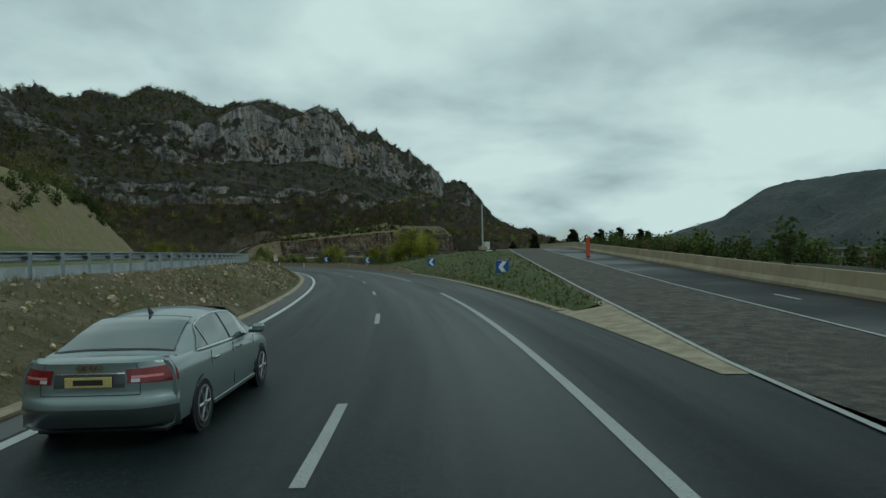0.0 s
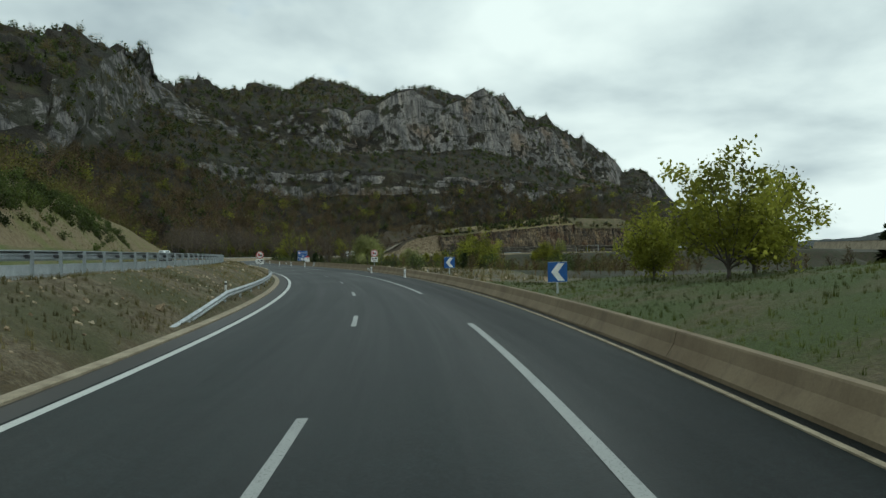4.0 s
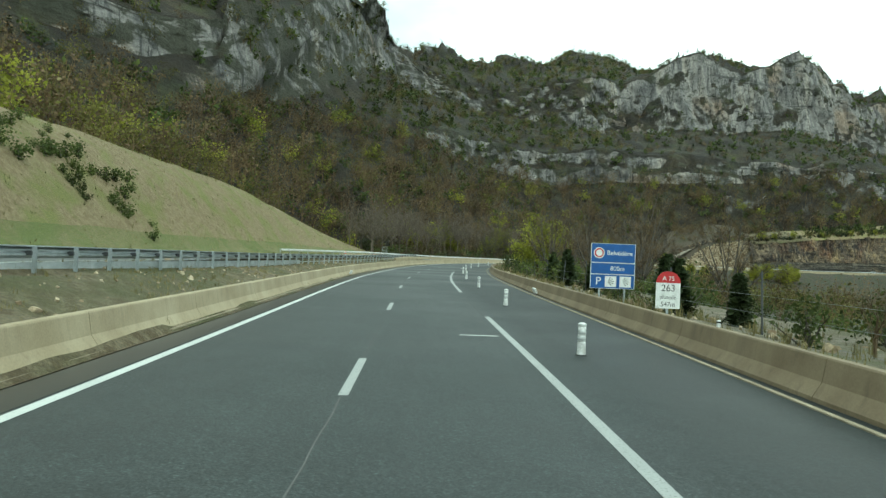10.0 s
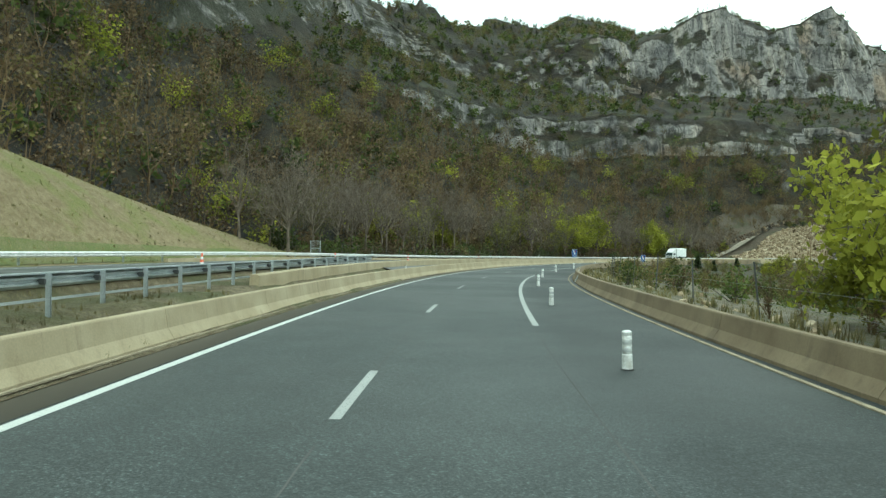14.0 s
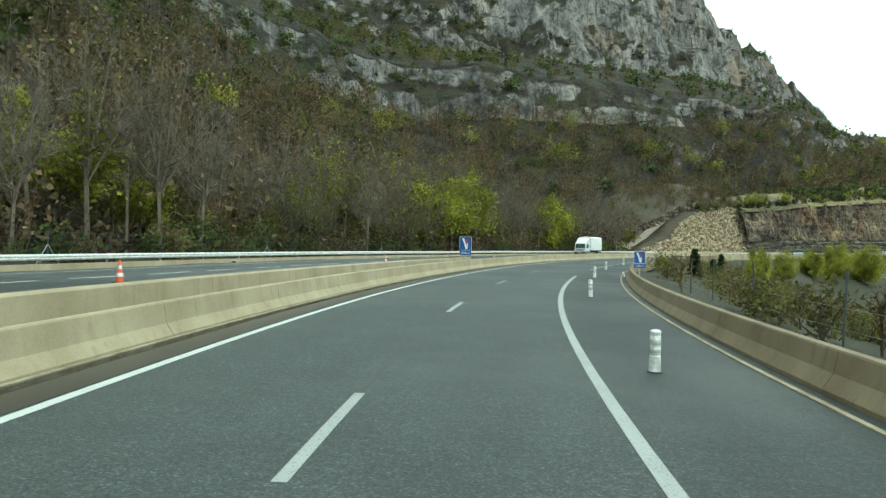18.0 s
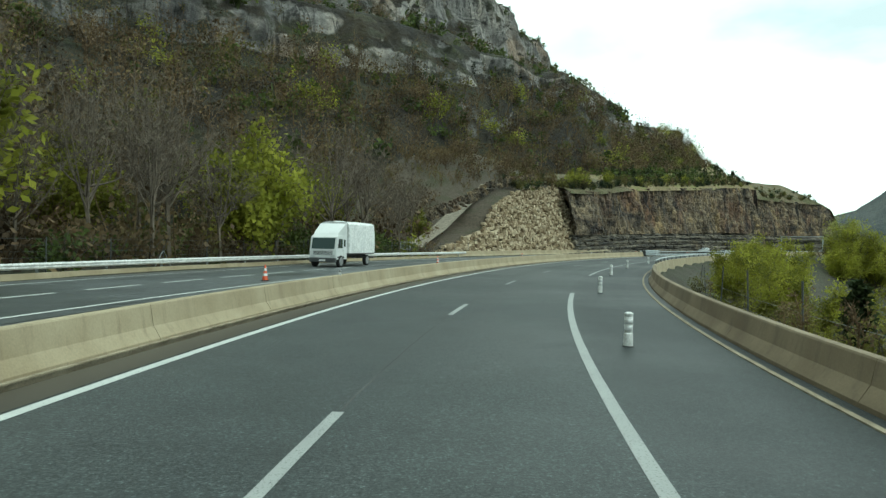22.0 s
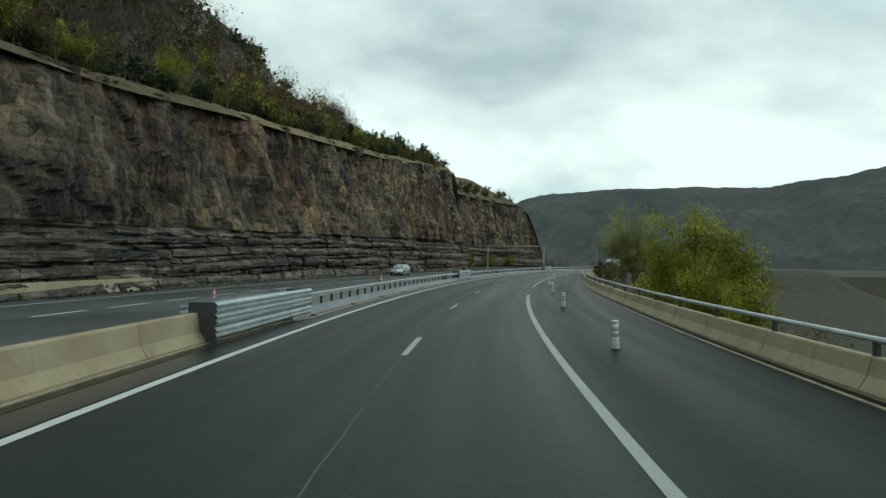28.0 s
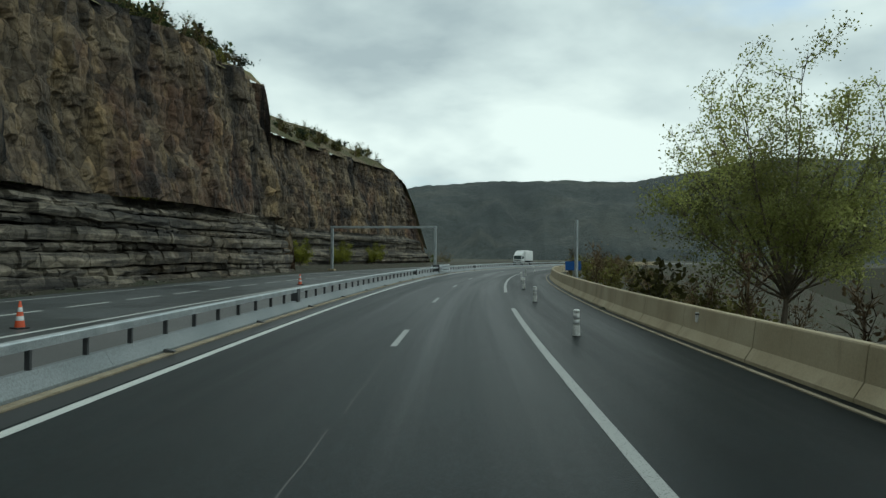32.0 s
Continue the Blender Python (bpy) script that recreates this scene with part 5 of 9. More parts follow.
far_hills("far_hills", 20, -130, 1900, ((20, 60), (0, 45), (-20, 15), (-26, 25), (-29, 60), (-33, 95), (-36, 172), (-38, 188), (-41, 196), (-45, 198), (-50, 206), (-55, 198), (-60, 222), (-63, 243), (-66, 245), (-70, 237), (-80, 250), (-90, 255), (-100, 250), (-115, 215), (-130, 190)), 131, "wooded hills across the valley")
far_hills("far_hills", -120, -260, 2600, ((-120, 190), (-150, 240), (-180, 200), (-210, 260), (-240, 220), (-260, 160)), 141, "distant wooded hills")

# ---- trees: a branching frame of tapered limbs, fine twigs, and small leaves ----
def limb_mesh(segs, sides=4):
    vs, fs, o = [], [], 0
    for p0, p1, r0, r1 in segs:
        v, f = tube(p0, p1, r0, r1, sides, caps=False)
        vs.append(v)
        for q in f:
            fs.append((q[0] + o, q[1] + o, q[2] + o))
            fs.append((q[0] + o, q[2] + o, q[3] + o))
        o += len(v)
    return np.concatenate(vs), np.array(fs, np.int32)


def skeleton_of(rng, height, spread_w, levels, forks, trunk_frac=0.3, lean=0.06, upward=0.6):
    """Limb segments and the tips from which twigs and leaves grow."""
    segs, tips = [], []

    def grow(p, d, length, r, lev):
        n = 3 if lev == 0 else 2
        for k in range(n):
            q = p + d * length / n
            d2 = d + rng.normal(0, 0.12 + 0.06 * lev, 3)
            d2[2] += 0.06
            d2 /= np.linalg.norm(d2)
            r2 = r * (0.82 if lev == 0 else 0.7)
            segs.append((p, q, r, r2))
            if lev < levels and (lev > 0 or k >= 0):
                for b in range(forks[lev]):
                    if lev == 0 and k == 0 and rng.random() < trunk_frac + 0.4:
                        continue
                    a = rng.uniform(0, 2 * math.pi)
                    side = np.array([math.cos(a) * spread_w, math.sin(a) * spread_w, upward + rng.uniform(-0.15, 0.3)])
                    side = side * 0.8 + d2 * 0.5
                    side /= np.linalg.norm(side)
                    grow(q - (q - p) * rng.uniform(0, 0.6), side, length * rng.uniform(0.38, 0.6), r2 * 0.55, lev + 1)
            if lev >= max(levels - 1, 1):
                tips.append((q, d2, length))
            p, d, r = q, d2, r2
    grow(np.zeros(3), np.array([rng.normal(0, lean), rng.normal(0, lean), 1.0]), height * 0.72, height * 0.016 + 0.03, 0)
    return segs, tips


def tree_geo(seed, height, spread_w=0.8, levels=2, forks=(3, 3, 2), twigs=5, twig_len=0.9, leaves=0, leaf=0.14, upward=0.6, clump=0.6, drop=0.0, trunk_frac=0.3, fine=True, sides=5):
    """Verts, triangles and material slots (0 wood, 1 leaf) of a tree at the origin."""
    rng = np.random.default_rng(seed)
    segs, tips = skeleton_of(rng, height, spread_w, levels, forks, upward=upward, trunk_frac=trunk_frac)
    v, f = limb_mesh(segs, sides)
    P = np.array([t[0] for t in tips])
    D = np.array([t[1] for t in tips])
    mats = np.zeros(len(f), np.int32)
    vs, fs, ms = [v], [f], [mats]
    o = len(v)
    if twigs:
        k = np.repeat(np.arange(len(P)), twigs)
        d = D[k] * 0.6 + rng.normal(0, 0.55, (len(k), 3)) + (0, 0, 0.2)
        d /= np.linalg.norm(d, axis=1)[:, None]
        ln = twig_len * rng.uniform(0.5, 1.2, len(k))[:, None]
        side = np.cross(d, rng.normal(0, 1, (len(k), 3)))
        side /= np.linalg.norm(side, axis=1)[:, None] + 1e-9
        w = 0.012 + 0.0022 * height
        a = P[k]
        mid = a + d * ln * 0.5 + side * ln * 0.12
        if not fine:
            tv = np.stack([a - side * w * 1.3, a + side * w * 1.3, a + d * ln], 1).reshape(-1, 3)
            tf = np.arange(len(tv)).reshape(-1, 3) + o
        else:
            tv = np.stack([a - side * w, a + side * w, mid + side * w * 0.6, mid - side * w * 0.6, a + d * ln], 1).reshape(-1, 3)
            i = np.arange(len(k)) * 5 + o
            tf = np.concatenate([np.stack([i, i + 1, i + 2], 1), np.stack([i, i + 2, i + 3], 1), np.stack([i + 3, i + 2, i + 4], 1)])
        vs.append(tv); fs.append(tf.astype(np.int32)); ms.append(np.zeros(len(tf), np.int32))
        o += len(tv)
    if leaves:
        k = np.repeat(np.arange(len(P)), leaves)
        c = P[k] + rng.normal(0, clump, (len(k), 3)) * (1, 1, 0.8) + D[k] * rng.uniform(0, 0.8, (len(k), 1)) * clump
        c[:, 2] -= drop * rng.random(len(k))
        s = leaf * rng.uniform(0.6, 1.5, len(k))[:, None]
        u = rng.normal(0, 1, (len(k), 3))
        u /= np.linalg.norm(u, axis=1)[:, None]
        w = np.cross(u, rng.normal(0, 1, (len(k), 3)))
        w /= np.linalg.norm(w, axis=1)[:, None] + 1e-9
        lv = np.stack([c - u * s, c + w * s * 0.6, c + u * s, c - w * s * 0.6], 1).reshape(-1, 3)
        i = np.arange(len(k)) * 4 + o
        lf = np.concatenate([np.stack([i, i + 1, i + 2], 1), np.stack([i, i + 2, i + 3], 1)])
        vs.append(lv); fs.append(lf.astype(np.int32)); ms.append(np.ones(len(lf), np.int32))
    return np.concatenate(vs), np.concatenate(fs), np.concatenate(ms)


def crown_tree(seed, height, width, mains=12, subs=8, trunk=0.22, twigs=5, twig_len=0.5, leaves=0, leaf=0.1, clump=0.4, sides=5, low=0.25, thick=1.0, far=False, twig_slot=0):
    """A tree whose limbs curve out and up to fill a rounded crown. low: where the crown begins."""
    rng = np.random.default_rng(seed)
    segs, tips, dirs = [], [], []
    r0 = (0.012 * height + 0.03) * thick
    top = np.array([rng.normal(0, 0.02) * height, rng.normal(0, 0.02) * height, trunk * height])
    segs.append((np.zeros(3), top * 0.5, r0 * 1.25, r0))
    segs.append((top * 0.5, top, r0, r0 * 0.9))
    for i in range(mains):
        az = i * 2.399 + rng.normal(0, 0.25)
        h = ((i + 0.5) / mains) ** 0.8
        zt = height * (low + 0.12 + (0.86 - low) * h) * rng.uniform(0.92, 1.06)
        f = (zt / height - low) / (1.0 - low)
        rad = width / 2 * math.sqrt(max(0.05, 1 - (2 * f - 0.9) ** 2 * 0.85)) * rng.uniform(0.72, 1.05)
        end = np.array([math.cos(az) * rad, math.sin(az) * rad, zt])
        start = top * rng.uniform(0.55, 1.0)
        ctrl = start + (end - start) * (0.55, 0.55, 0.35) + rng.normal(0, 0.03 * height, 3)
        n = 2 if far else 5
        pts = [start * (1 - t) ** 2 + ctrl * 2 * t * (1 - t) + end * t * t for t in np.linspace(0, 1, n + 1)]
        rl = r0 * 0.55
        for k in range(n):
            segs.append((pts[k], pts[k + 1], rl * (1 - 0.8 * k / n), rl * (1 - 0.8 * (k + 1) / n)))
        for j in range(subs):
            u = rng.uniform(0.3, 1.0) * n
            k = min(int(u), n - 1)
            p = pts[k] + (pts[k + 1] - pts[k]) * (u - k)
            d = (end - start) / np.linalg.norm(end - start) * 0.7 + rng.normal(0, 0.55, 3) + (0, 0, 0.3)
            d /= np.linalg.norm(d)
            ln = height * rng.uniform(0.07, 0.17)
            q = p + d * ln * 0.55
            d2 = d + rng.normal(0, 0.3, 3) + (0, 0, 0.15)
            d2 /= np.linalg.norm(d2)
            e = q + d2 * ln * 0.5
            rs = rl * 0.3
            if far:
                tips += [q]
                dirs += [d]
                continue
            segs.append((p, q, rs, rs * 0.7))
            segs.append((q, e, rs * 0.7, rs * 0.3))
            tips += [q, e]
            dirs += [d, d2]
    v, f = limb_mesh(segs, sides)
    P, D = np.array(tips), np.array(dirs)
    vs, fs, ms, o = [v], [f], [np.zeros(len(f), np.int32)], len(v)
    if twigs:
        k = np.repeat(np.arange(len(P)), twigs)
        d = D[k] * 0.7 + rng.normal(0, 0.5, (len(k), 3)) + (0, 0, 0.15)
        d /= np.linalg.norm(d, axis=1)[:, None]
        ln = twig_len * rng.uniform(0.5, 1.3, len(k))[:, None]
        side = np.cross(d, rng.normal(0, 1, (len(k), 3)))
        side /= np.linalg.norm(side, axis=1)[:, None] + 1e-9
        w = 0.006 + 0.0012 * height
        tv = np.stack([P[k] - side * w, P[k] + side * w, P[k] + d * ln], 1).reshape(-1, 3)
        tf = np.arange(len(tv)).reshape(-1, 3) + o
        vs.append(tv); fs.append(tf.astype(np.int32)); ms.append(np.full(len(tf), twig_slot, np.int32))
        o += len(tv)
    if leaves:
        k = np.repeat(np.arange(len(P)), leaves)
        c = P[k] + rng.normal(0, clump, (len(k), 3)) * (1, 1, 0.8)
        sz = leaf * rng.uniform(0.55, 1.5, len(k))[:, None]
        u = rng.normal(0, 1, (len(k), 3))
        u /= np.linalg.norm(u, axis=1)[:, None]
        w = np.cross(u, rng.normal(0, 1, (len(k), 3)))
        w /= np.linalg.norm(w, axis=1)[:, None] + 1e-9
        lv = np.stack([c - u * sz, c + w * sz * 0.6, c + u * sz, c - w * sz * 0.6], 1).reshape(-1, 3)
        i = np.arange(len(k)) * 4 + o
        lf = np.concatenate([np.stack([i, i + 1, i + 2], 1), np.stack([i, i + 2, i + 3], 1)])
        vs.append(lv); fs.append(lf.astype(np.int32)); ms.append(np.ones(len(lf), np.int32))
    return np.concatenate(vs), np.concatenate(fs), np.concatenate(ms)


def bush_geo(seed, height, n=260, leaf=0.12, stems=9, wide=0.9):
    """A low shrub: stems from one foot and a loose crown of small leaves."""
    rng = np.random.default_rng(seed)
    segs, tips = [], []
    for i in range(stems):
        d = np.array([rng.normal(0, 0.5 * wide), rng.normal(0, 0.5 * wide), 1.0])
        d /= np.linalg.norm(d)
        p = np.zeros(3)
        for k in range(3):
            q = p + d * height * rng.uniform(0.22, 0.36)
            segs.append((p, q, 0.022 * height * (1 - k * 0.25), 0.018 * height * (1 - k * 0.25)))
            d = d + rng.normal(0, 0.25, 3)
            d /= np.linalg.norm(d)
            p = q
            tips.append(q)
    v, f = limb_mesh(segs, 3)
    P = np.array(tips)
    k = rng.integers(0, len(P), n)
    c = P[k] + rng.normal(0, 0.16 * height, (n, 3))
    c[:, 2] = np.abs(c[:, 2]) + 0.03
    s = leaf * rng.uniform(0.6, 1.5, n)[:, None]
    u = rng.normal(0, 1, (n, 3)) + (0, 0, 0.5)
    u /= np.linalg.norm(u, axis=1)[:, None]
    w = np.cross(u, rng.normal(0, 1, (n, 3)))
    w /= np.linalg.norm(w, axis=1)[:, None] + 1e-9
    lv = np.stack([c - u * s, c + w * s * 0.6, c + u * s, c - w * s * 0.6], 1).reshape(-1, 3)
    i = np.arange(n) * 4 + len(v)
    lf = np.concatenate([np.stack([i, i + 1, i + 2], 1), np.stack([i, i + 2, i + 3], 1)])
    return np.concatenate([v, lv]), np.concatenate([f, lf.astype(np.int32)]), np.concatenate([np.zeros(len(f), np.int32), np.ones(len(lf), np.int32)])


def conifer_geo(seed, height, whorls=9, per=6, needles=5):
    rng = np.random.default_rng(seed)
    segs = [((0, 0, 0), (0, 0, height), height * 0.018, 0.01)]
    vs, fs = [], []
    o = 0
    for i in range(whorls):
        z = height * (0.14 + 0.82 * i / whorls)
        r = height * 0.24 * (1 - i / whorls) ** 0.8 + 0.12
        for j in range(per):
            a = rng.uniform(0, 2 * math.pi)
            rr = r * rng.uniform(0.7, 1.15)
            for q in range(needles):
                t = rng.uniform(0.25, 1.0)
                c = np.array([math.cos(a) * rr * t, math.sin(a) * rr * t, z - rr * t * 0.22 + rng.normal(0, 0.05 * height / 6)])
                s = 0.075 * height * rng.uniform(0.6, 1.3)
                u = np.array([math.cos(a), math.sin(a), rng.normal(0, 0.5)])
                w = np.array([-math.sin(a), math.cos(a), rng.normal(0, 0.6)])
                vs.append(np.array([c - u * s, c + w * s * 0.5, c + u * s, c - w * s * 0.5]))
                fs += [(o, o + 1, o + 2), (o, o + 2, o + 3)]
                o += 4
    v, f = limb_mesh([tuple(np.array(x, float) if isinstance(x, tuple) else x for x in s) for s in segs], 5)
    lv = np.concatenate(vs)
    return np.concatenate([v, lv]), np.concatenate([f, np.array(fs, np.int32) + len(v)]), np.concatenate([np.zeros(len(f), np.int32), np.ones(len(fs), np.int32)])


def scatter(name, geos, places, wood, leaf, label, category):
    """Many plants joined into one mesh. places: (x, y, z, scale, turn, which)."""
    vs, fs, ms, o = [], [], [], 0
    for x, y, z, s, a, w in places:
        v, f, m = geos[int(w) % len(geos)]
        c, sn = math.cos(a), math.sin(a)
        q = v * s
        vs.append(np.stack([q[:, 0] * c - q[:, 1] * sn + x, q[:, 0] * sn + q[:, 1] * c + y, q[:, 2] + z], 1))
        fs.append(f + o)
        ms.append(m)
        o += len(v)
    ob = new(name, big_mesh(name, np.concatenate(vs), np.concatenate(fs), (wood, leaf), np.concatenate(ms)))
    return tagged(ob, label, category, kind="stuff")


def split_tree(name, geo, wood, leaf):
    """Two meshes to share between single trees: trunk with limbs, and crown."""
    v, f, m = geo
    out = []
    for k, mt, nm in ((0, wood, "trunk"), (1, leaf, "crown")):
        sel = f[m == k]
        if not len(sel):
            out.append(None)
            continue
        used, inv = np.unique(sel, return_inverse=True)
        out.append(big_mesh(nm, v[used], inv.reshape(-1, 3), (mt,)))
    return out


def plant(name, meshes, m, label, category="tree", group=""):
    ob = thing(name, label, category, m, group)
    for me, nm in zip(meshes, ("trunk", "crown")):
        if me:
            part(nm, me, None, ob)
    return ob

# ---- road furniture ----
def w_beam(flip=1):
    """Closed profile of a two-wave guard rail, in y (depth) and z (height)."""
    zs = [(0.0, 0.30), (0.035, 0.27), (0.075, 0.235), (0.075, 0.195), (0.03, 0.165), (0.03, 0.145), (0.075, 0.115), (0.075, 0.075), (0.035, 0.04), (0.0, 0.01)]
    front = [(y * flip, z) for y, z in zs]
    back = [(y * flip - 0.006 * flip, z) for y, z in reversed(zs)]
    return front + back


def rail_run(parent, s0, s1, d, z, prof, mat, length=4.0, name="rail", smooth=False, step=2.0):
    """Rail sections end to end along the road. prof in (offset to the right, height)."""
    s = s0
    while s < s1 - 0.3:
        e = min(s + length, s1)
        n = max(2, int(math.ceil((e - s) / step)) + 1)
        rings = [[(*at(q, d(q) + y), z(q) + h) for y, h in prof] for q in np.linspace(s, e - 0.004, n)]
        part(name, [loft(rings)], mat, parent, smooth=smooth)
        s = e


# guard rail along the top of the bank: posts, beam on spacers, and a lower sheet
G_D = knots((-60, -11.6), (120, -11.2), (183, -10.6), (230, -9.6), (255, -9.0), (290, -8.6), (300, -8.4))
post_me = mesh_of("post", [sweep([(-0.05, -0.03), (0.05, -0.03), (0.05, -0.022), (-0.042, -0.022), (-0.042, 0.022), (0.05, 0.022), (0.05, 0.03), (-0.05, 0.03)], 0, 1)], M_STEEL)
UPRIGHT = Matrix(((0, 1, 0, 0), (0, 0, 1, 0), (1, 0, 0, 0), (0, 0, 0, 1)))
spacer_me = mesh_of("spacer", [bevel_box((0, 0, 0), (0.22, 0.14, 0.12), 0.015), tube((-0.1, -0.08, 0.0), (-0.1, 0.08, 0.0), 0.035, n=8)], M_DARKSTEEL)
guard = thing("guard_rail", "long galvanised steel guard rail on posts along the bank", "guard rail")
for s in np.arange(-40, 300, 2.0):
    part("post", post_me, None, guard, m=along(s, G_D(s), BASE_G(s) - 0.25) @ UPRIGHT @ Matrix.Diagonal((1.02, 1, 1, 1)))
    part("spacer", spacer_me, None, guard, m=along(s, G_D(s) - 0.14, BASE_G(s) + 0.58))
rail_run(guard, -40, 300, lambda s: G_D(s) - 0.24, lambda s: BASE_G(s) + 0.44, w_beam(1), M_STEEL)
rail_run(guard, -40, 300, lambda s: G_D(s) - 0.10, lambda s: BASE_G(s) + 0.74, [(0.05, 0.0), (0.05, 0.035), (-0.16, 0.035), (-0.16, 0.0)], M_STEEL, 8.0, "top_rail")
rail_run(guard, -40, 232, lambda s: G_D(s) - 0.20, lambda s: BASE_G(s) + 0.02, [(0.008, 0.0), (0.008, 0.32), (0.0, 0.32), (0.0, 0.0)], M_STEEL, 4.0, "lower_sheet")
rail_run(guard, 232, 300, lambda s: G_D(s) - 0.20, lambda s: BASE_G(s) + 0.16, [(0.02, 0.0), (0.02, 0.06), (0.0, 0.06), (0.0, 0.0)], M_STEEL, 4.0, "lower_bar")

# guard rail close beside the lane, sinking to the ground at its near end
near_rail = thing("guard_rail", "pale galvanised guard rail beside the inside lane", "guard rail")
NZ = knots((90, -0.3), (100, 0.42), (150, 0.42))
for s in np.arange(96, 148, 4.0):
    part("post", post_me, None, near_rail, m=along(s, -6.78, -0.2) @ UPRIGHT @ Matrix.Diagonal((max(0.3, NZ(s) + 0.42), 1, 1, 1)))
rail_run(near_rail, 90, 148, lambda s: -6.70, NZ, w_beam(1), M_STEEL, smooth=False)

# rail on top of the right-hand barrier
for a, b in ((452, 571),):
    top = thing("barrier_rail", "grey steel tube rail on short posts over the concrete barrier", "guard rail")
    for s in np.arange(a + 1, b, 4.0):
        part("post", [bevel_box((0, 0, 0.14), (0.09, 0.12, 0.34), 0.01)], M_DARKSTEEL, top, m=along(s, BARRIER_R(s) + 0.34, right_profile(s)[3][1]))
    ring = [(0.06 * math.cos(t), 0.06 * math.sin(t)) for t in np.arange(8) * math.pi / 4]
    rail_run(top, a, b, lambda s: BARRIER_R(s) + 0.34, lambda s: right_profile(s)[3][1] + 0.30, ring, M_STEEL, 8.0, smooth=True)

# steel barrier between the carriageways after the concrete ends
steel = thing("steel_barrier", "grey steel barrier with low skirt and rail on posts", "barrier")
SKIRT = [(0.0, 0.0), (0.0, 0.05), (-0.12, 0.24), (-0.16, 0.32), (-0.28, 0.32), (-0.32, 0.24), (-0.44, 0.05), (-0.44, 0.0)]
M_SKIRT = two_tone("dull_zinc", (0.155, 0.18, 0.19), (0.22, 0.245, 0.255), 0.25, 0.55, 30.0, 0.05, 0.002, metal=0.15)
rail_run(steel, 527, 745, lambda s: -6.2, lambda s: 0.03, SKIRT, M_SKIRT, 6.0, "skirt_panel")
rail_run(steel, 527, 745, lambda s: -6.33, lambda s: 0.66, [(0.0, 0.0), (0.0, 0.13), (-0.03, 0.15), (-0.17, 0.15), (-0.2, 0.13), (-0.2, 0.0)], M_STEEL, 6.0, "rail")
spost = mesh_of("post", [bevel_box((0, 0, 0.17), (0.09, 0.06, 0.38), 0.008)], M_DARKSTEEL)
for s in np.arange(528, 745, 1.5):
    part("post", spost, None, steel, m=along(s, -6.42, 0.33))
foot_me = mesh_of("anchor_foot", [plate([(0, 0), (0.22, 0), (0.22, 0.02), (0.03, 0.06), (0, 0.06)], -0.06, 0.06)], M_DARKSTEEL)
for s in np.arange(529, 745, 6.0):
    part("anchor_foot", foot_me, None, steel, m=along(s, -6.2, 0.046))
joint_me = mesh_of("joint_box", [bevel_box((0, 0, 0), (0.26, 0.34, 0.5), 0.01)], M_DARKSTEEL)
for s in (565.5, 600, 634, 668):
    part("joint_box", joint_me, None, steel, m=along(s, -6.43, 0.54))
# short guard rails closing the gaps in it
for s0, s1 in ((521, 529), (572, 579), (646, 652)):
    gate = thing("barrier_gate", "stacked galvanised rails bridging a gap in the barrier", "guard rail", group="barrier gates")
    for zz in (0.12, 0.44, 0.72):
        rail_run(gate, s0, s1, lambda s: -6.25, lambda s: zz, w_beam(1), M_STEEL, 8.0)
        rail_run(gate, s0, s1, lambda s: -7.05, lambda s: zz, w_beam(-1), M_STEEL, 8.0)
    for s in (s0 + 0.3, s1 - 0.3):
        part("post", [bevel_box((0, 0, 0.5), (0.7, 0.14, 1.02), 0.01)], M_DARKSTEEL, gate, m=along(s, -6.65, 0.0))

# rail and fence beyond the far carriageway
far_rail = thing("guard_rail", "guard rail beyond the far carriageway", "guard rail")
FZ = lambda s: OPP_Z(s) + (0.4 if s < 345 else 0.1)
for a, b in ((268, 486),):
    for s in np.arange(a, b, 4.0):
        part("post", post_me, None, far_rail, m=along(s, OPP_FAR - 0.75, OPP_Z(s) - 0.3) @ UPRIGHT @ Matrix.Diagonal((1.0, 1, 1, 1)))
    rail_run(far_rail, a, b, lambda s: OPP_FAR - 0.66, lambda s: OPP_Z(s) + 0.40, w_beam(1), M_WHITEPLASTIC, 8.0)
kerbwall = barrier("low_wall", 296, 480, lambda s: [(OPP_FAR - 0.3, OPP_Z(s) - 0.1), (OPP_FAR - 0.34, OPP_Z(s) + 0.26), (OPP_FAR - 0.6, OPP_Z(s) + 0.26), (OPP_FAR - 0.62, OPP_Z(s) - 0.1)], M_CONCRETE, "low concrete kerb wall beyond the far carriageway", 8.0, seed=8)
fence = thing("wire_fence", "wire fence on thin posts in front of the wood", "fence")
fp = mesh_of("post", [tube((0, 0, 0), (0, 0, 1.9), 0.03, n=6)], M_DARKSTEEL)
brace = mesh_of("brace", [tube((0, 0, 1.2), (0, 0.9, 0), 0.022, n=5), tube((0, 0, 1.2), (0, -0.9, 0), 0.022, n=5)], M_STEEL)
FD = OPP_FAR - 2.3
for i, s in enumerate(np.arange(330, 492, 4.0)):
    part("post", fp, None, fence, m=along(s, FD, OPP_Z(s) - 0.05))
    if i % 5 == 2:
        part("brace", brace, None, fence, m=along(s, FD, OPP_Z(s) - 0.05))
for zz in (0.25, 0.55, 0.85, 1.15, 1.45, 1.75):
    rail_run(fence, 330, 490, lambda s: FD, lambda s: OPP_Z(s) + zz, [(0.006, -0.006), (0.006, 0.006), (-0.006, 0.0)], M_DARKSTEEL, 160.0, "wire", step=6.0)
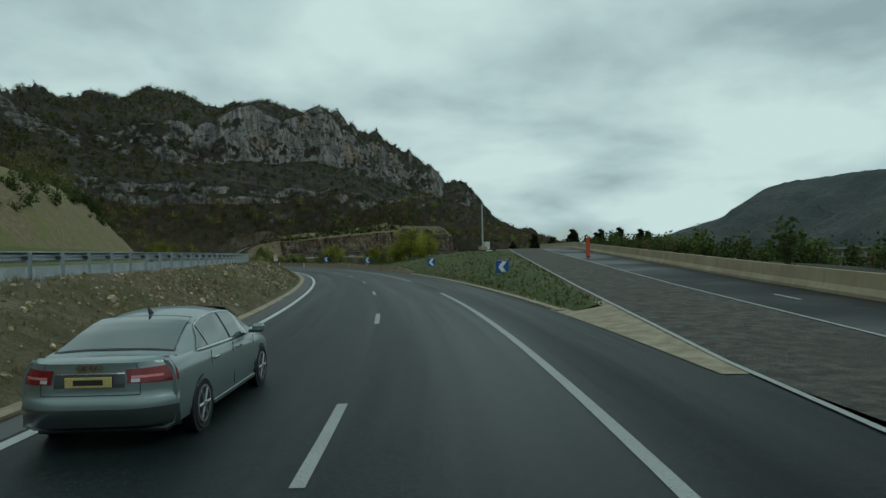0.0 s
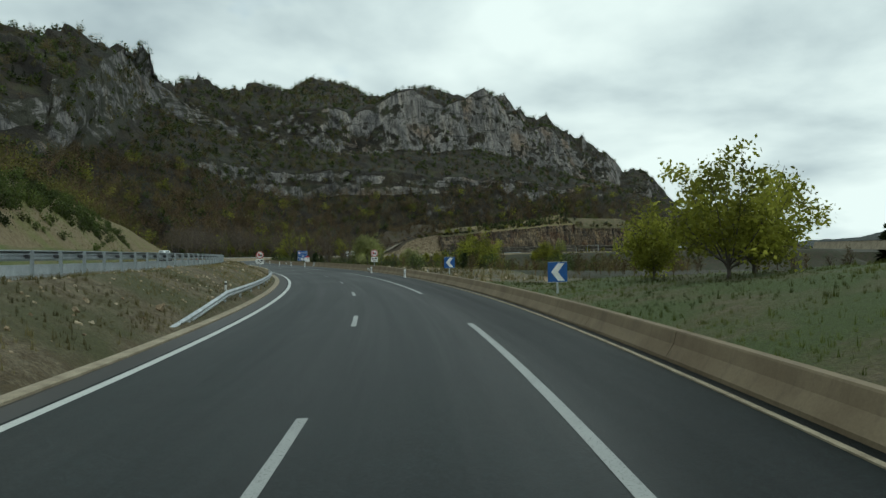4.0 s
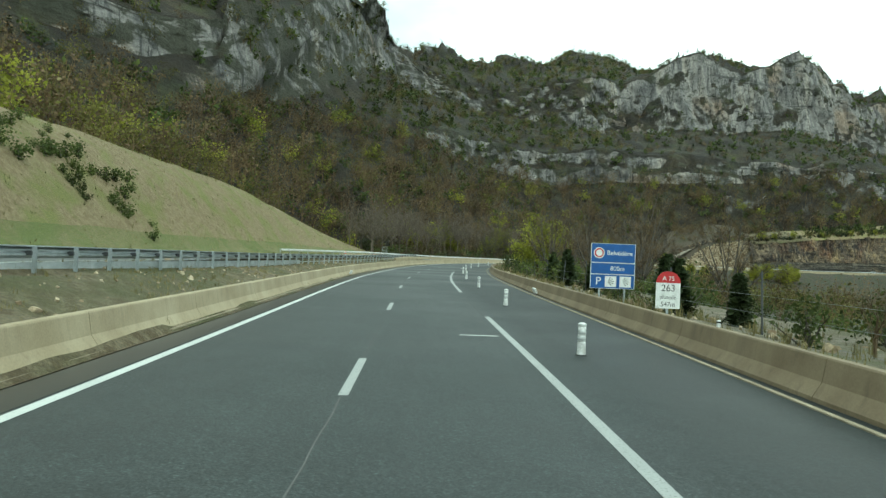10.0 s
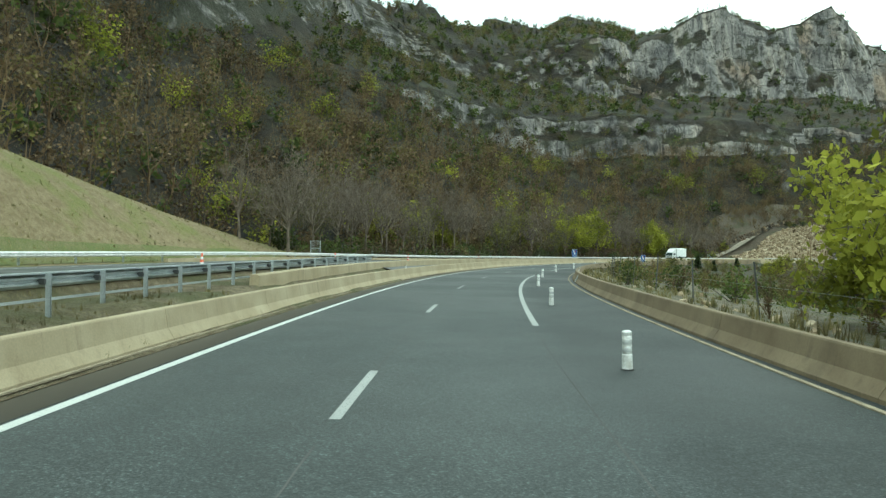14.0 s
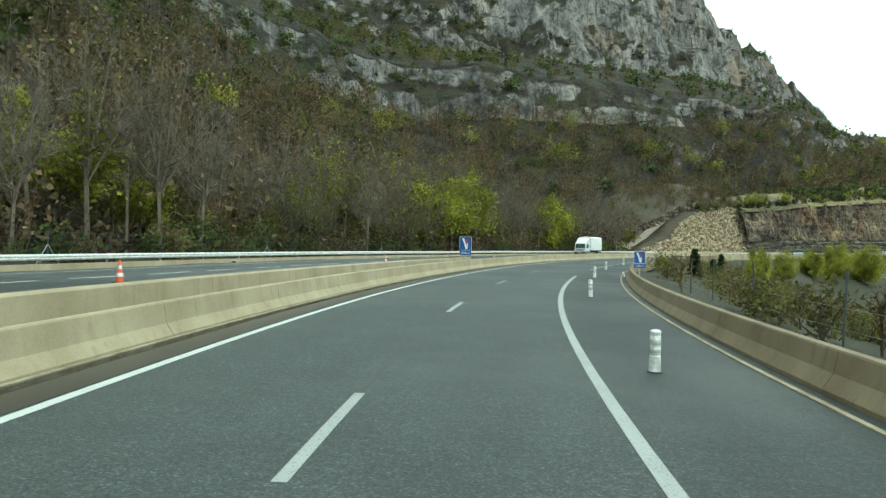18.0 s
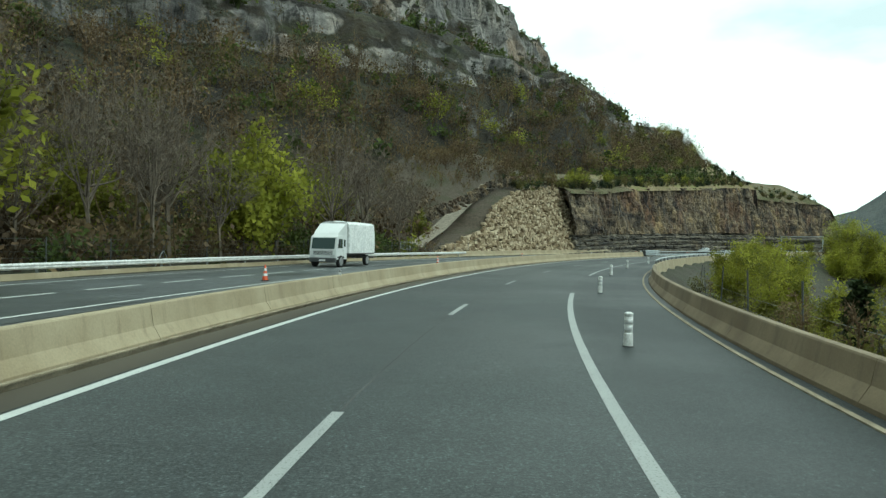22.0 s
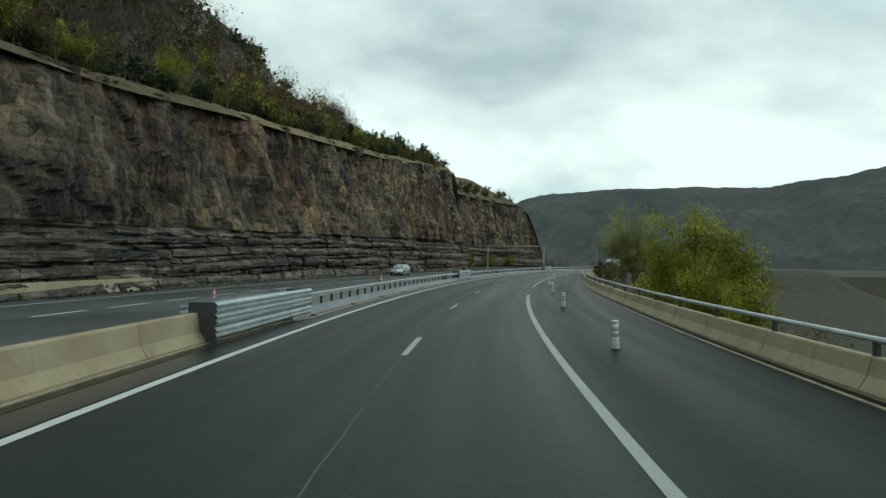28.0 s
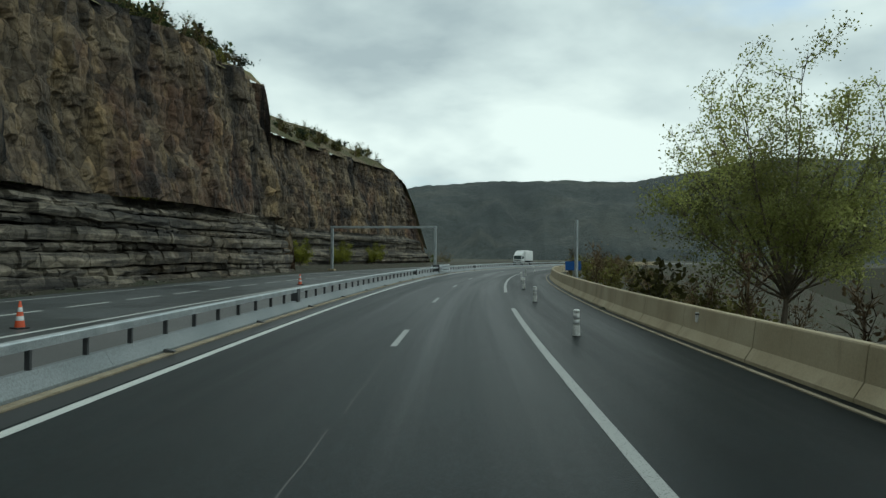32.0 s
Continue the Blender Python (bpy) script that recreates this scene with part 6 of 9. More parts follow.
gate2 = thing("steel_gate", "narrow grey steel mesh gate in the fence", "gate", along(474, -23.6, 0.0, 20))
part("frame", [tube((x, 0, 0), (x, 0, 1.9), 0.035, n=6) for x in (-0.55, 0.55)] + [tube((-0.55, 0, z), (0.55, 0, z), 0.03, n=6) for z in (0.15, 1.05, 1.85)], M_STEEL, gate2)
for i in range(8):
    part("bar", [tube((-0.45 + i * 0.128, 0, 0.15), (-0.45 + i * 0.128, 0, 1.85), 0.01, n=4)], M_STEEL, gate2)
gate3 = copy_thing(gate2, along(322, -22.4, 1.05, 5))

# fence on the right, behind the barrier
fence_r = thing("wire_fence", "thin wire fence on steel posts behind the barrier", "fence")
for s in np.arange(150, 452, 7.0):
    d = BARRIER_R(s) + 3.2
    z = float(ground_height(*(np.array([c]) for c in at(s, d)))[0])
    part("post", fp, None, fence_r, m=along(s, d, z - 0.1) @ Matrix.Rotation(radians(float(rng.uniform(-6, 6))), 4, "Y"))
for zz in (0.5, 1.0, 1.5):
    rail_run(fence_r, 150, 450, lambda s: BARRIER_R(s) + 3.2, lambda s: float(np.interp(s, [150, 200, 300, 360, 450], [0.0, -0.25, -0.45, -0.9, -1.5])) + zz, [(0.005, -0.005), (0.005, 0.005), (-0.005, 0.0)], M_DARKSTEEL, 300.0, "wire", step=7.0)

# flexible bollards on the shoulder
boll = thing("bollard", "white plastic bollard with reflective bands on the shoulder", "bollard", along(127.8, 4.1), "shoulder bollards")
part("base", [lathe([(0.13, 0.0), (0.13, 0.012), (0.11, 0.02), (0.10, 0.02)], 16)], M_BLACK, boll)
part("post", [lathe([(0.098, 0.02), (0.092, 0.27), (0.078, 0.285), (0.088, 0.30), (0.088, 0.60), (0.082, 0.615), (0.09, 0.63), (0.09, 0.68), (0.055, 0.705), (0.01, 0.71)], 16)], M_WHITEPLASTIC, boll, smooth=True)
for z0, z1 in ((0.33, 0.42), (0.46, 0.55)):
    part("reflective_band", [lathe([(0.0895, z0), (0.092, z0 + 0.004), (0.092, z1 - 0.004), (0.0895, z1)], 16)], M_REFLECT, boll, smooth=True)
BOLLARD_D = knots((195, 2.98), (223, 3.2), (251, 2.87), (310, 2.75), (340, 2.81), (373, 3.01), (416, 2.72), (448, 3.06), (478, 3.2), (493, 3.23), (536, 3.33), (551, 3.25), (565, 2.95), (578, 2.95), (593, 2.92))
for s, d in [(142.0, 3.75)] + [(s, 3.1) for s in (181.8, 195.2, 208.8, 223.4, 237.3, 251.6, 266.5, 281, 295.5, 309.8, 324.6, 340.6, 356.4, 372.8, 386.6, 401, 416.3, 431.6, 448.2, 462.8, 478.6, 492.6, 507.5, 522, 536.5, 550.8, 564.6, 578.6, 593, 606, 618, 632, 646, 660)]:
    dd = d if s < 180 else BOLLARD_D(s)
    copy_thing(boll, along(s, dd, 0, float(rng.uniform(0, 360))) @ Matrix.Rotation(radians(float(rng.normal(0, 1.5))), 4, "X"))
# small white marker posts in the verges
mk = thing("marker_post", "small white delineator post with a dark band", "marker post", along(104, -7.4, 0.35), "marker posts")
part("stake", [bevel_box((0, 0, 0.3), (0.09, 0.06, 0.6), 0.012)], M_WHITEPLASTIC, mk)
part("band", [bevel_box((0, 0, 0.48), (0.094, 0.064, 0.10), 0.006)], M_BLACK, mk)
for s, d, z in ((166.5, -6.95, 0.62), (302.8, -6.8, 0.70), (426.5, -6.8, 0.68), (405, -6.8, 0.68), (494, -6.8, 0.68), (124, 5.2, 0.55), (176, 5.8, 0.5), (196, 6.35, 0.55), (221, 6.4, 0.5), (313, 5.6, 0.5), (400, 5.1, 0.5), (592, 5.7, 0.5)):
    copy_thing(mk, along(s, d, z) @ Matrix.Diagonal((0.9, 0.9, 0.42, 1)))

# traffic cones along the far carriageway
cone = thing("traffic_cone", "orange and white traffic cone on the asphalt", "traffic cone", along(264.7, -12.2, OPP_Z(264.7) + 0.002), "traffic cones")
part("base", [bevel_box((0, 0, 0.02), (0.36, 0.36, 0.04), 0.012)], M_BLACK, cone)
part("body", [lathe([(0.135, 0.04), (0.03, 0.74), (0.02, 0.75), (0.005, 0.75)], 14)], M_ORANGE, cone, smooth=True)
for z0, z1 in ((0.22, 0.34), (0.46, 0.58)):
    part("white_band", [lathe([(0.137 - 0.15 * (z0 - 0.04), z0), (0.139 - 0.15 * (z0 - 0.04), z0 + 0.003), (0.139 - 0.15 * (z1 - 0.04), z1 - 0.003), (0.137 - 0.15 * (z1 - 0.04), z1)], 14)], M_REFLECT, cone, smooth=True)
for s in (283, 303, 322.5, 349, 376.3, 404.5, 431, 457.5, 482.2, 506.7, 534, 564.6, 593.2, 620):
    copy_thing(cone, along(s, -12.2, OPP_Z(s) + 0.002, float(rng.uniform(0, 90))))

# ---- signs: each faces down the road, x to the driver's right ----
def face_pose(s, d, z=0.0, turn=0.0):
    return along(s, d, z, turn)


def rect(x0, z0, x1, z1):
    return [(x0, z0), (x1, z0), (x1, z1), (x0, z1)]


def disc(cx, cz, r, n=28):
    return [(cx + r * math.cos(t), cz + r * math.sin(t)) for t in np.arange(n) * 2 * math.pi / n]


def letters(text, size, mat, parent, x, z, y=-0.034, name="lettering", spacing=1.0):
    cu = bpy.data.curves.new(name, "FONT")
    cu.body, cu.size, cu.align_x, cu.align_y, cu.extrude = text, size, "CENTER", "CENTER", 0.0015
    cu.space_character = spacing
    tmp = bpy.data.objects.new(name, cu)
    me = bpy.data.meshes.new_from_object(tmp)
    bpy.data.objects.remove(tmp)
    me.materials.clear()
    me.materials.append(mat)
    return part(name, me, None, parent, m=pose(x, y, z, 90, 0, 0))


def sign_post(parent, x, z0, z1, mat=None):
    part("post", [bevel_box((x, 0.03, (z0 + z1) / 2), (0.08, 0.05, z1 - z0), 0.008)], mat or M_STEEL, parent)


def chevron_sign(s, d, z, zc, size=0.82):
    ob = thing("chevron_sign", "square blue sign with a white chevron on a steel post", "road sign", face_pose(s, d, z), "curve chevrons")
    h = size / 2
    sign_post(ob, 0.0, -0.4, zc - z + h * 0.8)
    c = zc - z
    part("panel", [plate(rect(-h, c - h, h, c + h), -0.02, 0.0)], M_BLUE, ob)
    w = size
    part("chevron", [plate([(x * w, c + q * w) for x, q in ((-0.33, 0.0), (0.02, 0.44), (0.36, 0.44), (0.02, 0.0), (0.36, -0.44), (0.02, -0.44))], -0.026, -0.021)], M_WHITE, ob)
    part("border", [plate(rect(-h - 0.012, c + h, h + 0.012, c + h + 0.012), -0.02, 0.0), plate(rect(-h - 0.012, c - h - 0.012, h + 0.012, c - h), -0.02, 0.0)], M_WHITE, ob)
    return ob


for s, d, z, zc in ((41.6, 6.66, 0.2, 1.1), (67.8, 6.8, 0.3, 1.14), (99.5, 6.6, 0.2, 1.2), (122.2, 6.5, 0.2, 1.3)):
    chevron_sign(s, d, z, zc)


def truck_icon(parent, cx, cz, k):
    y0, y1 = -0.034, -0.03
    g = part("truck_symbol", [plate(rect(cx - 0.20 * k, cz - 0.09 * k, cx - 0.005 * k, cz + 0.19 * k), y0, y1)], M_RED, parent)
    part("car_symbol", [plate([(cx + 0.03 * k, cz - 0.09 * k), (cx + 0.22 * k, cz - 0.09 * k), (cx + 0.22 * k, cz + 0.01 * k), (cx + 0.18 * k, cz + 0.09 * k), (cx + 0.07 * k, cz + 0.09 * k), (cx + 0.03 * k, cz + 0.01 * k)], y0, y1)] + [plate(disc(cx + x * k, cz - 0.11 * k, 0.035 * k, 12), y0, y1) for x in (0.07, 0.18, -0.15, -0.05)], M_BLACK, parent)
    return g


def ban_sign(s, d, z0, zc, group):
    ob = thing("no_overtaking_sign", "round red-rimmed lorry overtaking sign over a white plate reading rappel", "road sign", face_pose(s, d, z0, 0), group)
    c = zc - z0
    sign_post(ob, 0.0, -0.3, c + 0.3)
    part("rim", [plate(disc(0, c, 0.42), -0.02, 0.0)], M_RED, ob)
    part("white_edge", [plate(disc(0, c, 0.435), -0.012, -0.002)], M_WHITE, ob)
    part("face", [plate(disc(0, c, 0.325), -0.026, -0.021)], M_WHITE, ob)
    truck_icon(ob, 0.0, c - 0.02, 1.05)
    pl = part("plate", [plate(rect(-0.40, c - 1.02, 0.40, c - 0.46), -0.02, 0.0)], M_WHITE, ob)
    letters("RAPPEL", 0.17, M_BLACK, ob, 0, c - 0.90, -0.022, spacing=1.1)
    part("caravan_symbol", [plate([(-0.30, c - 0.72), (0.02, c - 0.72), (0.02, c - 0.66), (-0.08, c - 0.62), (-0.12, c - 0.57), (-0.24, c - 0.57), (-0.28, c - 0.64), (-0.30, c - 0.66)], -0.026, -0.021), plate(rect(0.07, c - 0.72, 0.32, c - 0.54), -0.026, -0.021)] + [plate(disc(x, c - 0.74, 0.03, 10), -0.026, -0.021) for x in (-0.23, -0.06, 0.2)], M_BLACK, ob)


ban_sign(151.6, -6.95, 0.3, 2.1, "lorry overtaking signs")
ban_sign(151.0, 6.1, 0.2, 2.1, "lorry overtaking signs")


def exit_sign(s, d, z0, zc, k=1.0, turn=0.0):
    ob = thing("lane_sign", "blue escape lane sign with a plate reading 1500 m", "road sign", face_pose(s, d, z0, turn) @ Matrix.Scale(k, 4), "escape lane signs")
    c = (zc - z0) / k
    sign_post(ob, 0.0, -0.4, c + 0.3)
    w = 0.36
    part("panel", [plate(rect(-w, c - 0.30, w, c + 0.50), -0.02, 0.0)], M_BLUE, ob)
    for a, b in ((rect(-w - 0.018, c - 0.318, w + 0.018, c - 0.30), 0), (rect(-w - 0.018, c + 0.50, w + 0.018, c + 0.518), 0), (rect(-w - 0.018, c - 0.30, -w, c + 0.50), 0), (rect(w, c - 0.30, w + 0.018, c + 0.50), 0)):
        part("border", [plate(a, -0.022, 0.0)], M_WHITE, ob)
    part("lane_symbol", [plate([(0.0, c - 0.24), (0.12, c - 0.24), (0.15, c + 0.10), (0.07, c + 0.10), (0.065, c - 0.02), (-0.10, c + 0.42), (-0.22, c + 0.42), (-0.10, c + 0.10)], -0.026, -0.021)], M_WHITE, ob)
    part("bed_symbol", [plate(rect(0.06, c + 0.12, 0.16, c + 0.38), -0.026, -0.021)], M_RED, ob)
    part("distance_plate", [plate(rect(-w, c - 0.62, w, c - 0.345), -0.02, 0.0)], M_BLUE, ob)
    letters("1500 m", 0.19, M_WHITE, ob, 0, c - 0.485, -0.022)


exit_sign(381.0, -7.4, 0.75, 1.85, 1.28)
exit_sign(378.0, 5.75, -0.2, 1.15)

# direction sign with three panels on two posts
b = thing("direction_sign", "three blue panels on two steel posts naming a viewpoint", "road sign", face_pose(209.7, 7.8, -0.3))
for x in (-0.55, 0.55):
    sign_post(b, x, -0.4, 3.0)
for z0, z1 in ((2.28, 3.08), (1.78, 2.24), (1.16, 1.74)):
    pn = part("panel", [plate(rect(-0.95, z0, 0.95, z1), -0.03, 0.0)], M_BLUE, b)
    part("border", [plate(rect(-0.97, z0 - 0.015, 0.97, z0), -0.032, 0.0), plate(rect(-0.97, z1, 0.97, z1 + 0.015), -0.032, 0.0), plate(rect(-0.97, z0, -0.95, z1), -0.032, 0.0), plate(rect(0.95, z0, 0.97, z1), -0.032, 0.0)], M_WHITE, b)
letters("Belvédère", 0.28, M_WHITE, b, 0.28, 2.68, -0.032)
letters("800m", 0.28, M_WHITE, b, 0.2, 2.01, -0.032)
part("badge", [plate(disc(-0.62, 2.68, 0.24), -0.036, -0.031)], M_WHITE, b)
part("badge_ring", [plate(disc(-0.62, 2.68, 0.20), -0.040, -0.037)], M_RED, b)
part("badge_face", [plate(disc(-0.62, 2.68, 0.14), -0.044, -0.041)], M_WHITE, b)
letters("P", 0.48, M_WHITE, b, -0.62, 1.45, -0.032)
for x in (-0.08, 0.56):
    part("symbol_square", [plate(rect(x - 0.25, 1.22, x + 0.25, 1.68), -0.036, -0.031)], M_WHITE, b)
    for a in range(5):
        t = radians(-60 + 30 * a)
        part("symbol_ray", [plate([(x - 0.12, 1.44), (x - 0.12 + 0.26 * math.cos(t), 1.45 + 0.2 * math.sin(t)), (x - 0.12 + 0.26 * math.cos(t + 0.16), 1.45 + 0.2 * math.sin(t + 0.16))], -0.040, -0.037)], M_BLACK, b)
# kilometre sign
b = thing("kilometre_sign", "white distance marker with a rounded red top on a post", "road sign", face_pose(201.4, 7.15, -0.3))
sign_post(b, 0.0, -0.4, 1.6)
part("panel", [plate(rect(-0.38, 0.95, 0.38, 1.75), -0.03, 0.0)], M_WHITE, b)
part("cap", [plate([(0.38 * math.cos(t), 1.75 + 0.36 * math.sin(t)) for t in np.linspace(0, math.pi, 18)], -0.03, 0.0)], M_RED, b)
letters("A 75", 0.20, M_WHITE, b, 0, 1.88, -0.032)
letters("263", 0.30, M_BLACK, b, 0, 1.58, -0.032)
letters("altitude", 0.17, M_BLACK, b, 0, 1.30, -0.032)
letters("547m", 0.20, M_BLACK, b, 0, 1.08, -0.032)

# metal plates and blocks at joints of the barriers
for s, d, side, w, hgt in ((182.4, BARRIER_L, -1, 1.3, 0.84), (188.5, BARRIER_R(188.5), 1, 1.4, 0.74), (302.0, BARRIER_R(302), 1, 1.6, 0.55), (450.0, BARRIER_R(450), 1, 1.2, 0.76), (445, BARRIER_R(445), 1, 0.5, 0.3)):
    ob = thing("joint_plate", "bare steel plate bolted over a joint of the concrete barrier", "metal plate", along(s, d), "barrier joint plates")
    part("sheet", [loft([[(side * 0.02 - side * 0.03, y, 0.05), (side * 0.14, y, 0.31), (side * 0.205, y, hgt), (side * 0.215, y, hgt), (side * 0.16, y, 0.29), (side * 0.03, y, 0.04)] for y in (-w / 2, w / 2)])], M_STEEL, ob)
# small white reflector blocks, tilted, at the foot of the barriers
for s, d, side in ((149.3, BARRIER_R(149), -1), (217.7, BARRIER_R(217.7), -1), (373.5, BARRIER_R(373.5), -1), (236, BARRIER_L, 1)):
    ob = thing("drain_cover", "small white reflector block at the foot of the barrier", "drain box", along(s, d + side * 0.05, 0.03), "drain boxes")
    part("reflector_body", [bevel_box((0, 0, 0.22), (0.1, 0.8, 0.3), 0.012)], M_WHITEPLASTIC, ob, m=Matrix.Rotation(radians(22 * side), 4, "Y"))

# camera mast with its cabinet on the mound
gz = 2.45
mast = thing("camera_mast", "tall galvanised mast with a camera head on a concrete foot", "mast", along(84.0, 18.2, gz - 0.05))
part("foot", [bevel_box((0, 0, 0.15), (0.9, 0.9, 0.5), 0.04)], M_CONCRETE, mast)
part("pole", [tube((0, 0, 0.4), (0, 0, 5.9), 0.12, 0.085, 12)], M_STEEL, mast, smooth=True)
part("camera_head", [tube((0, 0, 5.9), (0, 0, 6.1), 0.05, n=8), bevel_box((0.0, -0.05, 6.15), (0.16, 0.4, 0.16), 0.03)], M_DARKSTEEL, mast)
part("ladder_loop", [tube((-0.16, 0, 5.2 + 0.18 * i), (0.16, 0, 5.2 + 0.18 * i), 0.012, n=5) for i in range(3)], M_STEEL, mast)
cab = thing("control_cabinet", "grey metal control cabinet beside the mast", "cabinet", along(84.6, 19.0, gz - 0.05))
part("body", [bevel_box((0, 0, 0.45), (0.75, 0.5, 0.95), 0.02)], M_WHITEPLASTIC, cab)
part("door", [plate(rect(-0.33, 0.08, 0.33, 0.84), -0.262, -0.252)], M_WHITEPLASTIC, cab)
part("roof", [bevel_box((0, 0, 0.95), (0.82, 0.58, 0.06), 0.01)], M_STEEL, cab)
ex = thing("emergency_post", "orange emergency call post on the escape lane", "call post", pose(LANE_X(62) + 6.0, 62, LANE_Z(62)))
part("body", [bevel_box((0, 0, 0.75), (0.32, 0.3, 1.5), 0.04)], M_ORANGE, ex)
part("head", [bevel_box((0, 0, 1.62), (0.36, 0.34, 0.26), 0.04)], M_ORANGE, ex)

# height-limit gantry over the far carriageway and poles
gan = thing("gantry", "grey steel portal gantry spanning the far carriageway", "gantry", along(655, 0))
for x in (-21.8, -8.6):
    part("leg", [bevel_box((x, 0, 2.75), (0.3, 0.3, 5.5), 0.03)], M_STEEL, gan)
    part("foot_plate", [bevel_box((x, 0, 0.12), (0.8, 0.8, 0.25), 0.02)], M_CONCRETE, gan)
part("beam", [bevel_box((-15.2, 0, 5.45), (13.6, 0.26, 0.26), 0.02)], M_STEEL, gan)
pl = thing("lamp_pole", "tall plain grey steel pole behind the barrier", "pole", along(622, 6.6))
part("pole", [tube((0, 0, -0.3), (0, 0, 4.6), 0.14, 0.11, 10)], M_STEEL, pl, smooth=True)
part("collar", [lathe([(0.2, 0.0), (0.2, 0.3), (0.15, 0.34)], 10)], M_STEEL, pl)
sg = thing("small_sign", "small blue roadside sign seen from afar", "road sign", along(628, 6.9))
sign_post(sg, 0, -0.2, 1.4)
part("panel", [plate(rect(-0.6, 1.0, 0.6, 1.7), -0.02, 0.0)], M_BLUE, sg)

# ---- vehicles, y forward, on their wheels ----
def ring_of(y, w, zb, zt):
    half = [(w * 0.84, zb), (w * 0.965, zb + 0.09), (w, zb + (zt - zb) * 0.42), (w * 0.99, zb + (zt - zb) * 0.72), (w * 0.945, zt - 0.045), (w * 0.86, zt - 0.005)]
    return [(0, y, zb)] + [(x, y, z) for x, z in half] + [(0, y, zt + 0.02)] + [(-x, y, z) for x, z in reversed(half)]


def resample(stations, n):
    st = np.array(stations, float)
    u = np.linspace(0, len(st) - 1, n)
    return [tuple(np.interp(u[k], np.arange(len(st)), st[:, c]) for c in range(st.shape[1])) for k in range(n)]


def pane(corners, inset=0.04, lift=0.008, thick=0.006):
    """A pane laid on four corners, drawn in and lifted off the body."""
    c = np.array(corners, float)
    mid = c.mean(0)
    e = c + (mid - c) / np.linalg.norm(mid - c, axis=1)[:, None] * inset
    n = np.cross(c[1] - c[0], c[3] - c[0])
    n /= np.linalg.norm(n)
    v = np.concatenate([e + n * (lift - thick), e + n * lift])
    return v, [(3, 2, 1, 0), (4, 5, 6, 7), (0, 1, 5, 4), (1, 2, 6, 5), (2, 3, 7, 6), (3, 0, 4, 7)]


def wheel(parent, x, y, r, side, spokes=7, width=0.22):
    w = part("wheel", [lathe([(r * 0.93, -width / 2), (r, -width / 2 + 0.03), (r, width / 2 - 0.03), (r * 0.93, width / 2), (r * 0.72, width / 2 - 0.01)], 28, "x")], M_RUBBER, parent, m=pose(x, y, r))
    o = side * (width / 2 - 0.01)
    part("rim", [lathe([(r * 0.72, -0.012), (r * 0.72, 0.012), (r * 0.64, 0.014), (r * 0.63, -0.03)], 28, "x")], M_ALLOY, w, m=pose(o, 0, 0))
    part("hub", [lathe([(r * 0.62, -0.02), (r * 0.6, -0.018), (r * 0.05, -0.016)], 20, "x")], M_BLACK, w, m=pose(o - side * 0.02, 0, 0))
    sp = []
    for k in range(spokes):
        a = 2 * math.pi * k / spokes
        sp.append(tube((0, 0, 0), (0, math.cos(a) * r * 0.65, math.sin(a) * r * 0.65), r * 0.085, r * 0.06, 6))
    part("spokes", sp + [lathe([(r * 0.16, -0.02), (r * 0.16, 0.025), (r * 0.08, 0.035)], 12, "x")], M_ALLOY, w, m=pose(o, 0, 0))


def arch(parent, x, y, r, side):
    pts = [(math.cos(t) * r, math.sin(t) * r) for t in np.linspace(-0.25, math.pi + 0.25, 18)]
    inner = [(a * 0.86, b * 0.86) for a, b in reversed(pts)]
    v, f = plate(pts + inner, -0.01, 0.01)
    v = np.stack([v[:, 1], v[:, 0], v[:, 2]], 1)
    part("wheel_arch", [lathe([(r * 0.985, -0.03), (r * 0.985, 0.006), (0.01, 0.006)], 24, "x")], M_BLACK, parent, m=pose(x - side * 0.018, y, 0.33))


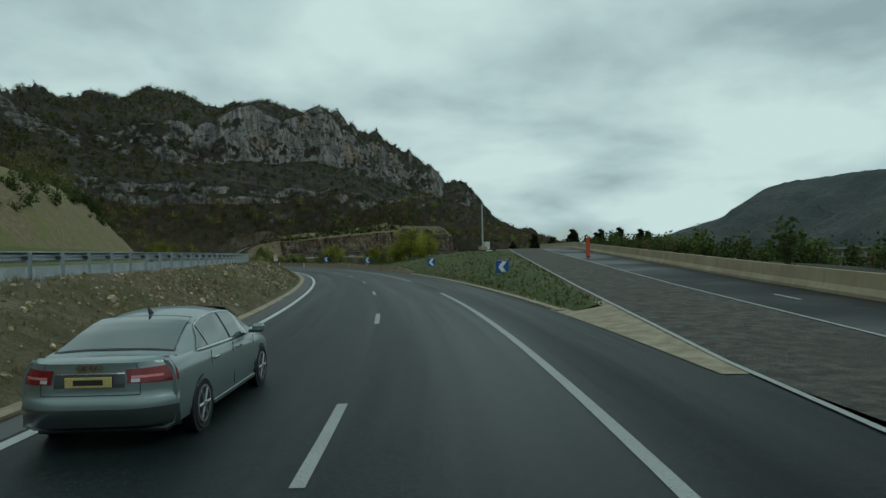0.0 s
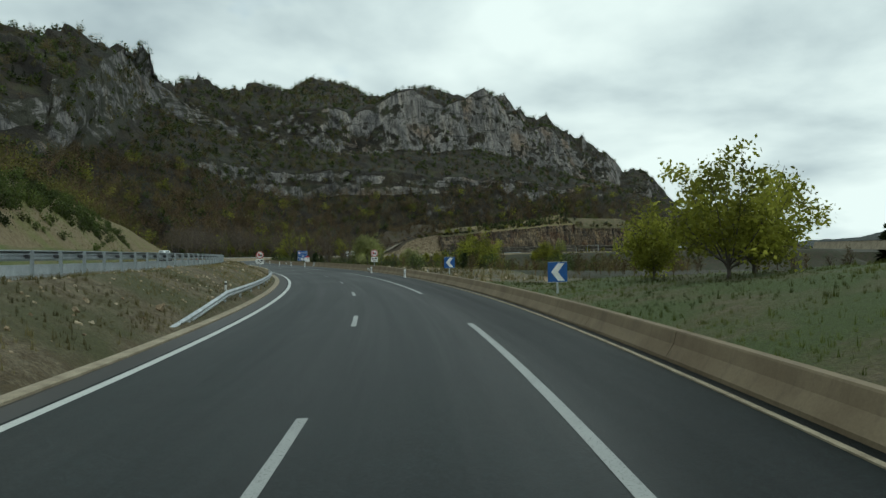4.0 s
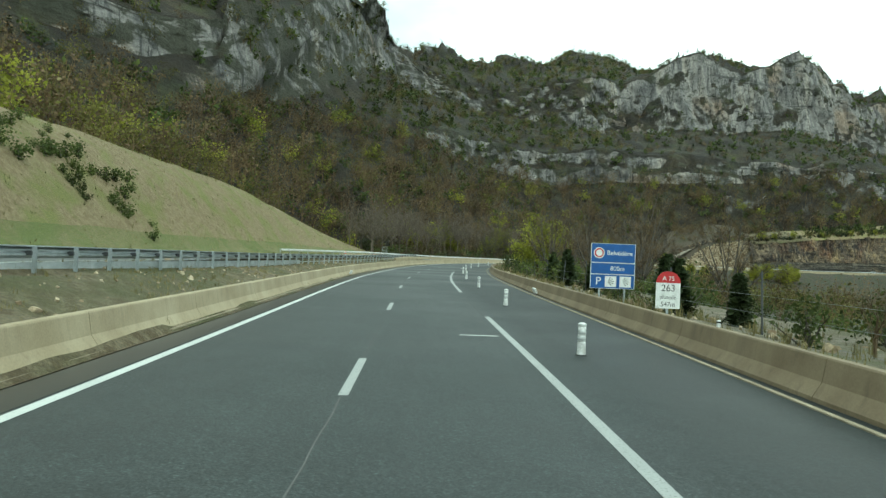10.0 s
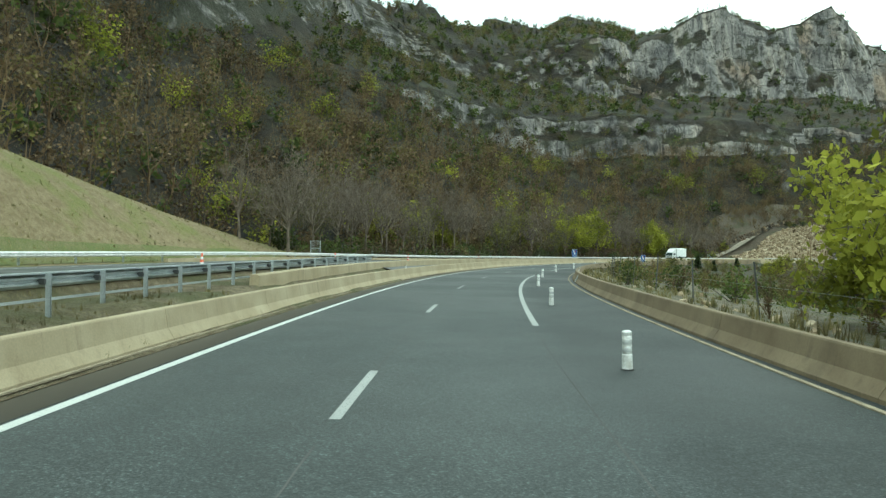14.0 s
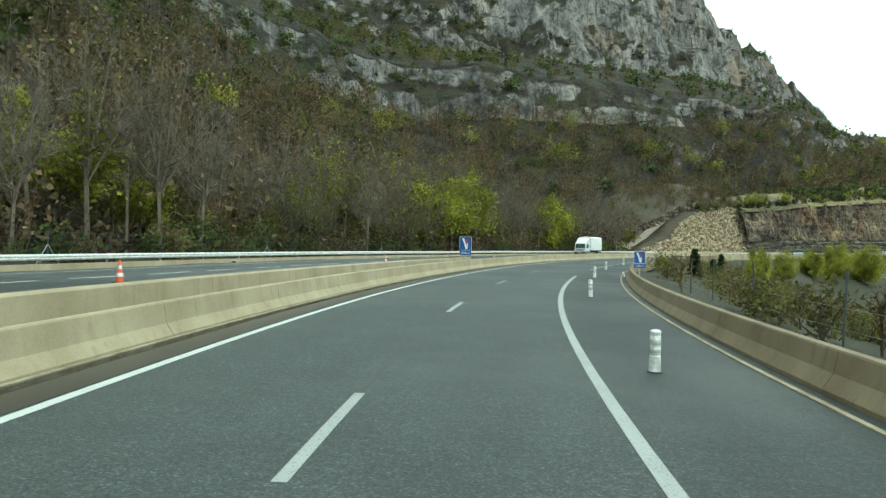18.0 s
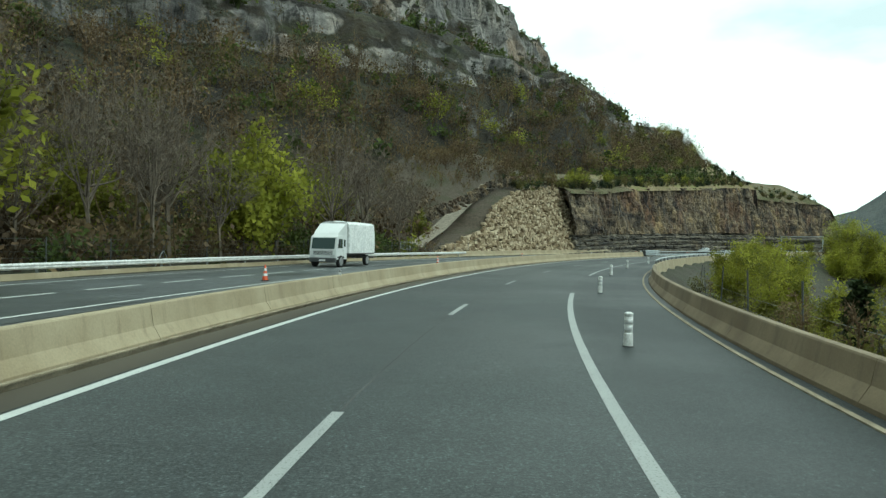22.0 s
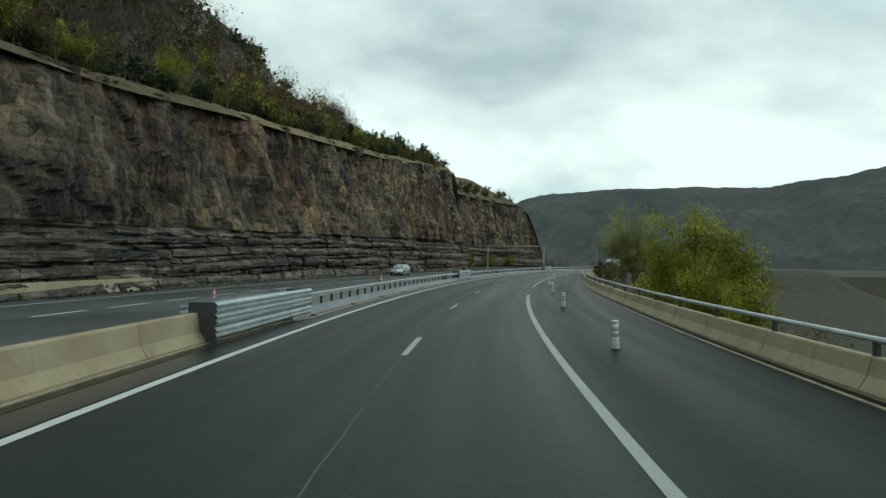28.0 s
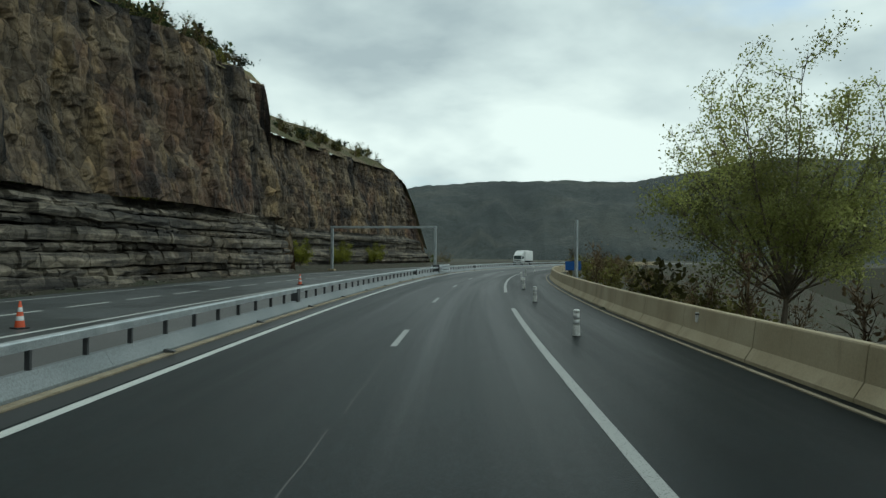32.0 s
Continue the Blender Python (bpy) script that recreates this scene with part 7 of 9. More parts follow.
def car(name, label, m, paint, stations, cabin, axles, r, rear, panes, extras=None):
    ob = thing(name, label, "car", m)
    rings = [ring_of(*q) for q in resample(stations, 30)]
    part("body", [loft(rings)], paint, ob, smooth=True)
    cr = []
    cab = resample(cabin, 22)
    for y, wb, zb, wr, zr in cab:
        half = [(wb, zb), (wb + (wr - wb) * 0.55, zb + (zr - zb) * 0.5), (wr, zr - min(0.07, (zr - zb) * 0.3)), (wr - 0.07, zr - 0.012)]
        cr.append([(x, y, z) for x, z in half] + [(0, y, zr + 0.012)] + [(-x, y, z) for x, z in reversed(half)])
    part("roof", [loft(cr, closed=False, caps=False)], paint, ob, smooth=True)
    part("underbody", [bevel_box((0, 0, 0.24), (stations[4][1] * 1.7, 3.9, 0.14), 0.02)], M_BLACK, ob)

    def edge(y, k):
        return [np.interp(y, [c[0] for c in cabin], [c[j] for c in cabin]) for j in range(1, 5)]

    def side_pt(y, f, sgn):
        wb, zb, wr, zr = edge(y, 0)
        zt = zr - min(0.07, (zr - zb) * 0.3)
        return (sgn * (wb + (wr - wb) * f), y, zb + (zt - zb) * f)

    for nm, y0a, y1a, y0b, y1b in panes:
        for sgn in (1, -1):
            c = [side_pt(y0a, 0.06, sgn), side_pt(y1a, 0.06, sgn), side_pt(y1b, 0.95, sgn), side_pt(y0b, 0.95, sgn)]
            part(nm, [pane(c if sgn > 0 else c[::-1], 0.022, 0.012)], M_GLASS, ob)
    ends = [(rear[0], rear[1], "rear_window"), (rear[2], rear[3], "windscreen")]
    for ya, yb, nm in ends:
        wa, za, ra, zra = edge(ya, 0)
        wb_, zb_, rb, zrb = edge(yb, 0)
        c = [(-wa * 0.93, ya, zra + 0.012), (wa * 0.93, ya, zra + 0.012), (rb * 0.90, yb, zrb + 0.004), (-rb * 0.90, yb, zrb + 0.004)]
        if nm == "windscreen":
            c = c[::-1]
            c = [c[1], c[0], c[3], c[2]][::-1] if False else c
        part(nm, [pane(c, 0.03, 0.02)], M_GLASS, ob)
    hw = stations[4][1]
    for y in axles:
        for sgn in (1, -1):
            arch(ob, sgn * (hw + 0.004), y, r + 0.05, sgn)
            wheel(ob, sgn * (hw - 0.095), y, r, sgn)
    for sgn in (1, -1):
        part("mirror", [bevel_box((sgn * (hw + 0.09), rear[2] - 0.35, edge(rear[2] - 0.3, 0)[1] + 0.06), (0.2, 0.14, 0.15), 0.035)], paint, ob)
        for y in (axles[0] + 0.62, axles[0] + 1.72):
            part("door_handle", [bevel_box((sgn * (hw + 0.012), y, 0.86), (0.03, 0.19, 0.03), 0.008)], M_CHROME, ob)
            part("door_seam", [bevel_box((sgn * (hw - 0.001), y - 0.13, 0.6), (0.008, 0.008, 0.6), 0.002)], M_BLACK, ob)
        part("sill", [bevel_box((sgn * (hw - 0.02), 0, 0.27), (0.06, axles[1] - axles[0] - 0.75, 0.12), 0.015)], M_BLACK, ob)
        part("belt_trim", [tube((sgn * (hw * 0.905), rear[0] + 0.5, edge(-0.3, 0)[1] + 0.02), (sgn * (hw * 0.905), rear[2] - 0.25, edge(0.3, 0)[1] + 0.02), 0.012, n=6)], M_CHROME, ob)
    if extras:
        extras(ob)
    return ob


def saloon(m, label, paint):
    """A rounded four-door saloon, its tail towards the viewer."""
    ob = thing("saloon_car", label, "car", m)
    W = 0.925

    def spine(y):
        return float(np.interp(y, [-2.2, -1.6, -0.6, 0.6, 1.3, 1.8, 2.2, 2.42], [1.02, 1.035, 1.0, 0.97, 0.94, 0.87, 0.75, 0.60]))

    def half(y):
        return float(np.interp(y, [-2.2, -1.9, -1.3, 1.3, 1.9, 2.25, 2.42], [0.885, 0.915, W, W, 0.90, 0.80, 0.64]))

    rings = []
    for y in np.linspace(-2.2, 2.42, 40):
        w, t = half(y), spine(y)
        b = 0.22 + (0.10 * max(0, (y - 1.9) / 0.5) if y > 1.9 else 0)
        h = t - b
        side = [(w * 0.86, b), (w * 0.955, b + 0.05), (w * 0.985, b + 0.16), (w, b + h * 0.45), (w * 0.992, b + h * 0.66), (w * 0.985, b + h * 0.74), (w * 0.955, t - 0.10), (w * 0.90, t - 0.035), (w * 0.80, t - 0.008)]
        rings.append([(0, y, b)] + [(x, y, z) for x, z in side] + [(0, y, t + 0.012)] + [(-x, y, z) for x, z in reversed(side)])
    part("body", [loft(rings)], paint, ob, smooth=True)

    # the tail: a rounded panel that wraps to the sides
    ROWS = [(0.24, -2.30), (0.30, -2.42), (0.46, -2.47), (0.58, -2.465), (0.64, -2.43), (0.76, -2.425), (0.93, -2.40), (1.005, -2.405), (1.03, -2.36), (1.045, -2.16)]

    def tail(f, z):
        """The skin at the fraction f across (-1 to 1) and the height z."""
        y0 = float(np.interp(z, [r[0] for r in ROWS], [r[1] for r in ROWS]))
        a = abs(f)
        wide = 0.905 if z < 0.6 else 0.895 - 0.11 * max(0, (z - 0.86) / 0.17)
        x = wide * (a if a < 0.72 else 0.72 + (a - 0.72) * 0.28 / 0.28)
        y = y0 + 0.30 * max(0.0, (a - 0.35) / 0.65) ** 2.6
        return (math.copysign(x, f), min(y, -2.14), z)

    grid = [[tail(f, z) if z < 1.04 else (f * 0.78, -2.15, 1.04) for f in np.linspace(-1, 1, 33)] for z in (0.24, 0.27, 0.30, 0.38, 0.46, 0.52, 0.58, 0.61, 0.64, 0.70, 0.76, 0.85, 0.93, 0.97, 1.005, 1.02, 1.03, 1.045)]
    v, f = loft(grid, closed=False, caps=False)
    part("tail_panel", [(v, f)], paint, ob, smooth=True)

    def patch(f0, f1, z0, z1, lift, n=10, taper=0.0, k=4):
        rows = []
        for j, z in enumerate(np.linspace(z0, z1, k)):
            row = []
            for q in np.linspace(f0, f1, n):
                g = (q - f0) / (f1 - f0)
                zz = z + taper * (1 - g) * (0.5 - j / (k - 1))
                x, y, z2 = tail(q, zz)
                row.append((x, y - lift, z2))
            rows.append(row)
        return loft(rows, closed=False, caps=False)

    part("bumper", [patch(-1, 1, 0.245, 0.50, 0.012, 25, k=6)], M_BUMPER, ob, "darker lower bumper", smooth=True)
    for sgn in (1, -1):
        lamp = part("tail_lamp", [patch(sgn * 0.47, sgn * 0.998, 0.765, 0.945, 0.014, 14, 0.03)], M_LAMP_RED, ob, "red wrap-round tail lamp", smooth=True)
        part("lamp_strip", [patch(sgn * 0.52, sgn * 0.86, 0.835, 0.862, 0.022, 8)], M_LAMP_PINK, lamp)
        part("lamp_lens", [patch(sgn * 0.52, sgn * 0.62, 0.79, 0.83, 0.021, 4)], M_LAMP_CLEAR, lamp)
    part("plate_recess", [patch(-0.44, 0.44, 0.735, 0.885, 0.008, 12)], M_BUMPER, ob)
    plate_ = part("number_plate", [bevel_box((0, -2.447, 0.80), (0.52, 0.012, 0.115), 0.003)], M_PLATE, ob, "yellowed number plate")
    part("plate_bar", [bevel_box((0.0, -2.456, 0.80), (0.33, 0.004, 0.06), 0.001)], M_BLACK, plate_)
    part("plate_trim", [patch(-0.45, 0.45, 0.885, 0.900, 0.016, 12)], M_CHROME, ob)
    part("boot_seam", [patch(-0.62, 0.62, 0.645, 0.655, 0.006, 12), patch(-0.625, -0.615, 0.65, 1.0, 0.006, 2), patch(0.615, 0.625, 0.65, 1.0, 0.006, 2)], M_BLACK, ob)
    part("badge", [lathe([(0.047, -0.004), (0.047, 0.004), (0.034, 0.004), (0.034, -0.004)], 18, "y")], M_CHROME, ob, m=pose(0, -2.413, 0.952))
    for x in (-0.105, -0.035, 0.035, 0.105):
        part("badge_ring", [lathe([(0.045, -0.004), (0.045, 0.004), (0.033, 0.004), (0.033, -0.004)], 18, "y")], M_CHROME, ob, m=pose(x, -2.416, 0.952))

    # the greenhouse: one arched shell from the boot to the bonnet
    roof = lambda y: float(np.interp(y, [-1.92, -1.7, -1.4, -1.1, -0.75, -0.3, 0.15, 0.5, 0.8, 1.1, 1.38], [1.03, 1.12, 1.245, 1.345, 1.415, 1.455, 1.45, 1.405, 1.30, 1.14, 0.96]))
    wr = lambda y: float(np.interp(y, [-1.92, -1.4, -0.75, 0.15, 0.8, 1.38], [0.76, 0.68, 0.60, 0.60, 0.66, 0.78]))
    wb = lambda y: float(np.interp(y, [-1.92, -1.3, 0.6, 1.38], [0.80, 0.85, 0.855, 0.80]))

    def shell(y, f):
        """f runs from the belt (0) over the shoulder of the roof (1) to the middle (2)."""
        zb, zr = spine(y) - 0.045, roof(y)
        zs = zr - min(0.075, max(zr - zb, 0.0) * 0.35)
        if f <= 1:
            x = wb(y) + (wr(y) + 0.02 - wb(y)) * f ** 1.25
            return np.array([x, y, zb + (zs - zb) * f])
        g = f - 1
        return np.array([(wr(y) + 0.02) * (1 - g), y, zs + (zr - zs) * math.sin(min(1, g * 1.5) * math.pi / 2)])

    cr = []
    fs_ = (0, 0.3, 0.6, 0.85, 1, 1.12, 1.3, 1.6, 2)
    for y in np.linspace(-1.92, 1.38, 34):
        h = [shell(y, f) for f in fs_]
        cr.append([tuple(p) for p in h] + [(-p[0], p[1], p[2]) for p in reversed(h[:-1])])
    part("roof", [loft(cr, closed=False, caps=False)], paint, ob, smooth=True)

    def skin(nm, ys, lo, hi, mat, lift=0.012, both=True, lab=""):
        """A strip of the shell: for each y the range of f, lifted outwards."""
        out = []
        for sgn in ((1, -1) if both else (1,)):
            rows = []
            for y, a, b_ in zip(ys, lo, hi):
                row = []
                for f in np.linspace(a, b_, 6):
                    p, q = shell(y, f), shell(y, min(2, f + 0.02))
                    n = np.array([q[2] - p[2], 0, -(q[0] - p[0])])
                    n = n / (np.linalg.norm(n) + 1e-9) * lift
                    row.append((sgn * (p[0] + n[0]), p[1], p[2] + n[2]))
                rows.append(row)
            out.append(part(nm, [loft(rows, closed=False, caps=False)], mat, ob, lab, smooth=True))
        return out

    skin("rear_quarter_window", np.linspace(-1.40, -1.06, 6), [0.12] * 6, np.linspace(0.16, 0.93, 6), M_GLASS)
    skin("rear_side_window", np.linspace(-1.02, -0.12, 9), [0.10] * 9, [0.94] * 9, M_GLASS)
    skin("front_side_window", np.linspace(-0.04, 0.98, 12), [0.10] * 12, list(np.interp(np.linspace(-0.04, 0.98, 12), [-0.04, 0.45, 0.98], [0.94, 0.93, 0.14])), M_GLASS)
    skin("belt_trim", np.linspace(-1.42, 1.0, 16), [0.03] * 16, [0.08] * 16, M_CHROME, 0.016)
    ys = np.concatenate([np.linspace(-1.42, -1.04, 6), np.linspace(-0.9, 0.45, 10), np.linspace(0.6, 1.0, 4)])
    top = np.interp(ys, [-1.42, -1.06, 0.45, 1.0], [0.14, 0.95, 0.95, 0.14])
    skin("window_trim", ys, top, top + 0.035, M_CHROME, 0.016)

    def screen(nm, ya, yb):
        rows = []
        for y in np.linspace(ya, yb, 10):
            rows.append([(x * (wr(y) - 0.035), y, roof(y) + 0.012 - 0.03 * abs(x) ** 3) for x in np.linspace(-1, 1, 11)])
        part(nm, [loft(rows, closed=False, caps=False)], M_GLASS, ob, smooth=True)
        rim = []
        for y, w in ((ya, 0.03), (yb, 0.03)):
            rim.append(loft([[(x * (wr(y) - 0.02), y + dy, roof(y + dy) + 0.010 - 0.03 * abs(x) ** 3) for x in np.linspace(-1, 1, 11)] for dy in (-w, w)], closed=False, caps=False))
        part("window_seal", rim, M_BLACK, ob)

    screen("rear_window", -1.80, -0.90)
    screen("windscreen", 1.30, 0.50)
    part("aerial", [loft([[(-0.015, -0.80, 1.41), (0.015, -0.80, 1.41), (0.006, -0.86, 1.50), (-0.006, -0.86, 1.50)], [(-0.02, -0.70, 1.415), (0.02, -0.70, 1.415), (0.006, -0.82, 1.50), (-0.006, -0.82, 1.50)]])], M_BLACK, ob)
    for y in (-1.42, 1.42):
        for sgn in (1, -1):
            arch(ob, sgn * (W + 0.006), y, 0.375, sgn)
            wheel(ob, sgn * (W - 0.10), y, 0.325, sgn, 6)
    for sgn in (1, -1):
        mir = part("mirror", [bevel_box((sgn * 1.03, 0.86, 1.02), (0.20, 0.12, 0.15), 0.045)], paint, ob)
        part("mirror_foot", [bevel_box((sgn * 0.92, 0.87, 0.97), (0.10, 0.06, 0.05), 0.015)], M_BLACK, mir)
        for y in (-0.88, 0.18):
            part("door_handle", [bevel_box((sgn * 0.925, y, 0.83), (0.035, 0.19, 0.032), 0.010)], M_CHROME, ob)
        for y0, y1, z0, z1 in ((-1.02, -1.06, 0.55, 0.95), (-0.10, -0.10, 0.32, 0.93), (1.02, 0.98, 0.32, 0.90)):
            part("door_seam", [tube((sgn * 0.921, y0, z0), (sgn * 0.905, y1, z1), 0.005, n=4)], M_BLACK, ob)
        part("sill", [bevel_box((sgn * 0.905, 0, 0.25), (0.04, 2.0, 0.07), 0.015)], M_BUMPER, ob)
        part("headlamp", [bevel_box((sgn * 0.6, 2.2, 0.64), (0.36, 0.2, 0.12), 0.03)], M_LAMP_CLEAR, ob)
    part("underbody", [bevel_box((0, 0, 0.22), (1.5, 4.3, 0.12), 0.02)], M_BLACK, ob)
    return ob


M_BUMPER = car_paint("dark_trim_paint", (0.045, 0.052, 0.054), 0.2)
M_LAMP_PINK = plain("lamp_strip", (0.62, 0.22, 0.22), 0.15)
saloon(along(9.75, -4.05, 0.0, -1.0) @ Matrix.Scale(0.97, 4), "grey-green metallic saloon car in the inside lane", M_GREYGREEN)


def hatch_extras(ob):
    part("grille", [bevel_box((0, 2.08, 0.42), (1.3, 0.06, 0.16), 0.02)], M_BLACK, ob)
    for sgn in (1, -1):
        part("headlamp", [loft([[(sgn * 0.35, 2.07, 0.62), (sgn * 0.35, 2.0, 0.74), (sgn * 0.35, 1.95, 0.74), (sgn * 0.35, 1.95, 0.62)], [(sgn * 0.82, 1.78, 0.68), (sgn * 0.83, 1.72, 0.82), (sgn * 0.8, 1.66, 0.82), (sgn * 0.8, 1.66, 0.68)]])], M_LAMP_CLEAR, ob, "clear headlamp")
        part("side_strip", [bevel_box((sgn * 0.885, 0, 0.52), (0.02, 1.8, 0.06), 0.006)], M_BLACK, ob)
        part("tail_lamp", [bevel_box((sgn * 0.78, -2.0, 0.9), (0.14, 0.1, 0.32), 0.02)], M_LAMP_RED, ob)
    part("number_plate", [bevel_box((0, 2.12, 0.42), (0.52, 0.012, 0.11), 0.003)], M_WHITE, ob)
    part("badge", [lathe([(0.07, -0.006), (0.07, 0.006), (0.02, 0.008)], 12, "y")], M_CHROME, ob, m=pose(0, 2.09, 0.62))


HATCH = [(-2.08, 0.74, 0.42, 0.90), (-2.04, 0.82, 0.32, 1.0), (-1.8, 0.87, 0.26, 1.0), (-1.32, 0.885, 0.22, 0.98), (-0.6, 0.885, 0.2, 0.96), (0.3, 0.885, 0.2, 0.94), (0.9, 0.885, 0.2, 0.93), (1.32, 0.88, 0.22, 0.90), (1.75, 0.84, 0.24, 0.79), (2.02, 0.74, 0.28, 0.66), (2.10, 0.6, 0.34, 0.54)]
HATCH_CABIN = [(-2.06, 0.78, 0.98, 0.72, 1.0), (-1.95, 0.79, 0.98, 0.68, 1.18), (-1.55, 0.81, 0.97, 0.62, 1.40), (-0.6, 0.82, 0.95, 0.62, 1.46), (0.2, 0.82, 0.94, 0.62, 1.43), (0.6, 0.82, 0.935, 0.66, 1.27), (1.15, 0.78, 0.925, 0.74, 0.95)]
H_PANES = [("rear_quarter_window", -1.75, -1.35, -1.6, -1.3), ("rear_side_window", -1.25, -0.4, -1.2, -0.4), ("front_side_window", -0.32, 0.8, -0.32, 0.32)]
car("hatchback_car", "silver hatchback car on the far carriageway", along(590.0, -17.55, OPP_Z(590) + 0.005, 180), M_SILVER, HATCH, HATCH_CABIN, (-1.32, 1.32), 0.31, (-2.03, -1.6, 1.12, 0.35), H_PANES, hatch_extras)
far_car = car("hatchback_car", "white hatchback car far off on the opposite carriageway", along(165, -17.5, OPP_Z(165) + 0.005, 180), M_WHITEPAINT, HATCH, HATCH_CABIN, (-1.32, 1.32), 0.31, (-2.03, -1.6, 1.12, 0.35), H_PANES, hatch_extras)


def lorry(m, label, box_mat, cab_mat, name="box_lorry", length=4.6):
    ob = thing(name, label, "lorry", m)
    # cab in front, y from 1.3 to 3.0
    prof = [(1.35, 0.55), (3.02, 0.55), (3.08, 0.75), (3.06, 1.25), (2.86, 2.15), (2.7, 2.28), (1.35, 2.28)]
    ringsc = []
    for x, k in ((-1.06, 0.97), (-1.02, 1.0), (1.02, 1.0), (1.06, 0.97)):
        ringsc.append([(x, 2.2 + (y - 2.2) * k, 1.4 + (z - 1.4) * k) for y, z in prof])
    part("cab", [loft(ringsc)], cab_mat, ob)
    part("windscreen", [pane([(-0.92, 3.055, 1.30), (-0.92, 2.875, 2.1), (0.92, 2.875, 2.1), (0.92, 3.055, 1.30)], 0.02, 0.02)], M_GLASS, ob)
    for sgn in (1, -1):
        c = [(sgn * 1.062, 2.05, 1.35), (sgn * 1.062, 2.85, 1.35), (sgn * 1.05, 2.68, 2.05), (sgn * 1.05, 2.05, 2.05)]
        part("side_window", [pane(c if sgn > 0 else c[::-1], 0.03, 0.012)], M_GLASS, ob)
        c = [(sgn * 1.062, 1.6, 1.45), (sgn * 1.062, 1.9, 1.45), (sgn * 1.055, 1.9, 2.0), (sgn * 1.055, 1.6, 2.0)]
        part("rear_cab_window", [pane(c if sgn > 0 else c[::-1], 0.03, 0.012)], M_GLASS, ob)
        part("door_seam", [bevel_box((sgn * 1.06, 1.97, 1.3), (0.01, 0.012, 1.3), 0.002)], M_BLACK, ob)
        part("mirror", [bevel_box((sgn * 1.25, 2.9, 1.75), (0.1, 0.12, 0.42), 0.02)], M_BLACK, ob)
        part("headlamp", [bevel_box((sgn * 0.78, 3.07, 0.82), (0.36, 0.06, 0.18), 0.02)], M_LAMP_CLEAR, ob)
        part("mudguard", [bevel_box((sgn * 0.98, 2.35, 0.72), (0.2, 1.1, 0.14), 0.03)], M_BLACK, ob)
    part("grille", [bevel_box((0, 3.08, 1.02), (1.5, 0.03, 0.3), 0.01)], M_DARKSTEEL, ob)
    for i in range(4):
        part("grille_bar", [bevel_box((0, 3.1, 0.91 + i * 0.075), (1.45, 0.02, 0.025), 0.004)], cab_mat, ob)
    part("bumper", [bevel_box((0, 3.06, 0.52), (2.1, 0.2, 0.32), 0.04)], M_DARKSTEEL, ob)
    part("number_plate", [bevel_box((0, 3.17, 0.5), (0.5, 0.012, 0.11), 0.002)], M_WHITE, ob)
    # wind deflector on the roof
    part("deflector", [loft([[(x * w, 2.75 - 1.35 * f, 2.24 + 0.92 * f ** 0.8) for x, w in ((-1, 0.95 + 0.12 * f), (1, 0.95 + 0.12 * f))] + [(1.05, 1.4, 2.26), (-1.05, 1.4, 2.26)] for f in np.linspace(0, 1, 7)], caps=True)], cab_mat, ob)
    # box body with a sagging sheet
    y0, y1 = 1.2 - length, 1.25
    rr = np.random.default_rng(5)
    rows = []
    for i, y in enumerate(np.linspace(y0, y1, 15)):
        sag = 0.05 * math.sin(i * 1.9) + 0.04 * math.sin(i * 3.1)
        side = 0.02 * math.sin(i * 2.3)
        rows.append([(1.2 + side, y, 0.98), (1.22 + side * 1.5, y, 1.6), (1.2 - side, y, 2.4), (1.14, y, 3.1 + sag * 0.5), (0.98, y, 3.24 + sag), (0.4, y, 3.30 + sag * 1.4), (-0.4, y, 3.30 - sag), (-0.98, y, 3.24 + sag), (-1.14, y, 3.1), (-1.2, y, 2.4), (-1.22 - side, y, 1.6), (-1.2, y, 0.98)])
    part("box_cover", [loft(rows)], box_mat, ob, "white tarpaulin cover with sagging folds", smooth=True)
    part("chassis", [bevel_box((0, (y0 + 3) / 2 - 0.2, 0.78), (0.9, 3 - y0 - 0.6, 0.2), 0.02), bevel_box((0, (y0 + y1) / 2, 0.93), (2.3, y1 - y0, 0.08), 0.01)], M_BLACK, ob)
    part("tank", [tube((0.85, -0.6, 0.65), (0.85, 0.3, 0.65), 0.25, n=12)], M_DARKSTEEL, ob)
    part("rear_bar", [bevel_box((0, y0 - 0.05, 0.62), (2.2, 0.1, 0.14), 0.02)], M_DARKSTEEL, ob)
    for y in (2.35, y0 + 1.15):
        for sgn in (1, -1):
            wheel(ob, sgn * 0.98, y, 0.42, sgn, 6, 0.26)
    return ob


lorry(along(449.0, -16.75, OPP_Z(449) + 0.005, 180), "white box lorry with a tarpaulin body on the far carriageway", M_TARP, M_WHITEPAINT)
lorry(along(728, -17.0, OPP_Z(700) + 0.005, 180), "white van-bodied lorry far along the road", M_TARP, M_WHITEPAINT)

# ---- boulder slope beside the far carriageway ----
RIP_TOP = knots((482, 0.6), (490, 2.4), (497, 4.0), (499, 6.0), (504, 8.4), (511, 10.6), (520, 12.2), (531, 13.6), (537, 13.4))
RIP_D = lambda s, z: -22.6 - z * 0.36 - max(0, 500 - s) * 0.10


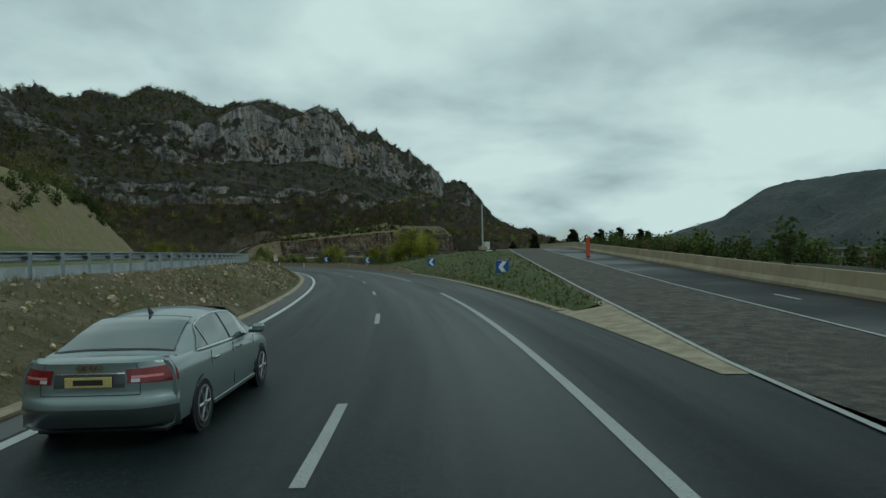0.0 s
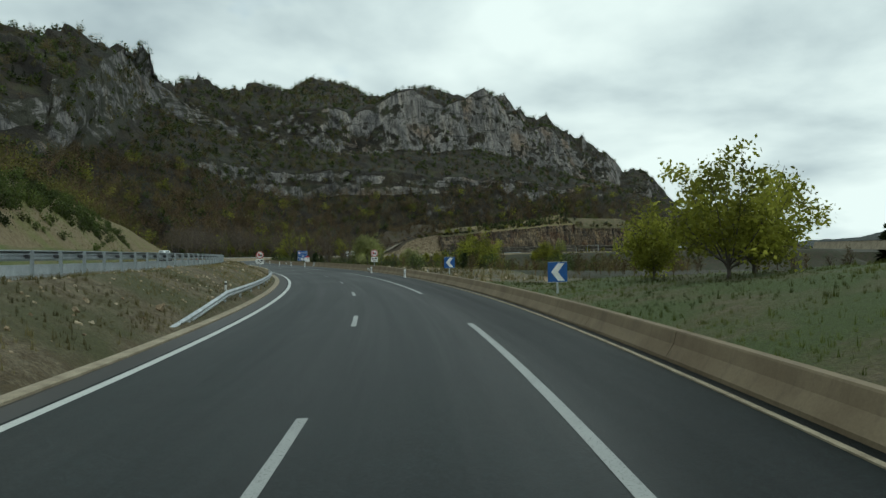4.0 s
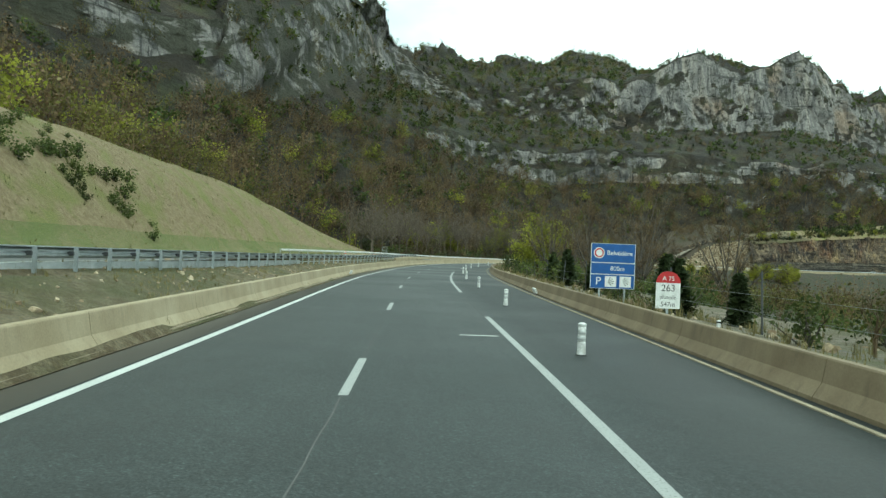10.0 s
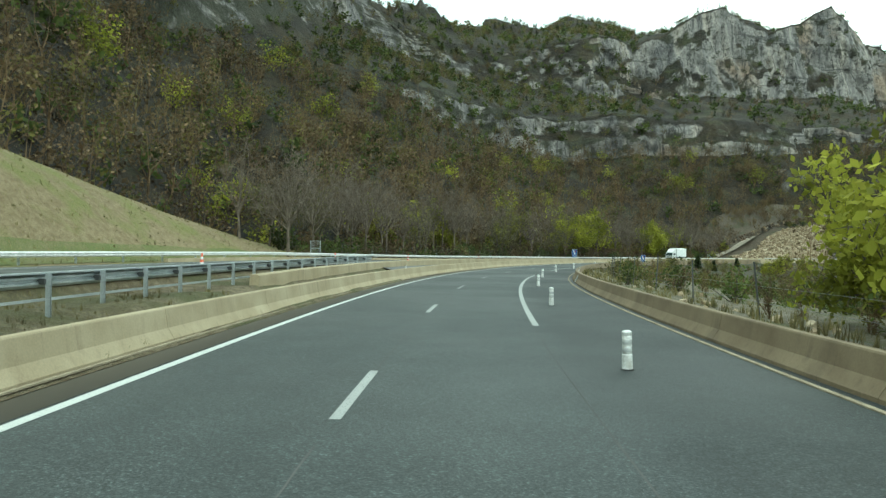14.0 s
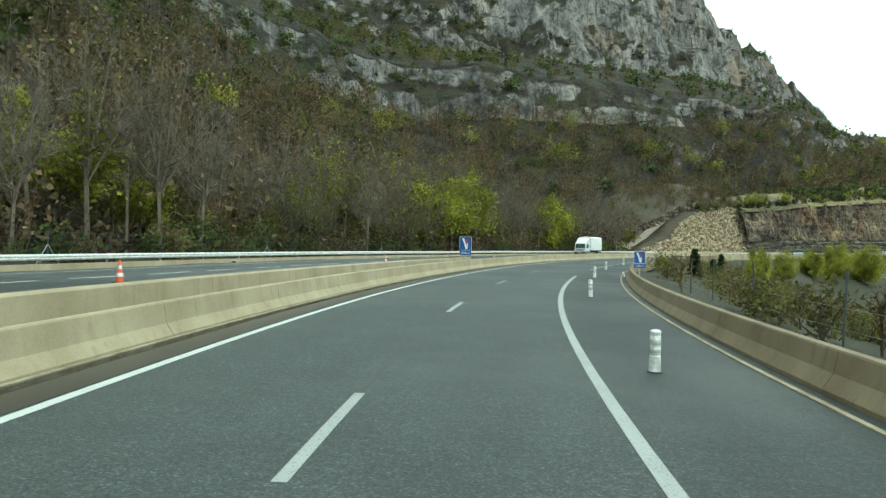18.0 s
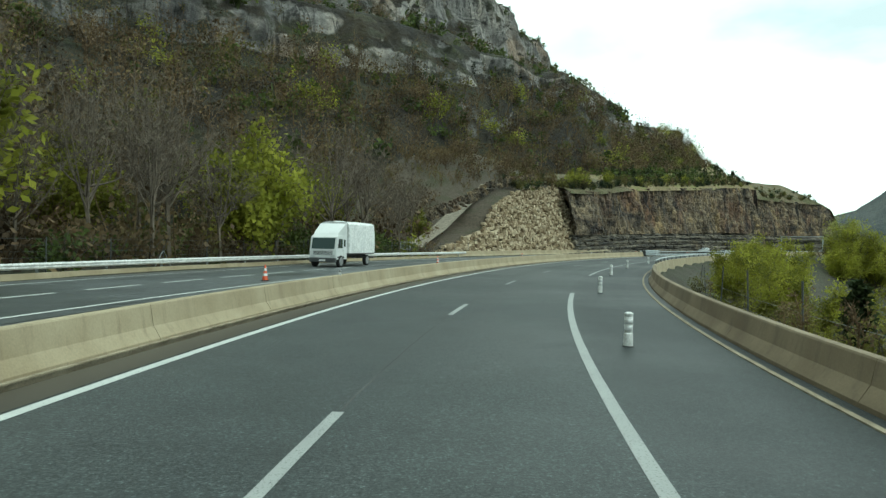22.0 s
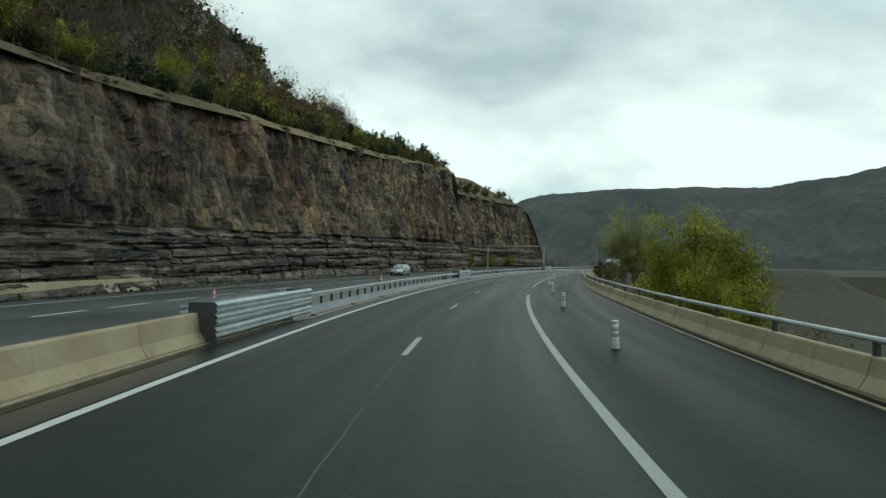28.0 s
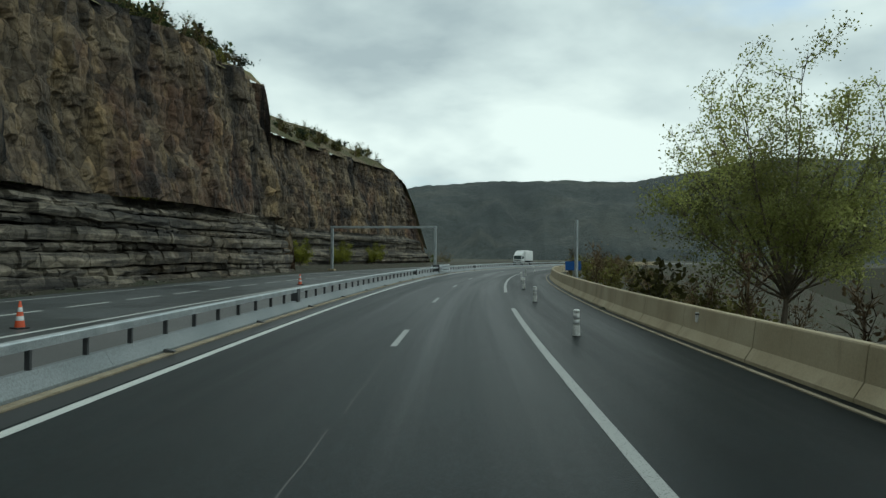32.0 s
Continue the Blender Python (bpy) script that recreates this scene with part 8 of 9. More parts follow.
def rock_geo(seed, flatness=0.75):
    """A rough block: the corners of a box, pushed about, with a few corners broken off."""
    r = np.random.default_rng(seed)
    p = []
    for c in [(x, y, z) for x in (-1, 1) for y in (-1, 1) for z in (-1, 1)]:
        c = np.array(c, float) * r.uniform(0.6, 1.0, 3)
        if r.random() < 0.7:
            for ax in range(3):
                q = c.copy()
                q[ax] *= r.uniform(0.25, 0.75)
                p.append(q)
        else:
            p.append(c)
    p = np.array(p) * (0.92, 0.72, flatness) * r.uniform(0.94, 1.05, (len(p), 1))
    bm = bmesh.new()
    for q in p:
        bm.verts.new(q)
    h = bmesh.ops.convex_hull(bm, input=bm.verts)
    bmesh.ops.delete(bm, geom=[g for g in h["geom_interior"] if isinstance(g, bmesh.types.BMVert)], context="VERTS")
    bm.verts.index_update()
    v = np.array([x.co[:] for x in bm.verts])
    f = np.array([[x.index for x in t.verts] for t in bm.faces if len(t.verts) == 3], np.int32)
    bm.free()
    return v, f


ROCKS = [rock_geo(200 + i, 0.62 + 0.05 * (i % 5)) for i in range(10)]
rock_meshes = [big_mesh("boulder", v, f, (M_BOULDER,)) for v, f in ROCKS]
ripple = tagged(ribbon("boulder_slope", 481, 539, lambda s: [(RIP_D(s, RIP_TOP(s) * k / 8) - 0.55, RIP_TOP(s) * k / 8 - 0.1) for k in range(9)] + [(RIP_D(s, RIP_TOP(s)) - 5, RIP_TOP(s) + 0.8), (RIP_D(s, RIP_TOP(s)) - 20, RIP_TOP(s) + 7.5)], M_RUBBLE, 1.5, smooth=True), "steep slope faced with pale limestone boulders", "slope", kind="structure")
rr = np.random.default_rng(17)
spots = []
zrow, k = 0.25, 0
while zrow < 13.5:
    size = 0.38 if zrow < 4.5 else 0.31
    s = 482 + rr.uniform(0, 0.6)
    while s < 535 - zrow * 0.06 - (2.5 if 2 < zrow < 11 else 0):
        w = size * rr.uniform(0.55, 1.5)
        s += w * 0.93
        if zrow < RIP_TOP(s) - 0.1:
            spots.append((s, zrow + rr.normal(0, 0.13), w))
        s += w * 0.93
    zrow += size * 1.12
size_of = lambda z: 0.38 if z < 4.5 else 0.31
spots.sort(key=lambda q: abs(q[0] - 506) * 0.25 + q[1])
joined_v, joined_f, off = [], [], 0
for i, (s, z, sc) in enumerate(spots):
    x, y = at(s, RIP_D(s, z) + rr.uniform(-0.2, 0.3))
    mt = pose(x, y, z, rr.uniform(-16, 16), rr.uniform(-16, 16), heading(s) + 90 + rr.uniform(-28, 28)) @ Matrix.Diagonal((sc * 1.05, sc * 1.3, size_of(z) * rr.uniform(0.85, 1.3), 1))
    w = int(rr.integers(0, 10))
    if i < 300:
        ob = new("boulder", rock_meshes[w])
        ob.parent, ob.matrix_basis = ripple, mt
    else:
        a = np.array(mt)
        joined_v.append(ROCKS[w][0] @ a[:3, :3].T + a[:3, 3])
        joined_f.append(ROCKS[w][1] + off)
        off += len(ROCKS[w][0])
ob = new("boulders", big_mesh("boulders", np.concatenate(joined_v), np.concatenate(joined_f), (M_BOULDER,)))
ob.parent = ripple
tagged(ob, kind="stuff")
# dark dry-stone wall over the boulders, and the track that climbs beside them
wall_v, wall_f, off = [], [], 0
for i in range(420):
    s = rr.uniform(486, 536)
    lay = rr.integers(0, 5)
    z = float(np.interp(s, [486, 497, 511, 525, 536], [4.8, 7.6, 11.6, 13.6, 13.9])) + lay * 0.36
    x, y = at(s, RIP_D(s, RIP_TOP(s)) - 2.6 - lay * 0.05)
    a = np.array(pose(x, y, z, rr.uniform(-10, 10), rr.uniform(-10, 10), rr.uniform(0, 360)) @ Matrix.Diagonal((0.42, 0.4, 0.26, 1)))
    v, f = ROCKS[int(rr.integers(0, 10))]
    wall_v.append(v @ a[:3, :3].T + a[:3, 3]); wall_f.append(f + off); off += len(v)
tagged(new("stone_wall", big_mesh("stone_wall", np.concatenate(wall_v), np.concatenate(wall_f), (M_CUT,))), "dark dry-stone wall above the boulder slope", "stone wall", kind="stuff")
tagged(ribbon("dirt_track", 466, 512, lambda s: [(-24.6 - max(0, s - 478) * 0.17 + w, float(np.interp(s, [466, 478, 490, 503, 512], [0.05, 0.4, 3.6, 8.6, 12.2])) + 0.12) for w in (0.0, -1.2, -2.6)] , M_TRACK, 1.5, smooth=True), "pale dirt track climbing beside the boulders", "track", kind="structure")
# rubble along the foot of the cutting and stones on the bank
def stones(name, places, mat, label):
    vs, fs, o = [], [], 0
    for x, y, z, sc in places:
        v, f = ROCKS[int(rr.integers(0, 10))]
        a = np.array(pose(x, y, z, rr.uniform(0, 60), rr.uniform(0, 60), rr.uniform(0, 360)))[:3, :3] * sc
        vs.append(v @ a.T + (x, y, z)); fs.append(f + o); o += len(v)
    tagged(new(name, big_mesh(name, np.concatenate(vs), np.concatenate(fs), (mat,))), label, "stones", kind="stuff")


def profile_z(prof, s, d):
    p = prof(s)
    return float(np.interp(-d, [-q[0] for q in p], [q[1] for q in p]))


pl = []
for i in range(260):
    s = rr.uniform(520, 638)
    pl.append((*at(s, CUT_D(s) + rr.uniform(0.2, 1.1)), 0.02, rr.uniform(0.05, 0.22)))
stones("rubble", pl, M_BEDS, "loose stone rubble at the foot of the rock cutting")
pl = []
for i in range(3200):
    s = rr.uniform(-5, 262) if i % 3 else rr.uniform(0, 60)
    d = rr.uniform(-11.0, -6.7) if s > 20 or rr.random() < 0.7 else rr.uniform(-9, -6.7)
    if s > 60 and s < 150 and d > -7.0:
        continue
    pl.append((*at(s, d), profile_z(bank_profile, s, d) + 0.0, rr.uniform(0.02, 0.075) * (2.0 if rr.random() < 0.06 else 1)))
for i in range(260):
    s, d = rr.uniform(24, 112), 4.9 + rr.exponential(0.35)
    pl.append((*at(s, d), 0.06, rr.uniform(0.02, 0.06)))
stones("bank_stones", pl, M_BOULDER, "scattered pale stones on the bank and verges")
pl = []
for i in range(420):
    s = rr.uniform(112, 300)
    d = BARRIER_R(s) + rr.uniform(1.0, 8.5)
    x, y = at(s, d)
    pl.append((x, y, d, s))
gz_ = ground_height(np.array([q[0] for q in pl]), np.array([q[1] for q in pl]))
stones("verge_stones", [(q[0], q[1], g + 0.08, rr.uniform(0.04, 0.2)) for q, g in zip(pl, gz_)], M_BOULDER, "pale stones in the rough verge")

# ---- plants ----
rg = np.random.default_rng(42)
BARE = [crown_tree(300 + i, 10.5, 6.5, 5, 5, 0.3, 3, 1.9, leaves=3, leaf=0.24, clump=0.85, sides=3, low=0.3, far=True) for i in range(6)]
HAZE = [crown_tree(340 + i, 8.0, 6.0, 5, 4, 0.2, 1, 1.4, leaves=6, leaf=0.30, clump=0.75, sides=3, low=0.2, far=True) for i in range(6)]
BUDDING = [crown_tree(360 + i, 9.5, 8.0, 8, 5, 0.25, 1, 1.0, leaves=12, leaf=0.28, clump=0.75, sides=3, low=0.25, far=True) for i in range(5)]
SHRUB = [bush_geo(380 + i, 2.2, 34, 0.36, 4) for i in range(6)]
PINE = [conifer_geo(400 + i, 6.0, 7, 5, 3) for i in range(4)]

# sample the mountainside by area, leaving the cliffs bare
P00, P10, P01 = M[:-1, :-1], M[1:, :-1], M[:-1, 1:]
nrm = np.cross(P10 - P00, P01 - P00)
area = np.linalg.norm(nrm, axis=2)
steep = np.abs(nrm[..., 2]) / np.maximum(area, 1e-6)
lev = np.array(level)[:-1][:, None] + 0 * area


def on_mountain(n, weight, seed):
    r = np.random.default_rng(seed)
    w = (area * weight).ravel()
    k = r.choice(len(w), n, p=w / w.sum())
    i, j = np.unravel_index(k, area.shape)
    a, b = r.random((n, 1)), r.random((n, 1))
    p = P00[i, j] + (P10 - P00)[i, j] * a + (P01 - P00)[i, j] * b
    return p, lev[i, j], j / COLS


gentle = np.clip((steep - 0.42) / 0.2, 0, 1)
vis = np.where((M[:-1, :-1, 1] > 150) | (lev > 0.4), 1.0, 0.3)
_, _, off_road = road_coords(P00[..., 0], P00[..., 1], 6)
low_w = gentle * vis * (lev < 1.02) * (0.6 + 2.6 * np.exp(-np.maximum(off_road - 25, 0) / 45.0))
p, _, jj = on_mountain(1750, low_w, 1)
scatter("wood", BARE, [(*(q - (0, 0, 0.4)), rg.uniform(0.65, 1.15), rg.uniform(0, 6.28), rg.integers(0, 9)) for q in p], M_TWIG, M_TWIG, "bare grey-brown trees covering the lower slope", "woodland")
p, _, jj = on_mountain(1000, low_w, 2)
scatter("wood", HAZE, [(*(q - (0, 0, 0.4)), rg.uniform(0.55, 1.0), rg.uniform(0, 6.28), rg.integers(0, 9)) for q in p], M_TWIG, M_BROWN, "trees with brown winter leaves on the slope", "woodland")
p, _, jj = on_mountain(800, low_w, 3)
scatter("wood", HAZE, [(*(q - (0, 0, 0.4)), rg.uniform(0.6, 1.0), rg.uniform(0, 6.28), rg.integers(0, 9)) for q in p], M_WOOD, M_OLIVE, "olive-green trees among the bare wood", "woodland")
p, _, jj = on_mountain(120, low_w, 4)
scatter("wood", BUDDING, [(*(q - (0, 0, 0.4)), rg.uniform(0.55, 1.0), rg.uniform(0, 6.28), rg.integers(0, 9)) for q in p], M_WOOD, M_BUD, "trees in young yellow-green leaf on the slope", "woodland")
p, _, jj = on_mountain(800, low_w, 14)
scatter("scrub", SHRUB, [(*(q + (0, 0, 0.3)), rg.uniform(0.9, 2.0), rg.uniform(0, 6.28), rg.integers(0, 9)) for q in p], M_WOOD, M_GREEN, "evergreen undergrowth among the bare wood", "scrub")
left_cliff = ((lev > 1.0) & (lev < 5.2)) * (np.arange(lev.shape[1])[None, :] < 0.395 * COLS)
p, _, jj = on_mountain(800, left_cliff.astype(float), 11)
scatter("scrub", SHRUB, [(*(q - (0, 0, 0.6)), rg.uniform(0.8, 1.9), rg.uniform(0, 6.28), rg.integers(0, 9)) for q in p], M_WOOD, M_GREEN, "dark scrub clinging to the rocky slope", "scrub")
p, _, jj = on_mountain(1300, left_cliff.astype(float), 12)
scatter("scrub", HAZE, [(*(q - (0, 0, 0.6)), rg.uniform(0.4, 0.85), rg.uniform(0, 6.28), rg.integers(0, 9)) for q in p], M_TWIG, M_OLIVE, "thin trees on the rocky slope", "scrub")
up_w = gentle * ((lev > 0.9) & (lev < 5.3))
p, _, jj = on_mountain(2100, up_w, 5)
scatter("scrub", SHRUB, [(*(q - (0, 0, 0.3)), rg.uniform(0.8, 2.0), rg.uniform(0, 6.28), rg.integers(0, 9)) for q in p], M_WOOD, M_GREEN, "dark green scrub on the upper ledges", "scrub")
p, _, jj = on_mountain(1500, up_w, 6)
scatter("scrub", HAZE, [(*(q - (0, 0, 0.4)), rg.uniform(0.4, 0.8), rg.uniform(0, 6.28), rg.integers(0, 9)) for q in p], M_TWIG, M_BROWN, "brown leafless scrub on the upper slopes", "scrub")
p, _, jj = on_mountain(750, np.clip((steep - 0.3) / 0.2, 0, 1) * ((lev > 4.3) & (lev < 5.4)), 7)
scatter("ridge_pines", PINE, [(*(q - (0, 0, 0.4)), rg.uniform(0.35, 0.85), rg.uniform(0, 6.28), rg.integers(0, 9)) for q in p], M_WOOD, M_EVERGREEN, "dark pines along the ridge", "woodland")
p, _, jj = on_mountain(450, up_w * (lev < 4.4), 8)
scatter("scrub", PINE, [(*(q - (0, 0, 0.4)), rg.uniform(0.4, 0.8), rg.uniform(0, 6.28), rg.integers(0, 9)) for q in p], M_WOOD, M_EVERGREEN, "dark evergreen scrub between the cliffs", "scrub")

# the knoll behind the rock cutting is closely wooded up to the skyline
knoll_w = (lev < 1.3) * (P00[..., 0] > -58) * (P00[..., 0] < 5) * (P00[..., 1] > 555) * (P00[..., 1] < 670)
for seed, n, geos, k0, k1, leaf, label in ((41, 90, PINE, 0.4, 0.8, M_EVERGREEN, "dark pines on the knoll behind the rock cutting"), (42, 170, SHRUB, 0.9, 1.8, M_GREEN, "dark shrubs on the knoll behind the rock cutting"), (43, 60, SHRUB, 0.8, 1.6, M_BUD, "yellow-green shrubs on the knoll behind the rock cutting")):
    p, _, jj = on_mountain(n, knoll_w.astype(float), seed)
    scatter("scrub", geos, [(*(q - (0, 0, 0.3)), rg.uniform(k0, k1), rg.uniform(0, 6.28), rg.integers(0, 9)) for q in p], M_WOOD, leaf, label, "scrub")

# single trees at the edge of the wood beside the far carriageway
near_bare = [split_tree("tree", crown_tree(500 + i, h, w, 11, 7, 0.38, 9, 0.8, leaves=2, leaf=0.06, clump=0.4, low=0.3, thick=0.8, sides=4), M_BARK_PALE, M_BROWN) for i, (h, w) in enumerate(((11, 5), (13, 5.5), (9, 5), (12, 6)))]
near_bud = [split_tree("tree", crown_tree(520 + i, h, w, 12, 8, 0.2, 2, 0.5, leaves=30, leaf=0.16, clump=0.5, low=0.15, sides=4), M_WOOD, M_BUD) for i, (h, w) in enumerate(((9, 8), (8, 7.5), (7, 6)))]
near_olive = [split_tree("tree", crown_tree(540 + i, h, 6.5, 12, 8, 0.25, 6, 0.6, leaves=9, leaf=0.085, clump=0.45, low=0.22), M_WOOD, M_OLIVE) for i, h in enumerate((9, 8))]


def tree_at(meshes, s, d, z, sc, label, group=""):
    return plant("tree", meshes, along(s, d, z, float(rg.uniform(0, 360))) @ Matrix.Diagonal((sc, sc, sc * float(rg.uniform(0.92, 1.1)), 1)), label, "tree", group)


s = 318.0
while s < 486:
    for dd in (-24.6, -28.5):
        d = dd + float(rg.uniform(-1.6, 1.0))
        if s > 474 and d > -27:
            continue
        u_ = rg.random()
        z = OPP_Z(s) + 0.1 + max(0, -24 - d) * 0.30
        if u_ < 0.72:
            tree_at(near_bare[int(rg.integers(0, 4))], s + float(rg.uniform(-1, 1)), d, z, float(rg.uniform(0.75, 1.1)), "slender bare grey tree at the edge of the wood", "edge of the wood")
        elif u_ < 0.9:
            tree_at(near_olive[int(rg.integers(0, 2))], s, d, z, float(rg.uniform(0.7, 1.0)), "tree with thin olive leaf at the edge of the wood", "edge of the wood")
    s += float(rg.uniform(3.0, 4.6))
for s, d, sc in ((414, -24.8, 1.3), (420, -26, 1.2), (428, -28.5, 1.5), (437, -29, 0.9), (449, -24.6, 1.3), (454, -27, 1.1), (472, -33, 0.9), (488, -30, 0.55), (350, -29, 0.8), (366, -31, 1.0), (371, -29, 0.7), (389, -27.5, 0.8), (400, -30, 1.0)):
    tree_at(near_bud[int(s) % 3], s, d, OPP_Z(s) + 0.2 + max(0, -24 - d) * 0.3, sc, "round tree in young yellow-green leaf", "yellow-green trees")

pl, pl2 = [], []
EDGE_BUSH = [bush_geo(740 + i, 1.9, 210, 0.13, 7) for i in range(4)]
for i in range(210):
    s, d = rg.uniform(322, 478), -23.4 - rg.exponential(1.6)
    if d < -30:
        continue
    (pl if i % 2 else pl2).append((*at(s, d), OPP_Z(s) + 0.05 + max(0, -24 - d) * 0.3, rg.uniform(0.5, 1.5), rg.uniform(0, 6.28), rg.integers(0, 9)))
scatter("undergrowth", EDGE_BUSH, pl, M_WOOD, M_GREEN, "dark green undergrowth along the edge of the wood", "scrub")
scatter("undergrowth", EDGE_BUSH, pl2, M_WOOD, M_BROWN, "brown bramble along the edge of the wood", "scrub")

# trees and shrubs on the right, below and beside the barrier
def ground_z(s, d):
    x, y = at(s, d)
    return float(ground_height(np.array([x]), np.array([y]))[0])


poplar = split_tree("tree", crown_tree(601, 13.0, 10.0, 26, 14, 0.16, 4, 0.5, leaves=72, leaf=0.068, clump=0.36, sides=5, low=0.14, thick=0.7), M_BARK_PALE, M_PALELEAF)
willow = [split_tree("tree", crown_tree(610 + i, h, w, 22, 13, 0.10, 3, 0.5, leaves=32, leaf=0.13, clump=0.5, low=0.05), M_WOOD, M_WILLOW) for i, (h, w) in enumerate(((10.0, 9.5), (9.0, 7.5), (8.0, 6.5)))]
plant("tree", poplar, along(602.0, 12.2, -0.6) @ Matrix.Scale(0.80, 4), "large open-crowned tree in pale young leaf behind the barrier", "tree")
plant("tree", poplar, along(640, 26.0, -2.0, 70) @ Matrix.Diagonal((0.22, 0.22, 1.0, 1)), "tall narrow tree with thin pale leaf", "tree")
for s, d, sc, k, z in ((436, 13.5, 0.40, 1, -3.0), (444, 12.5, 0.46, 2, -3.0), (452, 11.0, 0.42, 1, -3.0), (457, 13.5, 0.50, 0, -3.2), (480, 12.5, 0.6, 2, -2.6), (488, 14.0, 0.66, 1, -2.8), (497, 12.5, 0.72, 1, -2.6), (503, 15.5, 0.72, 0, -3.0), (511, 13.5, 0.62, 2, -3.0), (581, 17.8, 1.05, 0, -2.4), (587, 21.5, 1.0, 1, -2.0), (574, 17.5, 0.8, 2, -2.0)):
    tree_at(willow[k], s, d, ground_z(s, d) - 0.2, sc * (1 if ground_z(s, d) > z - 0.5 else 1 + (z - ground_z(s, d)) * 0.06), "dense tree in yellow-green leaf below the road", "trees below the barrier")
big_bare = [split_tree("tree", crown_tree(630 + i, h, 7.0, 14, 10, 0.22, 8, 0.7, leaves=0, sides=5, low=0.2, thick=1.2, twig_slot=1), M_WOOD, M_TWIG) for i, h in enumerate((10.0, 11.5))]
for s, d, sc in ((262, 12.5, 0.85), (266, 15, 0.9), (274, 17, 0.8), (246, 15, 0.85), (238, 18, 0.8), (251, 21, 0.9), (284, 19, 0.7), (230, 22, 0.8)):
    tree_at(big_bare[int(s) % 2], s, d, ground_z(s, d) - 0.2, sc, "bare dark-limbed tree beyond the barrier", "bare trees beyond the barrier")
for s, d, sc in ((268, 12, 0.85), (276, 13.5, 0.8), (146, 16, 0.5), (150, 20, 0.5), (96, 12, 0.55), (99, 15, 0.62), (104, 13, 0.5)):
    tree_at(near_bud[int(s) % 3], s, d, ground_z(s, d) - 0.15, sc, "small tree in young yellow-green leaf", "small yellow-green trees")
blossom = split_tree("shrub", crown_tree(660, 5.0, 5.2, 16, 11, 0.1, 3, 0.4, leaves=46, leaf=0.07, clump=0.36, low=0.05, sides=4), M_WOOD, M_BLOSSOM)
for s, d, sc in ((168, 9.8, 0.95), (160, 13.5, 0.6), (176, 12.5, 0.6)):
    plant("flowering_shrub", blossom, along(s, d, ground_z(s, d) - 0.1, float(rg.uniform(0, 360))) @ Matrix.Scale(sc, 4), "large shrub in white blossom beyond the barrier", "shrub", "flowering shrubs")
fir = split_tree("fir", conifer_geo(650, 5.0, 14, 9, 7), M_WOOD, M_FIR)
for s, d, sc in ((142, 14, 0.4), (158, 13, 0.36), (172, 12.5, 0.4), (203, 10.2, 0.42), (207, 9.6, 0.5), (212, 11, 0.6), (216, 9.8, 0.5), (220, 9.5, 0.4), (224, 10.8, 0.6), (229, 10.0, 0.5), (233, 10.6, 0.62), (238, 10.2, 0.5), (243, 11.0, 0.6), (402, 9.5, 0.62), (408, 11, 0.5), (425, 10.5, 0.55)):
    plant("fir_tree", fir, along(s, d, ground_z(s, d) - 0.1, float(rg.uniform(0, 360))) @ Matrix.Scale(sc, 4), "small dark fir tree beyond the barrier", "tree", "young firs")
for x, y, sc in ((22, 128, 1.1), (26, 131, 1.0), (29, 126, 1.2), (33, 124, 1.0), (36.5, 121, 1.15), (19, 136, 0.9), (41, 119, 1.0), (31, 133, 1.2), (30, 110, 0.9), (34, 118, 0.8), (38, 114, 1.0), (27, 122, 0.8), (47, 112, 0.9), (52, 105, 0.75), (44, 130, 0.9), (58, 108, 0.7)):
    z = float(ground_height(np.array([float(x)]), np.array([float(y)]))[0])
    plant("fir_tree", fir, pose(x, y, z - 0.2) @ Matrix.Scale(sc, 4), "dark fir on the skyline beyond the escape lane", "tree", "young firs")


def ground_scatter(name, geos, n, s0, s1, d0, d1, sc0, sc1, wood, leaf, label, category, seed, sink=0.1):
    r = np.random.default_rng(seed)
    s = r.uniform(s0, s1, n)
    d = r.uniform(d0, d1, n)
    xy = np.array([at(a, BARRIER_R(a) + b) for a, b in zip(s, d)])
    z = ground_height(xy[:, 0], xy[:, 1])
    _, dd, off = road_coords(xy[:, 0], xy[:, 1])
    ok = (dd > 0) & (off > d0 + 4.0)
    return scatter(name, geos, [(x, y, q - sink, r.uniform(sc0, sc1), r.uniform(0, 6.28), r.integers(0, 9)) for (x, y), q, k in zip(xy, z, ok) if k], wood, leaf, label, category)


BUSH = [bush_geo(700 + i, 1.5, 190, 0.125, 6) for i in range(5)]
BUSH_FINE = [bush_geo(705 + i, 1.5, 420, 0.068, 8) for i in range(5)]
BUSH_BARE = [tree_geo(720 + i, 2.0, 0.8, 1, (4, 3), 4, 0.6, leaves=4, leaf=0.07, clump=0.3, fine=False, sides=3, upward=0.8, trunk_frac=0.0) for i in range(5)]
ground_scatter("scrub", BUSH_FINE, 160, 140, 300, 2.0, 26, 0.6, 1.5, M_WOOD, M_GREEN, "green shrubs in the rough ground beyond the barrier", "scrub", 21)
ground_scatter("scrub", BUSH_BARE, 360, 112, 320, 3.5, 34, 0.35, 0.85, M_TWIG, M_OLIVE, "bare brown shrubs beyond the barrier", "scrub", 22)
ground_scatter("scrub", BUSH_BARE, 300, 300, 450, 2.2, 40, 0.4, 0.95, M_TWIG, M_BROWN, "brown shrubs on the slope below the road", "scrub", 23)
